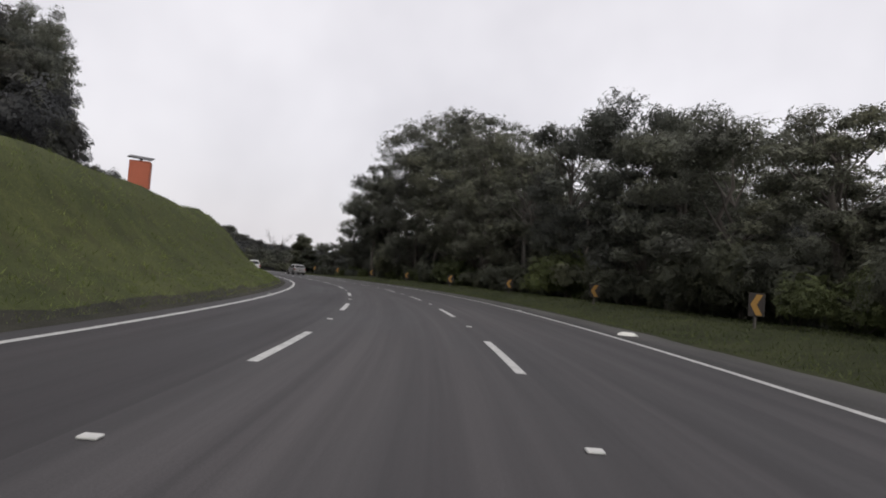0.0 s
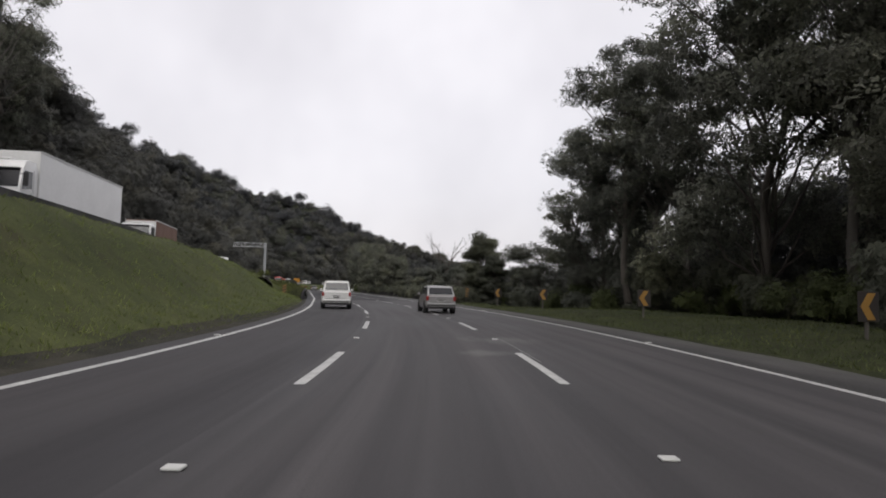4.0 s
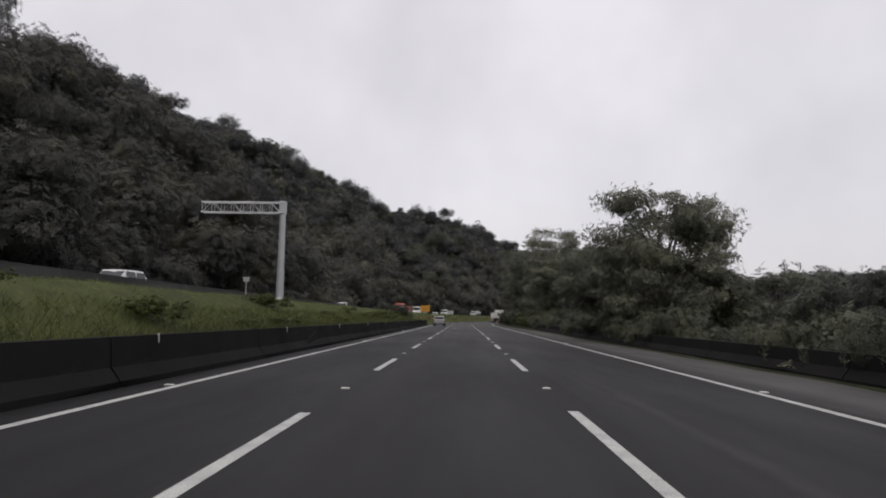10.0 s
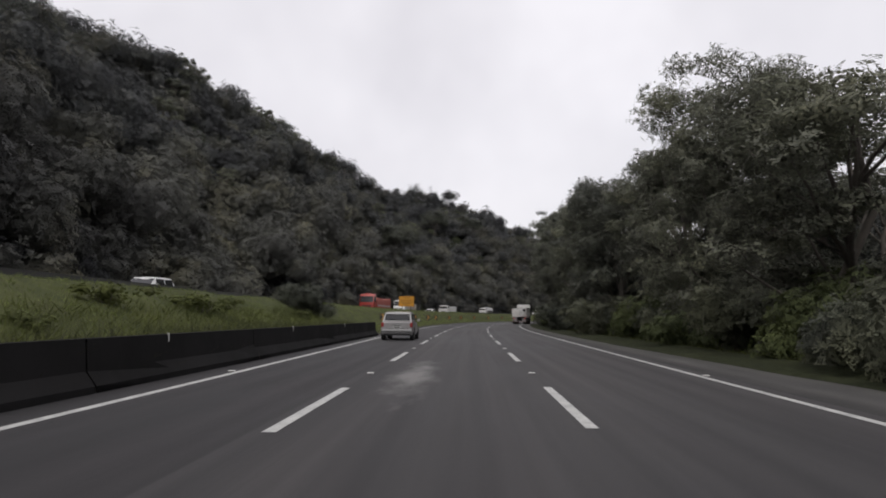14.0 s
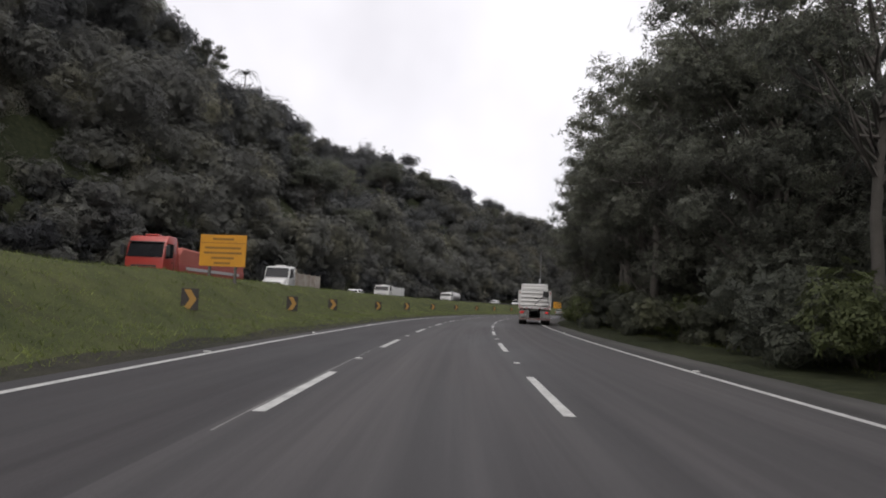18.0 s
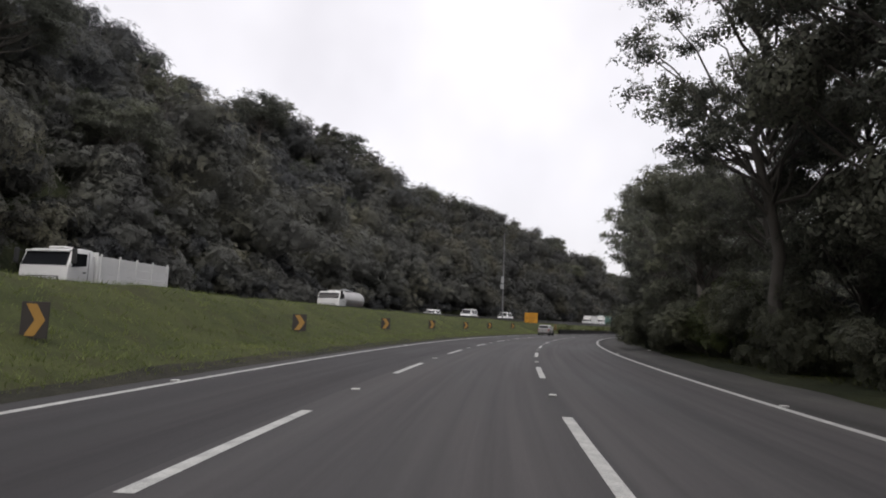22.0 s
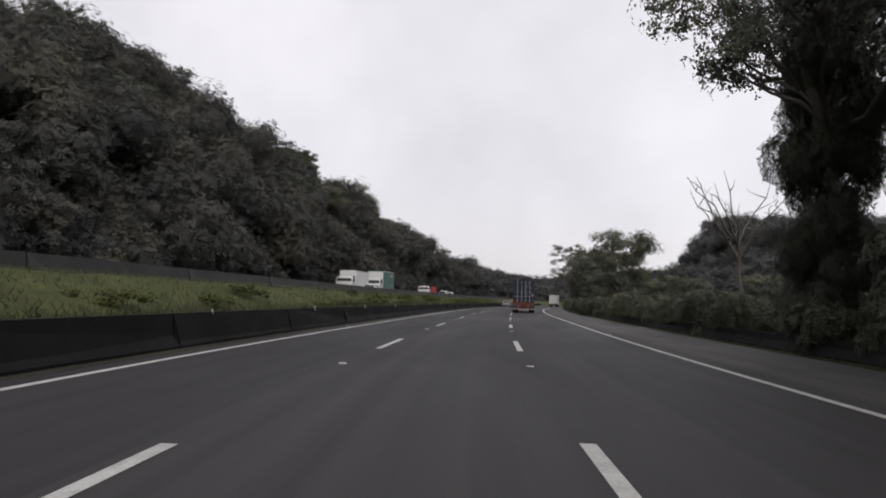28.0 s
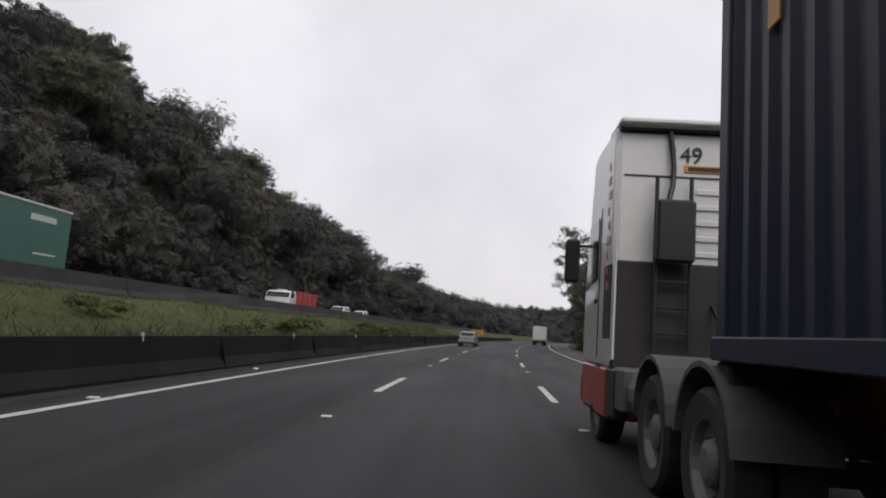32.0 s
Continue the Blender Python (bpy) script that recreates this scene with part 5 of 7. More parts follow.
for kd, s, lat, h, w in (("big_airy_b", 105, 31, 21, 0.75), ("big_dense_a", 86, 32.5, 21, 0.8), ("big_airy_a", 95, 30, 16, 0.8), ("big_dense_b", 78, 31, 18, 0.8),
                         ("dense_a", 66, 30.5, 14, 0.8), ("dense_b", 112, 33, 14, 0.8), ("big_dense_a", 60, 29.5, 13, 0.8)):
    plant_tree(kd, s, lat, h, w, "tall dark tree on the slope above the upper road", float(knots(s, OPP)) + 38 * (max(0.0, lat - 27.3) / 33) ** 0.9)
for s, lat, h in ((247, 9.5, 1.7), (300.5, 12.2, 0.8), (262, 11, 0.7)):
    plant_bush(0, s, lat, h, h * 0.9, "dark bush on the grass bank", 1.2)


# ---------------------------------------------------------------- vehicles
GLASS = worn("tinted_glass", (0.012, 0.013, 0.015), 0.12, 0, 0.2, 3.0, relief=0.0)
RUBBER = worn("tyre_rubber", (0.022, 0.021, 0.020), 0.9, 0, 0.6, 9.0, dark=(0.05, 0.045, 0.04), relief=0.4)
ALLOY = worn("wheel_steel", (0.15, 0.145, 0.14), 0.6, 0.3, 0.5, 6.0)
TRIM = worn("black_trim", (0.02, 0.02, 0.021), 0.6, 0, 0.4, 5.0)
CHASSIS = worn("grimy_chassis", (0.030, 0.028, 0.027), 0.85, 0, 0.6, 5.0)
GUARD = worn("grey_mudguard", (0.085, 0.083, 0.082), 0.7, 0, 0.5, 4.0)
GRIME = worn("grimy_grey_steel", (0.24, 0.235, 0.23), 0.75, 0, 0.7, 4.0)
WORN_RED = worn("worn_red_film", (0.16, 0.045, 0.04), 0.6, 0, 0.6, 6.0)
RED_LAMP = worn("red_lamp", (0.24, 0.018, 0.018), 0.3, 0, 0.1, 5.0)
AMBER = worn("amber_lamp", (0.55, 0.16, 0.02), 0.3, 0, 0.1, 5.0)
WHITE = worn("white_paint", (0.62, 0.62, 0.61), 0.35, 0, 0.3, 1.2, coat=0.3)
DUSTY = worn("dusty_white_steel", (0.62, 0.615, 0.605), 0.6, 0, 0.65, 1.6, dark=(0.34, 0.33, 0.315))
RUSTY = worn("rust_streaked_boards", (0.40, 0.36, 0.31), 0.8, 0, 0.9, 3.0, dark=(0.14, 0.075, 0.05))
SILVER = worn("silver_paint", (0.30, 0.295, 0.295), 0.35, 0.4, 0.25, 1.5, coat=0.4)
RED = worn("red_paint", (0.33, 0.04, 0.03), 0.4, 0, 0.35, 1.5, coat=0.2)
DULL_RED = worn("dull_red_frame", (0.13, 0.030, 0.022), 0.7, 0, 0.6, 3.0)
BLUE = worn("navy_container", (0.0095, 0.0140, 0.0350), 0.55, 0, 0.5, 1.0, dark=(0.007, 0.009, 0.018))
BROWN = worn("brown_boards", (0.16, 0.085, 0.06), 0.8, 0, 0.6, 2.0)
TARP = worn("red_tarpaulin", (0.38, 0.10, 0.075), 0.7, 0, 0.4, 2.0, relief=0.5)
GREEN_BOX = worn("green_box_side", (0.035, 0.11, 0.085), 0.5, 0, 0.3, 1.5)
PLATE = worn("plate_grey", (0.45, 0.45, 0.44), 0.5, 0, 0.3, 9.0)
INOX = worn("dull_inox", (0.42, 0.41, 0.40), 0.38, 0.7, 0.5, 1.5)
lamp_m, _n, _l, _p = nodes_of("lit_tail_lamp")
_p.inputs["Base Color"].default_value = (0.6, 0.03, 0.03, 1)
_p.inputs["Emission Color"].default_value = (1.0, 0.06, 0.05, 1)
_p.inputs["Emission Strength"].default_value = 0.5
LIT = lamp_m

_wheels = {}


def wheel_meshes(r, w):
    if (r, w) not in _wheels:
        b = bmesh.new()
        n = 24
        prof = [(0.60 * r, -w * 0.42), (0.92 * r, -w / 2), (r, -w * 0.36), (r, w * 0.36), (0.92 * r, w / 2), (0.60 * r, w * 0.42)]
        rings = [[b.verts.new((x, q * math.cos(2 * math.pi * k / n), q * math.sin(2 * math.pi * k / n))) for k in range(n)] for q, x in prof]
        for i in range(len(prof)):
            A, B = rings[i], rings[(i + 1) % len(prof)]
            for k in range(n):
                b.faces.new((A[k], A[(k + 1) % n], B[(k + 1) % n], B[k]))
        bmesh.ops.recalc_face_normals(b, faces=b.faces)
        tyre = bpy.data.meshes.new("tyre")
        b.to_mesh(tyre)
        b.free()
        tyre.materials.append(RUBBER)
        b = bmesh.new()
        # a dished disc with a raised hub, sunk into the tyre on both sides
        prof = [(0.61 * r, 0.44), (0.57 * r, 0.40), (0.52 * r, 0.20), (0.34 * r, 0.12), (0.30 * r, 0.34), (0.20 * r, 0.42), (0.0, 0.43)]
        for sx in (-1, 1):
            rings = [[b.verts.new((sx * w * x, max(q, 0.002) * math.cos(2 * math.pi * k / 18), max(q, 0.002) * math.sin(2 * math.pi * k / 18))) for k in range(18)] for q, x in prof]
            for A, B in zip(rings, rings[1:]):
                for k in range(18):
                    b.faces.new((A[k], A[(k + 1) % 18], B[(k + 1) % 18], B[k]))
        bmesh.ops.recalc_face_normals(b, faces=b.faces)
        for k in range(8):
            a = 2 * math.pi * k / 8
            for sx in (-1, 1):
                cyl(b, (sx * w * 0.12, 0.43 * r * math.cos(a), 0.43 * r * math.sin(a)), (sx * w * 0.22, 0.43 * r * math.cos(a), 0.43 * r * math.sin(a)), 0.035 * r, 0.03 * r, 5)
        rim = bpy.data.meshes.new("rim")
        b.to_mesh(rim)
        b.free()
        rim.materials.append(ALLOY)
        _wheels[(r, w)] = (tyre, rim)
    return _wheels[(r, w)]


def wheel(parent, x, y, r, w):
    ty, ri = wheel_meshes(r, w)
    o = child("wheel", ty, parent)
    o.location = (x, y, r)
    child("rim", ri, o)
    return o


def P(name, mat, parent, *boxes, bev=0.01, label=""):
    """One part out of boxes."""
    b = bmesh.new()
    for q in boxes:
        box(b, *q[:6], bev if len(q) < 7 else q[6])
    return part(name, b, mat, parent, label)


def plate(parent, x, y, z, w=0.4, h=0.13, face=-1):
    o = P("number_plate", PLATE, parent, (x - w / 2, x + w / 2, y - 0.008, y + 0.008, z, z + h, 0.003))
    P("plate_bar", TRIM, o, (x - w * 0.38, x + w * 0.38, y + face * 0.012 - 0.002, y + face * 0.012 + 0.002, z + h * 0.3, z + h * 0.7, 0))
    return o


def loft(b, stations):
    """stations: (y, [(x, z), ...] right half from the floor up to the middle of the roof); mirrored and skinned."""
    rings = []
    for y, half in stations:
        ring = [b.verts.new((x, y, z)) for x, z in half] + [b.verts.new((-x, y, z)) for x, z in half[::-1] if x > 1e-4]
        rings.append(ring)
    k = len(rings[0])
    for A, B in zip(rings, rings[1:]):
        for i in range(k):
            b.faces.new((A[i], A[(i + 1) % k], B[(i + 1) % k], B[i]))
    b.faces.new(rings[0])
    b.faces.new(rings[-1][::-1])
    bmesh.ops.recalc_face_normals(b, faces=b.faces)
    return b


def quad_panel(name, mat, parent, pts, thick=0.012, label=""):
    b = bmesh.new()
    f = b.faces.new([b.verts.new(p) for p in pts])
    f.normal_update()
    n = f.normal.copy()
    ex = bmesh.ops.extrude_face_region(b, geom=[f])
    bmesh.ops.translate(b, vec=n * thick, verts=[v for v in ex["geom"] if isinstance(v, bmesh.types.BMVert)])
    bmesh.ops.recalc_face_normals(b, faces=b.faces)
    return part(name, b, mat, parent, label)


def rounded(ob):
    """Smooth shading, with the sharp folds kept."""
    ob.data.polygons.foreach_set("use_smooth", [True] * len(ob.data.polygons))
    ob.data.set_sharp_from_angle(angle=radians(38))
    return ob


def car(m, paint, label, L=3.9, W=1.65, H=1.45, hatch=True, belt=0.92, tall=0.0, name="car", lit=False):
    """A small car that faces +y; its middle is over the origin."""
    e = thing(name, m, label, name)
    w, r = W / 2, 0.29
    b = bmesh.new()
    y0, y1 = -L / 2, L / 2

    def sec(y, k, zlo, zt, kt=0.94):
        return (y, [(w * k * 0.90, zlo), (w * k, zlo + 0.16), (w * k, (zlo + zt) / 2 + 0.06), (w * k * kt, zt), (0.0001, zt + 0.012)])
    loft(b, [sec(y0, 0.90, 0.34, belt - 0.05), sec(y0 + 0.12, 0.98, 0.28, belt), sec(y0 + 0.9, 1.0, 0.24, belt), sec(-0.1, 1.0, 0.24, belt - 0.01),
             sec(y1 - 1.15, 1.0, 0.24, belt - 0.03), sec(y1 - 0.5, 0.97, 0.26, belt - 0.16), sec(y1 - 0.12, 0.92, 0.28, belt - 0.26), sec(y1, 0.84, 0.34, belt - 0.36)])
    rounded(part("body", b, paint, e))
    yr = y0 + (0.10 if hatch else 0.75)
    ys, ye, yf = yr + 0.42, y1 - 1.75, y1 - 1.05
    b = bmesh.new()
    a, c = w * 0.90, w * 0.74
    rise = 0.02 + 0.286 * (H - belt - 0.04)
    loft(b, [(yr, [(a, belt - 0.02), (a, belt), (a * 0.985, belt + 0.02), (0.0001, belt + 0.02)]), (yr + 0.12, [(a, belt - 0.02), (a * 0.98, belt + rise - 0.04), (a * 0.95, belt + rise), (0.0001, belt + rise)]),
             (ys, [(a, belt - 0.02), (c + 0.05, H - 0.10), (c, H - 0.02), (0.0001, H)]), ((ys + ye) / 2, [(a, belt - 0.02), (c + 0.06, H - 0.08), (c + 0.01, H), (0.0001, H + 0.02)]),
             (ye, [(a, belt - 0.02), (c + 0.05, H - 0.10), (c, H - 0.03), (0.0001, H - 0.01)]), (yf, [(a, belt - 0.04), (a * 0.96, belt + 0.0), (a * 0.93, belt + 0.01), (0.0001, belt + 0.02)])])
    rounded(part("cabin", b, paint, e))
    zt = H - 0.12
    quad_panel("rear_window", GLASS, e, [(-a * 0.86, yr + 0.04, belt + 0.09), (a * 0.86, yr + 0.04, belt + 0.09), (c * 0.98, ys - 0.10, zt), (-c * 0.98, ys - 0.10, zt)], 0.02)
    quad_panel("windscreen", GLASS, e, [(a * 0.86, yf - 0.04, belt + 0.07), (-a * 0.86, yf - 0.04, belt + 0.07), (-c * 0.98, ye + 0.10, zt), (c * 0.98, ye + 0.10, zt)], 0.02)
    for sx in (1, -1):
        for q0, q1 in ((ys - 0.05, (ys + ye) / 2 - 0.05), ((ys + ye) / 2 + 0.05, ye + 0.12)):
            pts = [(sx * a * 0.995, q0 - 0.05, belt + 0.05), (sx * a * 0.995, q1, belt + 0.05), (sx * (c + 0.075), q1 - 0.02, zt + 0.01), (sx * (c + 0.075), q0 + 0.06, zt + 0.01)]
            quad_panel("side_window", GLASS, e, pts if sx > 0 else pts[::-1], 0.014)
        P("tail_lamp", LIT if lit else RED_LAMP, e, (sx * (w * 0.87) - 0.075, sx * (w * 0.87) + 0.075, y0 - 0.012, y0 + 0.14, belt - 0.26, belt - 0.02), bev=0.025)
        P("head_lamp", WHITE, e, (sx * w * 0.66 - 0.16, sx * w * 0.66 + 0.16, y1 - 0.16, y1 - 0.02, belt - 0.36, belt - 0.22), bev=0.02)
        P("mirror", paint, e, (sx * w * 1.08 - 0.07, sx * w * 1.08 + 0.07, yf - 0.35, yf - 0.24, belt + 0.02, belt + 0.16), bev=0.03)
        for y in (y0 + 0.72, y1 - 0.78):
            wheel(e, sx * (w - 0.07), y, r + tall * 0.5, 0.18)
            q = bmesh.new()
            cyl(q, (sx * (w - 0.2), y, r + 0.02), (sx * (w + 0.006), y, r + 0.02), r + 0.075, r + 0.075, 20)
            part("wheel_arch", q, TRIM, e)
    wiper = bmesh.new()
    cyl(wiper, (0.02, yr + 0.02, belt + 0.12), (-a * 0.55, yr + 0.05, belt + 0.17), 0.012, 0.008, 6)
    part("rear_wiper", wiper, TRIM, e)
    P("tailgate_seam", TRIM, e, (-w * 0.72, w * 0.72, y0 - 0.006, y0 + 0.03, 0.575, 0.59), bev=0)
    P("tailgate_handle", TRIM, e, (-0.22, 0.22, y0 - 0.012, y0 + 0.05, 0.73, 0.765), bev=0.006)
    P("exhaust_guard", TRIM, e, (-w * 0.82, w * 0.82, y0 - 0.02, y0 + 0.2, 0.25, 0.36), bev=0.02)
    P("rear_bumper", paint if hatch else TRIM, e, (-w * 0.95, w * 0.95, y0 - 0.06, y0 + 0.14, 0.34, 0.56), bev=0.04)
    P("bumper_strip", TRIM, e, (-w * 0.9, w * 0.9, y0 - 0.068, y0 - 0.03, 0.40, 0.46), bev=0.005)
    P("front_bumper", paint, e, (-w * 0.88, w * 0.88, y1 - 0.12, y1 + 0.05, 0.30, 0.52), bev=0.04)
    plate(e, 0, y0 - 0.03, 0.60)
    return e


car(spot(82.1, -2.15), SILVER, "silver hatchback in the outer lane of the road", L=4.1, W=1.64, H=1.46)
car(spot(86, 3.35), WHITE, "white compact estate car in the inner lane", L=4.3, W=1.72, H=1.60, tall=0.04, belt=0.98)
car(spot(243, 3.3), SILVER, "silver hatchback in the inner lane beside the barrier", L=4.0, W=1.66, H=1.44)
car(spot(441, 3.3), SILVER, "silver hatchback far ahead in the inner lane", L=4.1, W=1.64, H=1.46)
car(spot(604, 3.2), SILVER, "silver saloon far ahead in the inner lane", L=4.3, W=1.70, H=1.44)


# ---- lorries
def cab(e, y0, y1, W, H, paint, lower, low=0.9, bonnet=0.0):
    """A lorry cab whose front is at y1; parts are added to e. bonnet: length of a nose in front of it."""
    w = W / 2
    zb = 1.0 + 0.27 * H
    zt = min(H - 0.22, zb + 0.86)
    b = bmesh.new()
    prism(b, [(y0, low), (y1 - 0.02, low), (y1, low + 0.4), (y1 - 0.03, zb - 0.05), (y1 - 0.30, zt + 0.05), (y1 - 0.52, H - 0.08), (y1 - 0.8, H), (y0 + 0.1, H), (y0, H - 0.06)], -w, w, 0.08)
    rounded(part("cab_shell", b, paint, e))
    P("cab_skirt", lower, e, (-w + 0.01, w - 0.01, y0 + 0.25, y1 + 0.03, 0.32, low + 0.02), bev=0.05)
    for sx in (1, -1):
        x = sx * (w + 0.004)
        pts = [(x, y1 - 1.2, zb + 0.03), (x, y1 - 0.22, zb - 0.08), (x, y1 - 0.42, zt - 0.02), (x, y1 - 1.2, zt + 0.0)]
        quad_panel("side_window", GLASS, e, pts if sx > 0 else pts[::-1], 0.012)
        pts = [(x, y1 - 1.36, low + 0.1), (x, y1 - 1.33, low + 0.1), (x, y1 - 1.33, zt + 0.1), (x, y1 - 1.36, zt + 0.1)]
        quad_panel("door_seam", TRIM, e, pts if sx > 0 else pts[::-1], 0.006)
        P("door_handle", TRIM, e, (sx * w - 0.02, sx * w + 0.03, y1 - 1.2, y1 - 1.02, zb - 0.3, zb - 0.24), bev=0.008)
        arm = P("mirror", TRIM, e, (sx * (w + 0.22) - 0.11, sx * (w + 0.22) + 0.11, y1 - 0.14, y1, zb + 0.05, zb + 0.72), bev=0.04)
        P("mirror_arm", TRIM, arm, (sx * w - 0.02 if sx > 0 else -w - 0.14, w + 0.14 if sx > 0 else -w + 0.02, y1 - 0.09, y1 - 0.05, zb + 0.6, zb + 0.64), bev=0)
        P("step", TRIM, e, (sx * (w - 0.06) - 0.08, sx * (w - 0.06) + 0.08, y1 - 1.05, y1 - 0.5, 0.36, 0.42), bev=0.01)
        P("side_fairing", paint, e, (sx * (w - 0.02) - 0.015, sx * (w - 0.02) + 0.015, y0 - 0.12, y0 + 0.05, low + 0.1, H - 0.25), bev=0.01)
    pts = [(w - 0.09, y1 - 0.035, zb), (-w + 0.09, y1 - 0.035, zb), (-w + 0.14, y1 - 0.285, zt), (w - 0.14, y1 - 0.285, zt)]
    quad_panel("windscreen", GLASS, e, pts, 0.03)
    P("sun_visor", TRIM if H > 2.8 else paint, e, (-w + 0.12, w - 0.12, y1 - 0.36, y1 - 0.14, zt + 0.01, zt + 0.09), bev=0.02)
    P("roof_hatch", paint, e, (-0.4, 0.4, y0 + 0.35, y0 + 0.95, H - 0.01, H + 0.1), bev=0.04)
    yn = y1
    if bonnet:
        yn = y1 + bonnet
        b = bmesh.new()
        prism(b, [(y1 - 0.1, low - 0.1), (yn - 0.05, low - 0.1), (yn, low + 0.25), (yn - 0.06, zb - 0.42), (y1 - 0.02, zb - 0.06)], -w * 0.86, w * 0.86, 0.1)
        rounded(part("bonnet", b, paint, e))
        for sx in (1, -1):
            P("wing", paint, e, (sx * w * 0.86 - 0.2, sx * w * 0.86 + 0.2, y1 - 0.2, yn - 0.1, 0.8, 1.12), bev=0.1)
    P("grille", TRIM, e, (-w * 0.66, w * 0.66, yn - 0.05, yn + 0.035, low + 0.1, zb - 0.48), bev=0.02)
    for k in range(3):
        z = low + 0.2 + k * (zb - 0.7 - low) / 3
        P("grille_bar", paint, e, (-w * 0.62, w * 0.62, yn + 0.03, yn + 0.05, z, z + 0.04), bev=0.005)
    P("front_bumper", lower, e, (-w, w, yn - 0.1, yn + 0.08, 0.35, 0.8), bev=0.05)
    for sx in (1, -1):
        P("head_lamp", PLATE, e, (sx * w * 0.75 - 0.2, sx * w * 0.75 + 0.2, yn + 0.05, yn + 0.095, 0.54, 0.74), bev=0.02)
        P("turn_lamp", AMBER, e, (sx * w * 0.93 - 0.06, sx * w * 0.93 + 0.06, yn + 0.05, yn + 0.09, 0.58, 0.70), bev=0.01)


def mudguard(e, x0, x1, y, r, mat):
    b = bmesh.new()
    n = 10
    for k in range(n):
        a0, a1 = math.radians(8 + 164 * k / n), math.radians(8 + 164 * (k + 1) / n)
        o = []
        for q, a in ((r, a0), (r, a1), (r + 0.04, a1), (r + 0.04, a0)):
            o.append((y + q * math.cos(a), r * 0.92 + q * math.sin(a)))
        va = [b.verts.new((x0, *p)) for p in o]
        vb = [b.verts.new((x1, *p)) for p in o]
        for i in range(4):
            b.faces.new((va[i], va[(i + 1) % 4], vb[(i + 1) % 4], vb[i]))
        b.faces.new(va)
        b.faces.new(vb[::-1])
    bmesh.ops.remove_doubles(b, verts=b.verts, dist=0.002)
    bmesh.ops.recalc_face_normals(b, faces=b.faces)
    return part("mudguard", b, mat, e)


def stripe_bar(e, w, y, z0, z1, cols, n=18, slant=0.06):
    o = P("underrun_bar", cols[1], e, (-w, w, y - 0.05, y + 0.05, z0, z1), bev=0.01)
    for k in range(n):
        x = -w + 2 * w * (k + 0.25) / n
        pts = [(x, y - 0.053, z0 + 0.015), (x + w / n, y - 0.053, z0 + 0.015), (x + w / n + slant, y - 0.053, z1 - 0.015), (x + slant, y - 0.053, z1 - 0.015)]
        quad_panel("warning_stripe", cols[0], o, pts, 0.004)
    return o


def axle_set(e, W, ys, r, w=0.28, twin=True, guards=None, guard_mat=None):
    for y in ys:
        for sx in (1, -1):
            wheel(e, sx * (W / 2 - w / 2 - 0.01), y, r, w)
            if twin:
                wheel(e, sx * (W / 2 - w * 1.55 - 0.03), y, r, w)
        P("axle", CHASSIS, e, (-W / 2 + 0.3, W / 2 - 0.3, y - 0.07, y + 0.07, r - 0.08, r + 0.08), bev=0.02)
    for y in guards or ():
        for x0, x1 in ((W / 2 - 0.62, W / 2 + 0.01), (-W / 2 - 0.01, -W / 2 + 0.62)):
            mudguard(e, x0, x1, y, r + 0.09, guard_mat or TRIM)


def tractor(m, W, paint, lower, H, label, wheelbase, second, cab_len=2.1, low=1.0):
    """Front bumper at y = 0, the rest behind."""
    e = thing("lorry_tractor", m, label, "lorry")
    cab(e, -cab_len, -0.1, W, H, paint, lower, low)
    P("chassis_rail", CHASSIS, e, (-0.45, -0.33, -wheelbase - second - 1.9, -0.6, 0.72, 0.98))
    P("chassis_rail", CHASSIS, e, (0.33, 0.45, -wheelbase - second - 1.9, -0.6, 0.72, 0.98))
    P("engine_block", CHASSIS, e, (-0.75, 0.75, -cab_len - 0.25, -0.7, 0.45, 1.05), bev=0.05)
    P("fifth_wheel", CHASSIS, e, (-0.5, 0.5, -wheelbase - second - 1.7, -wheelbase - 0.9, 0.98, 1.12), bev=0.03)
    for sx in (1, -1):
        wheel(e, sx * (W / 2 - 0.16), -1.42, 0.5, 0.30)
        b = bmesh.new()
        cyl(b, (sx * (W / 2 - 0.38), -cab_len - 1.45, 0.72), (sx * (W / 2 - 0.38), -cab_len - 0.35, 0.72), 0.30, 0.30, 14)
        part("fuel_tank", b, ALLOY, e)
        P("tank_step", TRIM, e, (sx * (W / 2 - 0.1) - 0.09, sx * (W / 2 - 0.1) + 0.09, -cab_len - 0.3, -cab_len + 0.2, 0.4, 0.95), bev=0.02)
    axle_set(e, W, [-1.42 - wheelbase, -1.42 - wheelbase - second], 0.5, guards=[-1.42 - wheelbase, -1.42 - wheelbase - second], guard_mat=GUARD)
    return e


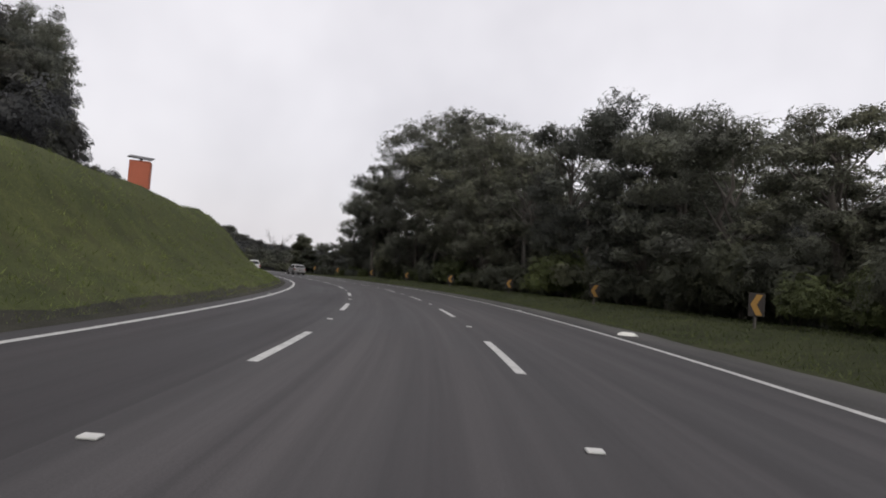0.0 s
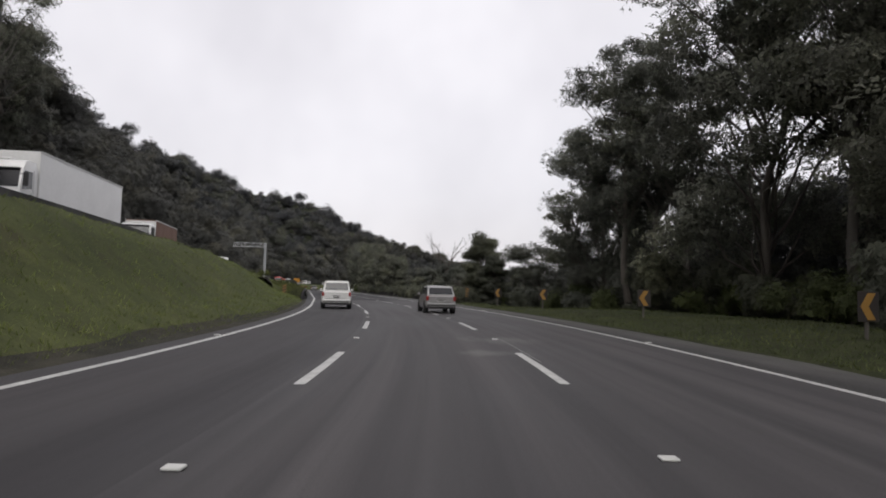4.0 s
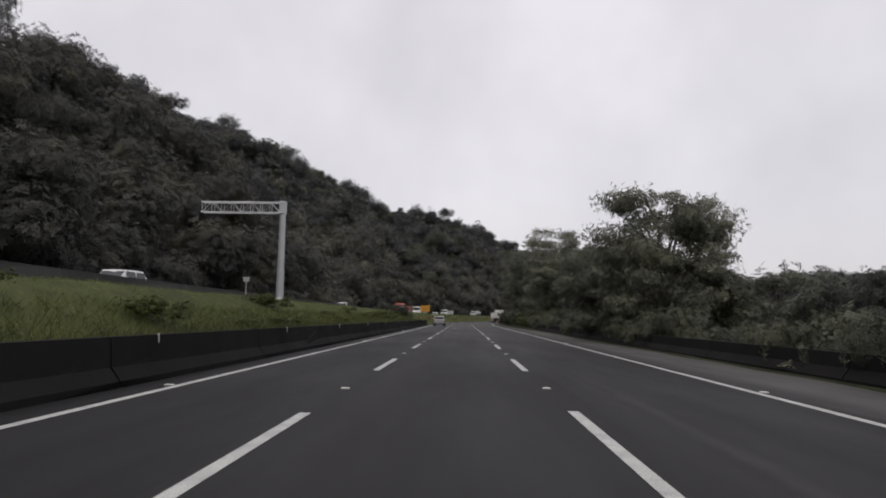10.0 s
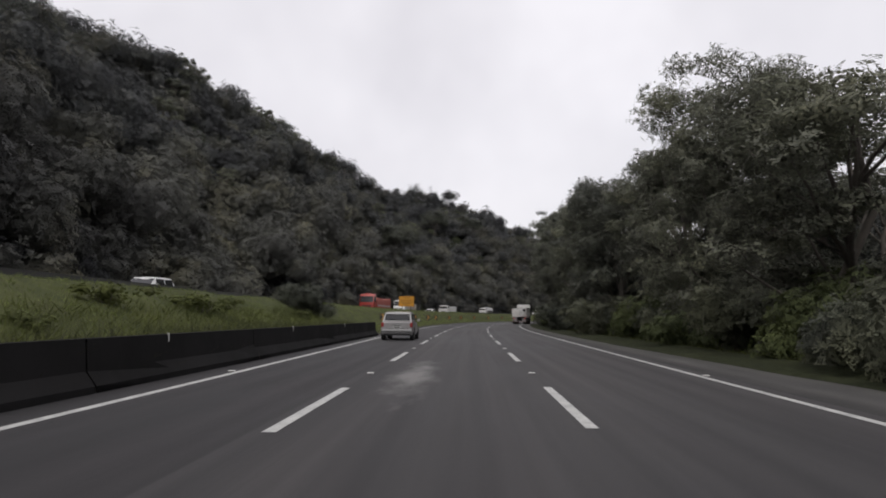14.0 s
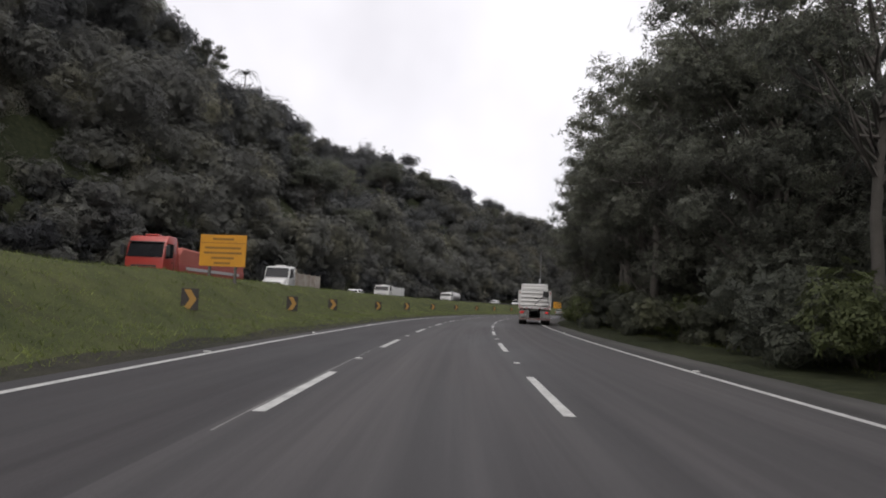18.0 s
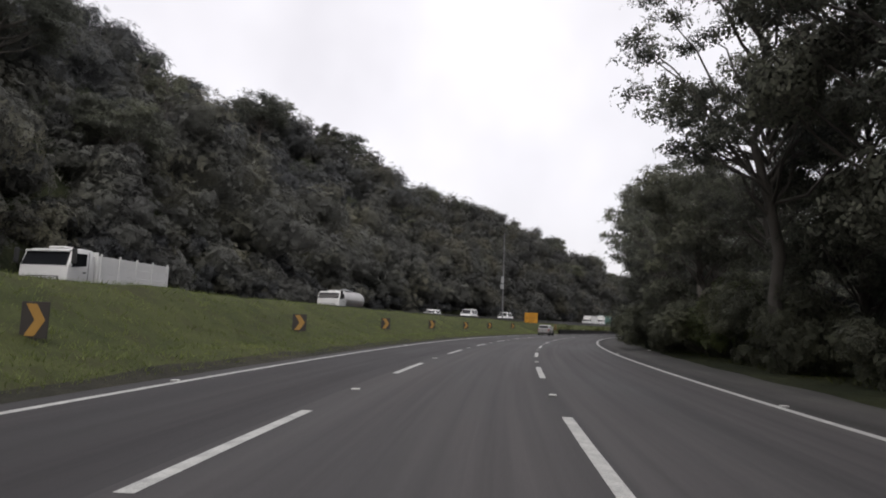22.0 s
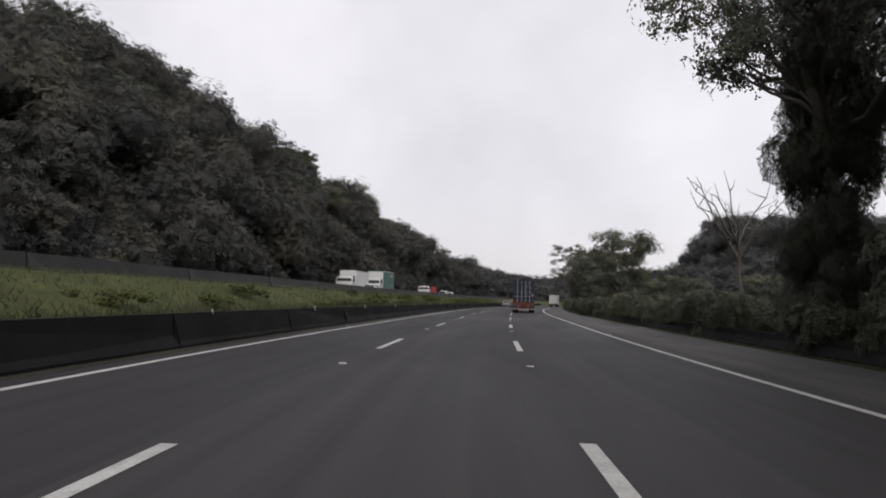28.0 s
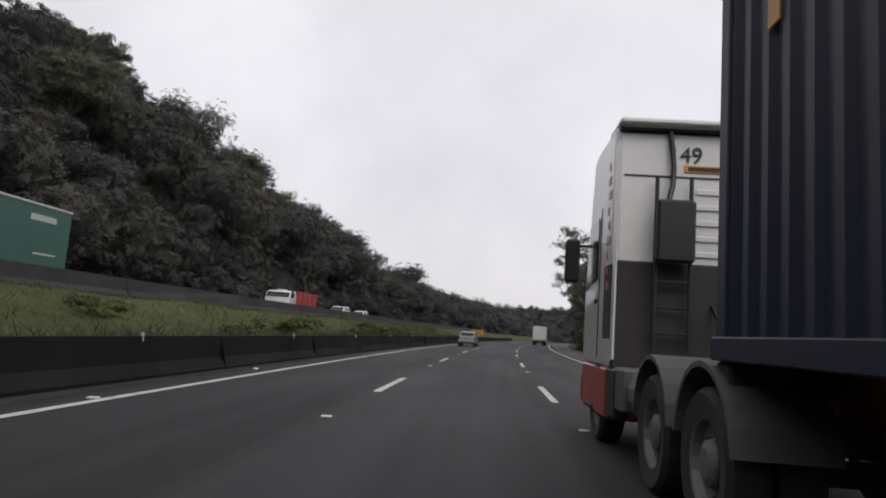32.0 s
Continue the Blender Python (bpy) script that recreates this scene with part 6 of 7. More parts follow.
def tipper_lorry():
    W, L = 2.5, 9.3
    m = spot(341.2, -5.02)
    t = tractor(m, W, DUSTY, CHASSIS, 3.4, "dusty white lorry tractor pulling a tipper trailer", 3.2, 2.05)
    for sx in (1, -1):
        x = sx * (W / 2 + 0.006)
        for k in range(4):
            z, y = 1.52 + 0.1 * k, -2.02
            pts = [(x, y, z), (x, y + 1.75 - 0.12 * k, z - 0.16), (x, y + 1.75 - 0.12 * k, z - 0.12), (x, y, z + 0.055)]
            quad_panel("swept_stripe", CHASSIS, t, pts if sx > 0 else pts[::-1], 0.006)
        for k in range(4):
            q = 0.05 + 0.05 * k
            P("door_emblem_bar", CHASSIS, t, (x - 0.006, x + 0.006, -1.72 - q, -1.72 + q, 2.62 - 0.11 * k, 2.68 - 0.11 * k), bev=0)
        for k in range(6):
            P("roof_light_slot", CHASSIS, t, (x - 0.008, x + 0.004, -0.95 - 0.2 * k, -0.86 - 0.2 * k, 3.1 + 0.012 * k, 3.17 + 0.012 * k), bev=0)
        P("roof_cheek", DUSTY, t, (sx * (W / 2 - 0.06) - 0.06, sx * (W / 2 - 0.06) + 0.06, -2.35, -1.3, 2.95, 3.62), bev=0.05)
        P("wheel_arch", CHASSIS, t, (sx * (W / 2 - 0.13) - 0.14, sx * (W / 2 - 0.13) + 0.14, -2.05, -0.75, 1.0, 1.34), bev=0.08)
        P("battery_box", GUARD, t, (sx * (W / 2 - 0.24) - 0.22, sx * (W / 2 - 0.24) + 0.22, -2.95, -2.35, 0.5, 0.95), bev=0.03)
        P("chrome_trim", STEEL, t, (x - 0.008, x + 0.008, -2.0, -0.95, 1.42, 1.46), bev=0)
        tv, tf = [], []
        tube(tv, tf, [(sx * 1.2, -1.95, 3.02), (sx * 1.22, -2.16, 3.0), (sx * 1.22, -2.28, 2.85), (sx * 1.22, -2.28, 2.2), (sx * 1.22, -2.28, 1.35)], [0.045] * 5, 8)
        child("air_duct", mesh_of("air_duct", tv, tf, BLACKP, True), t)
    b = bmesh.new()
    prism(b, [(-2.1, 3.36), (-0.85, 3.36), (-1.3, 3.62), (-2.1, 3.66)], -W / 2 + 0.12, W / 2 - 0.12, 0.05)
    rounded(part("roof_deflector", b, DUSTY, t))
    P("cab_back", DUSTY, t, (-1.15, 1.15, -2.14, -2.08, 1.5, 3.3), bev=0.02)
    for k in range(5):
        P("back_ridge", DUSTY, t, (-1.05, 1.05, -2.17, -2.13, 1.75 + k * 0.32, 1.85 + k * 0.32), bev=0.01)
    b = bmesh.new()
    cyl(b, (-0.9, -2.35, 1.1), (-0.9, -2.35, 2.9), 0.09, 0.09, 10)
    part("exhaust_pipe", b, CHASSIS, t)
    e = thing("tipper_trailer", spot(341.2 - 2.9, -5.02), "dusty white steel tipper trailer with ribbed sides, tail lamps lit", "trailer")
    # tub: a rounded trough open at the top
    prof = [(1.25, 2.5), (1.25, 1.95), (1.22, 1.68), (1.10, 1.45), (0.90, 1.32), (0.6, 1.27), (0, 1.26)]
    half = [(x, z) for x, z in prof]
    ring = half + [(-x, z) for x, z in half[-2::-1]]
    b = bmesh.new()
    rows = [[b.verts.new((x * k, y, z)) for x, z in ring] for y, k in ((0, 1), (-L + 0.1, 1))]
    for i in range(len(ring) - 1):
        b.faces.new((rows[0][i], rows[0][i + 1], rows[1][i + 1], rows[1][i]))
    b.faces.new(rows[0])
    ex = bmesh.ops.solidify(b, geom=list(b.faces), thickness=-0.03)
    bmesh.ops.recalc_face_normals(b, faces=b.faces)
    part("tub", b, DUSTY, e)
    for sx in (1, -1):
        P("top_rail", DUSTY, e, (sx * 1.26 - 0.07, sx * 1.26 + 0.07, -L + 0.05, 0.05, 2.38, 2.58), bev=0.02)
        P("side_pinstripe", TRIM, e, (sx * 1.262 - 0.01, sx * 1.262 + 0.01, -L + 0.2, -0.1, 1.985, 2.0), bev=0)
        for k in range(8):
            y = -0.15 - k * (L - 0.45) / 7
            b = bmesh.new()
            pts = [(1.26, 2.42), (1.34, 2.42), (1.34, 1.98), (1.32, 1.62), (1.2, 1.36), (1.0, 1.22), (0.95, 1.27), (1.12, 1.43), (1.24, 1.68), (1.26, 1.95)]
            va = [b.verts.new((sx * x, y - 0.09, z)) for x, z in pts]
            vb = [b.verts.new((sx * x, y + 0.09, z)) for x, z in pts]
            q = len(pts)
            for i in range(q):
                b.faces.new((va[i], va[(i + 1) % q], vb[(i + 1) % q], vb[i]))
            b.faces.new(va)
            b.faces.new(vb[::-1])
            bmesh.ops.recalc_face_normals(b, faces=b.faces)
            part("rib", b, DUSTY, e)
            if k % 2:
                P("side_marker_lamp", RED_LAMP, e, (sx * 1.2 - 0.03, sx * 1.2 + 0.03, y - 0.25, y - 0.15, 1.2, 1.27), bev=0.01)
        P("corner_post", DUSTY, e, (sx * 1.2 - 0.09, sx * 1.2 + 0.09, -L - 0.06, -L + 0.12, 1.24, 2.6), bev=0.02)
        for z0, z1 in ((1.36, 1.54), (2.35, 2.53)):
            P("reflector", RED_LAMP, e, (sx * 1.2 - 0.03, sx * 1.2 + 0.03, -L - 0.072, -L - 0.058, z0, z1), bev=0.004)
        b = bmesh.new()
        cyl(b, (sx * 1.33, 0.02, 2.12), (sx * 1.18, 0.12, 2.12), 0.42, 0.42, 18)
        for v in b.verts:
            v.co.y *= 0.55
            v.co.z = 2.12 + (v.co.z - 2.12) * 1.3
        part("tarp_winder_cover", b, BLACKP, e, "black oval cover over the tarpaulin winder")
        for y in (-2.2, -4.7, -7.2):
            P("lettering_bar", WORN_RED, e, (sx * 1.262 - 0.004, sx * 1.262 + 0.004, y - 0.4, y + 0.25, 2.06, 2.13), bev=0)
            P("lettering_bar", GUARD, e, (sx * 1.262 - 0.004, sx * 1.262 + 0.004, y - 0.4, y + 0.05, 2.16, 2.2), bev=0)
    # tailgate with pressed ridges
    g = P("tailgate", DUSTY, e, (-1.12, 1.12, -L - 0.02, -L + 0.05, 1.28, 2.52), bev=0.01)
    for z in (1.55, 1.84, 2.13, 2.42):
        b = bmesh.new()
        prism(b, [(-L - 0.015, z - 0.10), (-L - 0.075, z - 0.03), (-L - 0.075, z + 0.03), (-L - 0.015, z + 0.10)], -1.1, 1.1)
        part("pressed_ridge", b, DUSTY, g)
    for x in (-1.0, -0.6, -0.2, 0.4, 0.8, 1.02):
        P("reflector", RED_LAMP, e, (x - 0.085, x + 0.085, -L - 0.05, -L - 0.03, 1.305, 1.35), bev=0.003)
    P("maker_badge", TRIM, g, (-0.05, 0.28, -L - 0.035, -L - 0.02, 2.0, 2.06), bev=0.0)
    P("rag", BLACKP, e, (0.62, 1.1, -L - 0.09, -L - 0.03, 2.12, 2.56), bev=0.03, label="black rubber flap hung over the tailgate")
    for pts in ([(1.0, 2.2), (0.65, 2.15), (0.3, 1.85), (0.02, 1.62), (0.0, 1.5)], [(0.7, 2.2), (1.02, 2.1), (1.06, 1.8), (1.1, 1.55), (0.6, 1.53)]):
        tv, tf = [], []
        tube(tv, tf, [(x, -L - 0.10, z) for x, z in pts], [0.02] * 5, 6)
        child("strap", mesh_of("strap", tv, tf, BLACKP, True), e)
    for k in range(5):
        tv, tf = [], []
        y = -0.6 - k * 2.05
        tube(tv, tf, [(x, y, 2.56 + 0.2 * math.cos(x / 1.25 * math.pi / 2)) for x in np.linspace(-1.25, 1.25, 9)], [0.022] * 9, 6)
        child("tarp_bow", mesh_of("tarp_bow", tv, tf, PLATE, True), e)
    P("rolled_tarp", BLACKP, e, (1.1, 1.32, -L + 0.1, -0.1, 2.58, 2.72), bev=0.06, label="rolled black tarpaulin")
    # running gear
    P("trailer_beam", CHASSIS, e, (-0.55, -0.38, -L + 0.2, -1.0, 0.95, 1.27))
    P("trailer_beam", CHASSIS, e, (0.38, 0.55, -L + 0.2, -1.0, 0.95, 1.27))
    ax = [-L + 2.5, -L + 1.2]
    axle_set(e, W, ax, 0.5, guards=ax, guard_mat=CHASSIS)
    for sx in (1, -1):
        P("tail_panel", GRIME, e, (sx * 0.92 - 0.30, sx * 0.92 + 0.30, -L + 0.12, -L + 0.2, 0.55, 1.12), bev=0.02)
        lamp = P("tail_lamp_housing", TRIM, e, (sx * 0.98 - 0.18, sx * 0.98 + 0.18, -L + 0.06, -L + 0.12, 0.88, 1.08), bev=0.02)
        for z in (0.91, 0.98, 1.03):
            P("lamp_strip", LIT, lamp, (sx * 0.98 - 0.14, sx * 0.98 + 0.12, -L + 0.045, -L + 0.058, z, z + 0.03), bev=0.003)
        P("hinge_arm", GRIME, e, (sx * 0.52 - 0.06, sx * 0.52 + 0.06, -L + 0.1, -L + 0.25, 0.55, 1.28), bev=0.02)
        P("mud_flap", CHASSIS, e, (sx * 0.95 - 0.28, sx * 0.95 + 0.28, -L + 0.55, -L + 0.57, 0.28, 0.8), bev=0.0)
    plate(e, -0.85, -L + 0.08, 0.68, 0.42, 0.14)
    P("lettering_bar", TRIM, e, (-1.12, -0.62, -L + 0.10, -L + 0.118, 0.56, 0.62), bev=0)
    stripe_bar(e, 1.25, -L - 0.02, 0.40, 0.54, (WORN_RED, GRIME), 18)
    # the tub stands higher than its running gear
    for o in e.children_recursive:
        if not o.name.startswith(("wheel", "rim", "axle", "mudguard", "underrun", "warning")):
            for v in o.data.vertices:
                if v.co.z > 1.15:
                    v.co.z = 1.15 + (v.co.z - 1.15) * 1.1


tipper_lorry()


def container_lorry():
    W = 2.5
    front, lat = 546.9, -3.02
    t = tractor(spot(front, lat), W, WHITE, RED, 3.95, "white and red lorry tractor with a ladder behind the cab", 2.9, 1.4, cab_len=2.3, low=0.95)
    yb = -2.3
    P("cab_back", WHITE, t, (-1.2, 1.2, yb - 0.03, yb + 0.02, 2.2, 3.82), bev=0.01)
    for k in range(5):
        P("back_ridge", WHITE, t, (-0.3, 1.1, yb - 0.05, yb - 0.03, 2.32 + k * 0.19, 2.39 + k * 0.19), bev=0.008)
    P("back_seam", TRIM, t, (-1.15, 1.15, yb - 0.04, yb - 0.028, 3.28, 3.30), bev=0)
    P("cab_back_lower", CHASSIS, t, (-1.23, 1.23, yb - 0.05, yb + 0.1, 0.9, 2.24), bev=0.02)
    for sx in (1, -1):
        P("dark_side_panel", CHASSIS, t, (sx * 1.252 - 0.004, sx * 1.252 + 0.004, yb + 0.02, yb + 0.5, 1.3, 2.2), bev=0)
        P("battery_box", GUARD, t, (sx * 1.02 - 0.2, sx * 1.02 + 0.2, yb - 0.62, yb - 0.12, 0.5, 0.98), bev=0.03)
    P("visor", TRIM, t, (-1.22, 1.22, yb - 0.14, yb + 0.4, 3.84, 3.90), bev=0.02)
    P("roof_edge", WHITE, t, (-1.23, 1.23, yb - 0.15, yb + 0.6, 3.90, 3.99), bev=0.03)
    for x in (-0.78, -0.38):
        b = bmesh.new()
        cyl(b, (x, yb - 0.14, 1.2), (x, yb - 0.14, 3.26), 0.025, 0.025, 8)
        part("ladder_rail", b, BLACKP, t)
    for z in np.arange(1.4, 2.2, 0.3):
        b = bmesh.new()
        cyl(b, (-0.78, yb - 0.14, z), (-0.38, yb - 0.14, z), 0.018, 0.018, 6)
        part("rung", b, BLACKP, t)
    P("snorkel_box", BLACKP, t, (-0.8, -0.36, yb - 0.3, yb - 0.16, 2.22, 2.96), bev=0.03)
    tv, tf = [], []
    tube(tv, tf, [(-0.62, yb - 0.08, 3.84), (-0.6, yb - 0.09, 3.6), (-0.58, yb - 0.1, 3.4), (-0.6, yb - 0.14, 3.15), (-0.66, yb - 0.2, 2.94)], [0.032] * 5, 8)
    child("air_hose", mesh_of("air_hose", tv, tf, BLACKP, True), t)
    tv, tf = [], []
    for q in (-0.1, 0.1, 0.25):
        tube(tv, tf, [(q, yb - 0.06, 1.75), (q + 0.06, yb - 0.3, 1.45), (q + 0.1, yb - 0.6, 1.3), (q, yb - 0.9, 1.35), (q, yb - 1.2, 1.4)], [0.018] * 5, 6)
    child("brake_hose", mesh_of("brake_hose", tv, tf, BLACKP, True), t)
    text_part("fleet_number", "149", 0.27, Matrix.Translation((-0.43, yb - 0.045, 3.56)) @ UP, TRIM, t)
    P("fleet_plate", YELLOW, t, (-0.44, 0.06, yb - 0.045, yb - 0.03, 3.35, 3.44), bev=0.003)
    P("fleet_plate_bar", TRIM, t, (-0.40, 0.02, yb - 0.05, yb - 0.045, 3.37, 3.42), bev=0)
    for k in range(9):
        z = 1.9 + 0.19 * k
        P("red_flash", RED, t, (-W / 2 - 0.010, -W / 2 - 0.003, yb + 0.18 + 0.07 * (k % 3), yb + 0.36 + 0.05 * (k % 2), z, z + 0.1), bev=0)

    e = thing("container_trailer", spot(front - 5.9, lat), "dull red skeletal trailer carrying a container", "trailer")
    for x in (-0.5, 0.38):
        P("trailer_beam", DULL_RED, e, (x, x + 0.12, -6.1, 1.0, 0.85, 1.16))
    for y in (-0.1, -3.0, -5.9):
        P("cross_bearer", CHASSIS if y > -5 else DULL_RED, e, (-1.22, 1.22, y - 0.12, y + 0.12, 1.02, 1.18), bev=0.02)
    ax = [-3.55, -4.75, -5.9]
    axle_set(e, W, ax, 0.5, guards=ax, guard_mat=CHASSIS)
    P("rear_beam", DULL_RED, e, (-1.22, 1.22, -6.34, -6.1, 0.92, 1.18), bev=0.02)
    for x in (-0.42, 0.42):
        P("rear_upright", DULL_RED, e, (x - 0.09, x + 0.09, -6.36, -6.24, 0.45, 0.95), bev=0.02)
    P("rear_recess", CHASSIS, e, (-0.4, 0.4, -6.2, -6.12, 0.6, 0.92), bev=0.0)
    P("lamp_beam", DULL_RED, e, (-1.2, 1.2, -6.3, -6.22, 0.66, 0.86), bev=0.02)
    for sx in (1, -1):
        o = P("tail_lamp", RED_LAMP, e, (sx * 0.8 - 0.24, sx * 0.8 + 0.24, -6.36, -6.3, 0.70, 0.83), bev=0.01)
        P("amber_lens", AMBER, o, (sx * 0.98 - 0.06, sx * 0.98 + 0.06, -6.37, -6.355, 0.71, 0.82), bev=0.004)
        P("white_lens", PLATE, o, (sx * 0.62 - 0.05, sx * 0.62 + 0.05, -6.37, -6.355, 0.71, 0.82), bev=0.004)
        P("mud_flap", CHASSIS, e, (sx * 0.95 - 0.28, sx * 0.95 + 0.28, -6.22, -6.2, 0.2, 0.66), bev=0)
    plate(e, 0, -6.25, 0.68, 0.4, 0.14)
    stripe_bar(e, 1.22, -6.38, 0.36, 0.50, (PLATE, DULL_RED), 18)

    c = thing("shipping_container", spot(front - 5.9, lat, 1.18), "navy blue steel shipping container with ribbed sides on the trailer", "container")
    L, H, w = 6.06, 2.59, 1.22
    for sx in (1, -1):
        b = bmesh.new()
        n = 22
        pts = []
        for k in range(n):
            y = -0.12 - k * (L - 0.24) / n
            d = (L - 0.24) / n
            pts += [(0.0, y), (0.0, y - d * 0.30), (-0.036, y - d * 0.5), (-0.036, y - d * 0.8)]
        pts.append((0.0, -L + 0.12))
        lo = [b.verts.new((sx * (w - 0.005 + q), y, 0.14)) for q, y in pts]
        hi = [b.verts.new((sx * (w - 0.005 + q), y, H - 0.08)) for q, y in pts]
        for i in range(len(pts) - 1):
            b.faces.new((lo[i], lo[i + 1], hi[i + 1], hi[i]))
        bmesh.ops.recalc_face_normals(b, faces=b.faces)
        part("corrugated_side", b, BLUE, c)
        P("bottom_rail", BLUE, c, (sx * w - 0.05, sx * w + 0.01, -L, 0, 0.0, 0.15))
        P("roof_rail", BLUE, c, (sx * w - 0.05, sx * w + 0.006, -L, 0, H - 0.09, H))
        for y in (-0.08, -L + 0.08):
            P("corner_post", BLUE, c, (sx * (w - 0.06) - 0.075, sx * (w - 0.06) + 0.075, y - 0.08, y + 0.08, 0, H), bev=0.012)
            for z in (0.06, H - 0.06):
                P("corner_casting", BLUE, c, (sx * (w - 0.07) - 0.09, sx * (w - 0.07) + 0.09, y - 0.09, y + 0.09, z - 0.06, z + 0.06), bev=0.012)
    P("roof", BLUE, c, (-w + 0.03, w - 0.03, -L + 0.05, -0.05, H - 0.06, H - 0.02), bev=0)
    P("floor", CHASSIS, c, (-w + 0.03, w - 0.03, -L + 0.05, -0.05, 0.1, 0.16), bev=0)
    P("front_wall", BLUE, c, (-w + 0.05, w - 0.05, -0.08, -0.03, 0.1, H - 0.08), bev=0)
    for k in range(2):
        x0, x1 = ((-w + 0.1, -0.006), (0.006, w - 0.1))[k]
        d = P("door", BLUE, c, (x0, x1, -L + 0.02, -L + 0.07, 0.16, H - 0.12), bev=0.008)
        for z in (0.42, 0.98, 1.26, 1.54, 2.1):
            b = bmesh.new()
            prism(b, [(-L + 0.022, z - 0.10), (-L - 0.012, z - 0.05), (-L - 0.012, z + 0.05), (-L + 0.022, z + 0.10)], x0 + 0.06, x1 - 0.06)
            part("door_ridge", b, BLUE, d)
        for x in (x0 + 0.42, x1 - 0.22) if k == 0 else (x0 + 0.2, x1 - 0.42):
            b = bmesh.new()
            cyl(b, (x, -L - 0.04, 0.08), (x, -L - 0.04, H - 0.06), 0.02, 0.02, 8)
            part("lock_rod", b, STEEL, d, "galvanised locking rod")
            for z in (0.2, 1.2, H - 0.2):
                P("rod_guide", STEEL, d, (x - 0.05, x + 0.05, -L - 0.062, -L + 0.0, z - 0.06, z + 0.06), bev=0.01)
            P("lock_handle", STEEL, d, (x - 0.36, x, -L - 0.075, -L - 0.045, 0.66, 0.70), bev=0.006)
    F = lambda x, z: Matrix.Translation((x, -L - 0.02, z)) @ UP
    P("serial_bar", PLATE, c, (0.30, 0.50, -L + 0.008, -L + 0.018, 2.0, 2.08), bev=0)
    text_part("serial_number", "369254 0", 0.135, Matrix.Translation((0.80, -L + 0.014, 2.035)) @ UP, PLATE, c)
    text_part("size_code", "22G1", 0.135, Matrix.Translation((0.42, -L + 0.014, 1.86)) @ UP, PLATE, c)
    for z in (1.70, 1.64, 1.52, 1.46, 1.30, 1.24, 1.10, 1.04):
        P("data_bar", PLATE, c, (0.66, 0.90, -L + 0.008, -L + 0.018, z, z + 0.025), bev=0)
    for z, k in ((1.66, 0.12), (1.48, 0.10), (1.28, 0.16), (1.12, 0.12), (1.06, 0.09)):
        P("data_bar", PLATE, c, (0.30, 0.30 + k, -L + 0.008, -L + 0.018, z, z + 0.03), bev=0)
    b = bmesh.new()
    cyl(b, (0.37, -L + 0.02, 0.92), (0.37, -L + 0.006, 0.92), 0.075, 0.075, 16)
    part("round_emblem", b, PLATE, c)
    P("small_plate", PLATE, c, (0.98, 1.1, -L + 0.0, -L + 0.018, 0.28, 0.33), bev=0.002)
    P("data_plate", PLATE, c, (0.92, 1.08, -L + 0.0, -L + 0.018, 0.72, 0.96), bev=0.004)
    P("side_mark", YELLOW, c, (-w - 0.012, -w - 0.002, -0.9, -0.75, 1.9, 2.15), bev=0)


container_lorry()


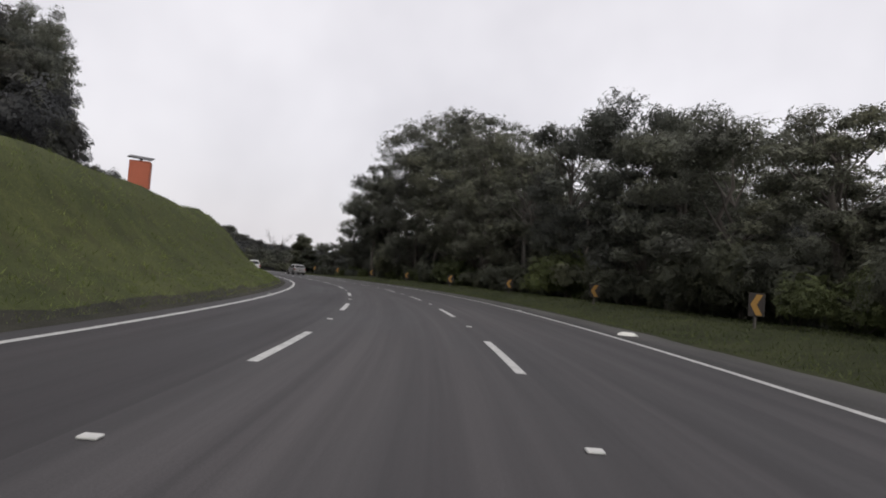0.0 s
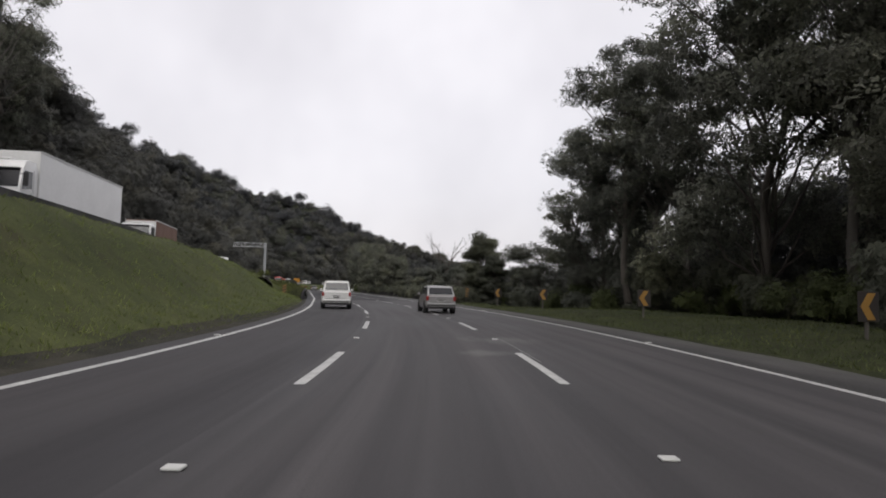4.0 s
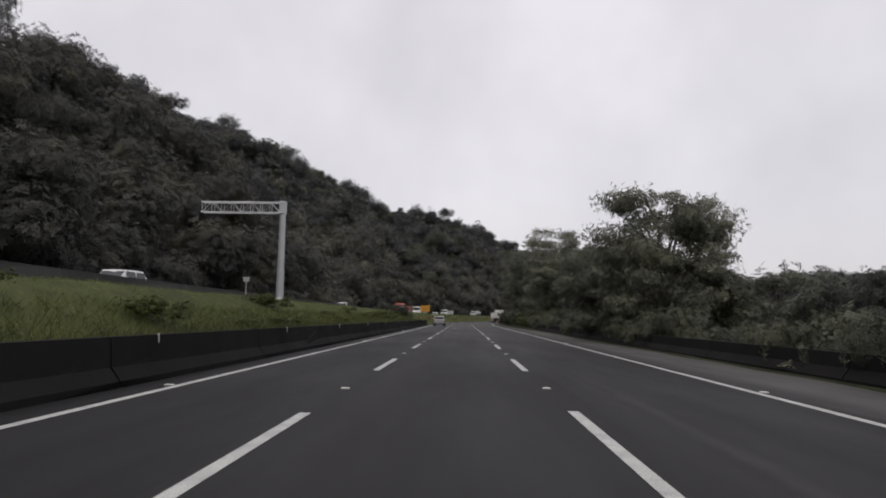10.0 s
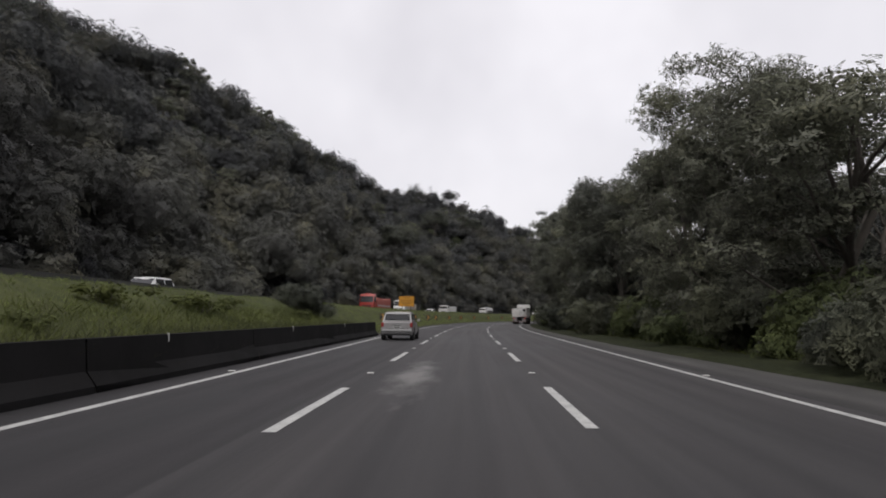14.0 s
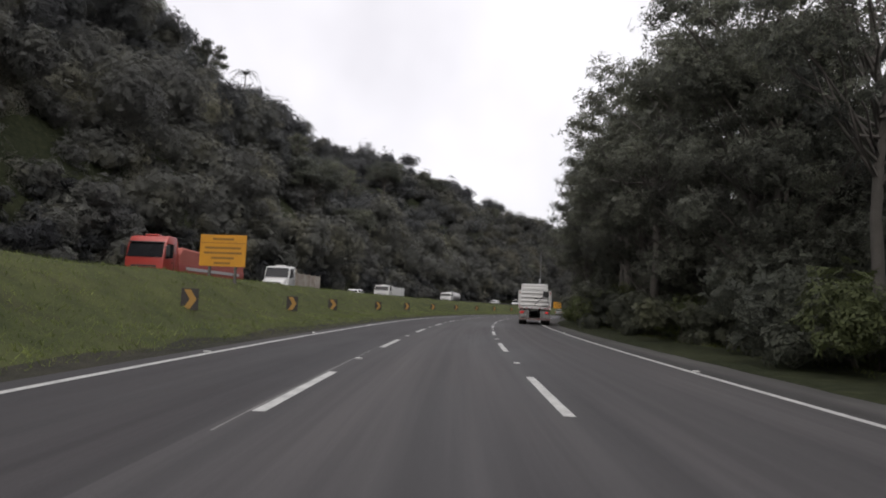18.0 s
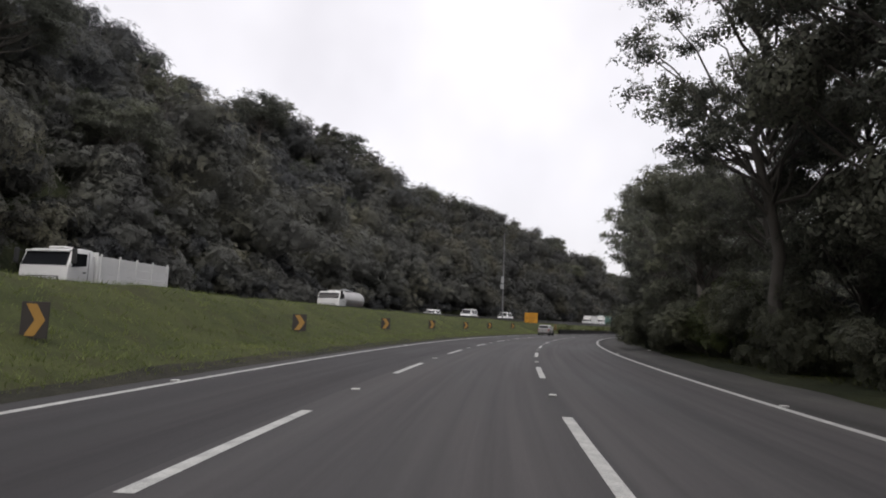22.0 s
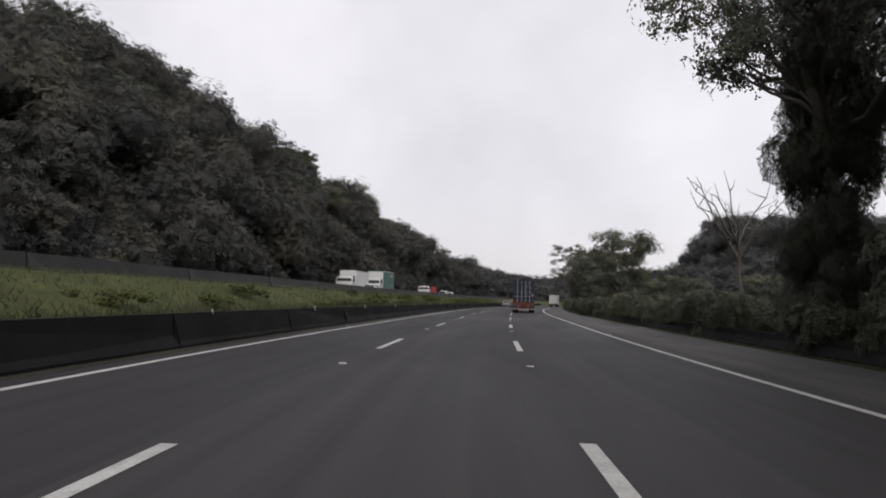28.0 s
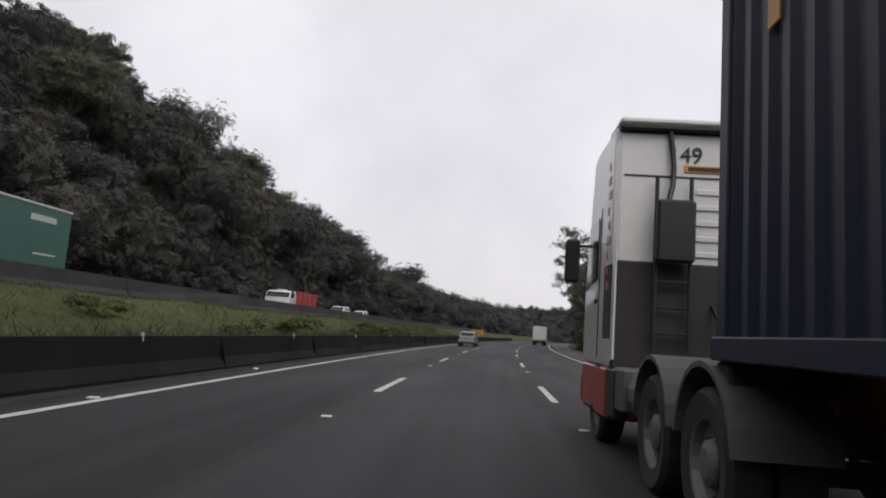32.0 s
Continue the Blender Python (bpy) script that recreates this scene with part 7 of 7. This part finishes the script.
def rigid_lorry(m, kind, paint, label, L=7.5, W=2.3, cabH=2.5, boxH=3.3, hood=False, load=None, lower=None):
    """A lorry with a fixed load; its front is at y = 0."""
    e = thing("lorry", m, label, "lorry")
    cab(e, -1.75, -0.1, W, cabH, paint, lower or paint, 0.75, 0.95 if hood else 0.0)
    P("cab_gap_gear", CHASSIS, e, (-W * 0.4, W * 0.4, -2.02, -1.78, 0.75, 1.5), bev=0.03)
    load = load or WHITE
    w = W / 2 + 0.05
    P("chassis", CHASSIS, e, (-0.45, 0.45, -L + 0.3, -1.0, 0.65, 0.9))
    for sx in (1, -1):
        wheel(e, sx * (W / 2 - 0.14), -1.1, 0.44, 0.26)
    rear = [-L + 1.9] if L < 8 else [-L + 2.6, -L + 1.4]
    axle_set(e, W, rear, 0.44)
    if kind == "box":
        o = P("cargo_box", load, e, (-w, w, -L, -2.0, 0.95, boxH), bev=0.03)
        for sx in (1, -1):
            P("roof_rail", PLATE, o, (sx * w - 0.03, sx * w + 0.03, -L - 0.01, -1.98, boxH - 0.08, boxH + 0.02), bev=0.01)
            P("bottom_rail", PLATE, o, (sx * w - 0.03, sx * w + 0.03, -L - 0.01, -1.98, 0.93, 1.03), bev=0.01)
        P("box_front", WHITE, o, (-w + 0.02, w - 0.02, -1.998, -1.98, 1.0, boxH - 0.08), bev=0)
        P("box_door", load if load is not GREEN_BOX else WHITE, o, (-w + 0.08, -0.01, -L - 0.02, -L - 0.002, 1.05, boxH - 0.12), bev=0.004)
        P("box_door", load if load is not GREEN_BOX else WHITE, o, (0.01, w - 0.08, -L - 0.02, -L - 0.002, 1.05, boxH - 0.12), bev=0.004)
        if load is GREEN_BOX:
            for sx in (1, -1):
                P("lettering_bar", PLATE, o, (sx * (w + 0.004) - 0.003, sx * (w + 0.004) + 0.003, -L + 1.0, -L + 2.6, boxH - 0.7, boxH - 0.45), bev=0)
                P("lettering_bar", PLATE, o, (sx * (w + 0.004) - 0.003, sx * (w + 0.004) + 0.003, -L + 0.8, -L + 2.2, 1.5, 1.58), bev=0)
    elif kind == "open":
        for k in range(3):
            for sx in (1, -1):
                P("side_board", load, e, (sx * w - 0.03, sx * w + 0.03, -L, -2.0, 1.0 + 0.42 * k, 1.40 + 0.42 * k), bev=0.01)
        P("load_floor", CHASSIS, e, (-w, w, -L, -2.0, 0.92, 1.0))
        P("head_board", load, e, (-w, w, -2.05, -1.98, 1.0, boxH), bev=0.01)
        P("tail_board", load, e, (-w, w, -L - 0.03, -L + 0.03, 1.0, 2.25), bev=0.01)
        for k in range(5):
            for sx in (1, -1):
                P("stake", load, e, (sx * (w + 0.04) - 0.03, sx * (w + 0.04) + 0.03, -2.2 - k * (L - 2.4) / 4 - 0.05, -2.2 - k * (L - 2.4) / 4 + 0.05, 0.95, 2.35), bev=0.005)
    elif kind == "tank":
        b = bmesh.new()
        cyl(b, (0, -2.3, 1.62), (0, -L + 0.2, 1.62), 0.85, 0.85, 20)
        cyl(b, (0, -L + 0.2, 1.62), (0, -L, 1.62), 0.85, 0.6, 20)
        cyl(b, (0, -2.1, 1.62), (0, -2.3, 1.62), 0.6, 0.85, 20)
        part("tank", b, INOX, e)
        for k in range(6):
            b = bmesh.new()
            y = -2.7 - k * (L - 3.2) / 5
            cyl(b, (0, y, 1.62), (0, y - 0.08, 1.62), 0.87, 0.87, 20, False)
            part("tank_band", b, PLATE, e)
        P("walkway", STEEL, e, (-0.4, 0.4, -L * 0.7, -L * 0.45, 2.46, 2.54), bev=0.01)
        for y in (-L * 0.5, -L * 0.62):
            b = bmesh.new()
            cyl(b, (0, y, 2.44), (0, y, 2.66), 0.25, 0.25, 12)
            part("hatch", b, STEEL, e)
        P("tank_saddle", CHASSIS, e, (-0.8, 0.8, -L + 0.3, -2.4, 0.85, 1.0))
    elif kind == "tarp":
        b = bmesh.new()
        prism(b, [(-L, 1.0), (-2.1, 1.0), (-2.1, 2.2), (-2.5, 2.65), (-L * 0.5, 2.5), (-L + 0.5, 2.7), (-L, 2.2)], -w, w, 0.12)
        part("tarpaulin", b, load, e)
        for sx in (1, -1):
            P("side_board", RED, e, (sx * w - 0.02, sx * w + 0.04, -L, -2.05, 0.95, 1.6), bev=0.01)
            P("lettering_bar", PLATE, e, (sx * (w + 0.045) - 0.003, sx * (w + 0.045) + 0.003, -L + 1, -3, 1.25, 1.45), bev=0)
    for sx in (1, -1):
        P("tail_lamp", RED_LAMP, e, (sx * (w - 0.2) - 0.12, sx * (w - 0.2) + 0.12, -L - 0.03, -L + 0.03, 0.72, 0.86), bev=0.01)
    P("rear_bumper", CHASSIS, e, (-w, w, -L - 0.02, -L + 0.06, 0.42, 0.58), bev=0.01)
    plate(e, 0, -L - 0.04, 0.6)
    return e


def opp(s, lat):
    """A place on the upper carriageway, facing the oncoming way."""
    return spot(s, lat, float(knots(s, OPP)) + 0.002, 180)


rigid_lorry(spot(672, -3.7), "box", WHITE, "white box lorry far ahead in the outer lane", L=8.5, W=2.4, boxH=3.5)
rigid_lorry(opp(79, 19.6), "box", WHITE, "long plain white box lorry on the upper road", L=14.0, W=2.45, cabH=3.3, boxH=3.95)
rigid_lorry(opp(104, 19.6), "box", WHITE, "white lorry with a brown-red box body on the upper road", L=11, W=2.4, cabH=2.9, boxH=3.3, load=BROWN)
rigid_lorry(opp(154.2, 19.0), "tank", WHITE, "white tanker lorry with a dull steel tank", L=12.6, W=2.4, cabH=3.2)
rigid_lorry(opp(313.0, 19.2), "tarp", RED, "red lorry with a faded red tarpaulin load", L=13, W=2.4, cabH=3.2, load=TARP)
rigid_lorry(opp(333.5, 18.5), "open", WHITE, "white bonneted lorry with a rusty brown open body", L=9.5, W=2.35, cabH=2.8, boxH=2.6, load=RUSTY, hood=True)
rigid_lorry(opp(371.5, 19.6), "open", WHITE, "white tipper lorry on the upper road", L=8.0, W=2.35, cabH=2.45, boxH=2.4)
rigid_lorry(opp(404, 19.0), "tank", WHITE, "white lorry carrying a steel tank", L=8.0, W=2.2, cabH=2.3)
rigid_lorry(opp(543, 20.6), "box", WHITE, "small white box lorry on the upper road", L=9.0, W=2.2, cabH=2.2, boxH=3.1)
rigid_lorry(opp(555, 19.8), "box", WHITE, "white lorry with a dark green box side", L=9.5, W=2.3, cabH=2.35, boxH=3.6, load=GREEN_BOX)
rigid_lorry(opp(594, 19.8), "open", WHITE, "white lorry with low red boards on the upper road", L=8, W=2.3, cabH=2.2, boxH=2.0, load=RED)
for s, lat, nm, h, lab in ((178, 18.6, "car", 1.5, "white car on the upper road"), (245.5, 18.5, "car", 1.48, "white car on the upper road behind the grass"), (357.5, 18.6, "car", 1.42, "pale car on the upper road"),
                           (349.5, 22.6, "car", 1.45, "white car in the outer lane of the upper road"), (436, 18.7, "car", 1.45, "white saloon on the upper road"), (549, 18.4, "car", 1.45, "silver-white car behind the upper barrier"),
                           (610, 18.6, "car", 1.55, "white car on the upper road"), (624, 20, "car", 1.5, "pale car on the upper road"), (210, 22.4, "car", 1.5, "white car in the outer lane of the upper road")):
    car(opp(s, lat), WHITE, lab, L=4.2, W=1.7, H=h, name=nm, lit=False)
for s, lat in ((452.5, 18.7), (472, 18.7)):
    car(opp(s, lat), WHITE, "white delivery van on the upper road", L=4.9, W=1.85, H=2.0, belt=1.15, name="van", tall=0.06, lit=False)
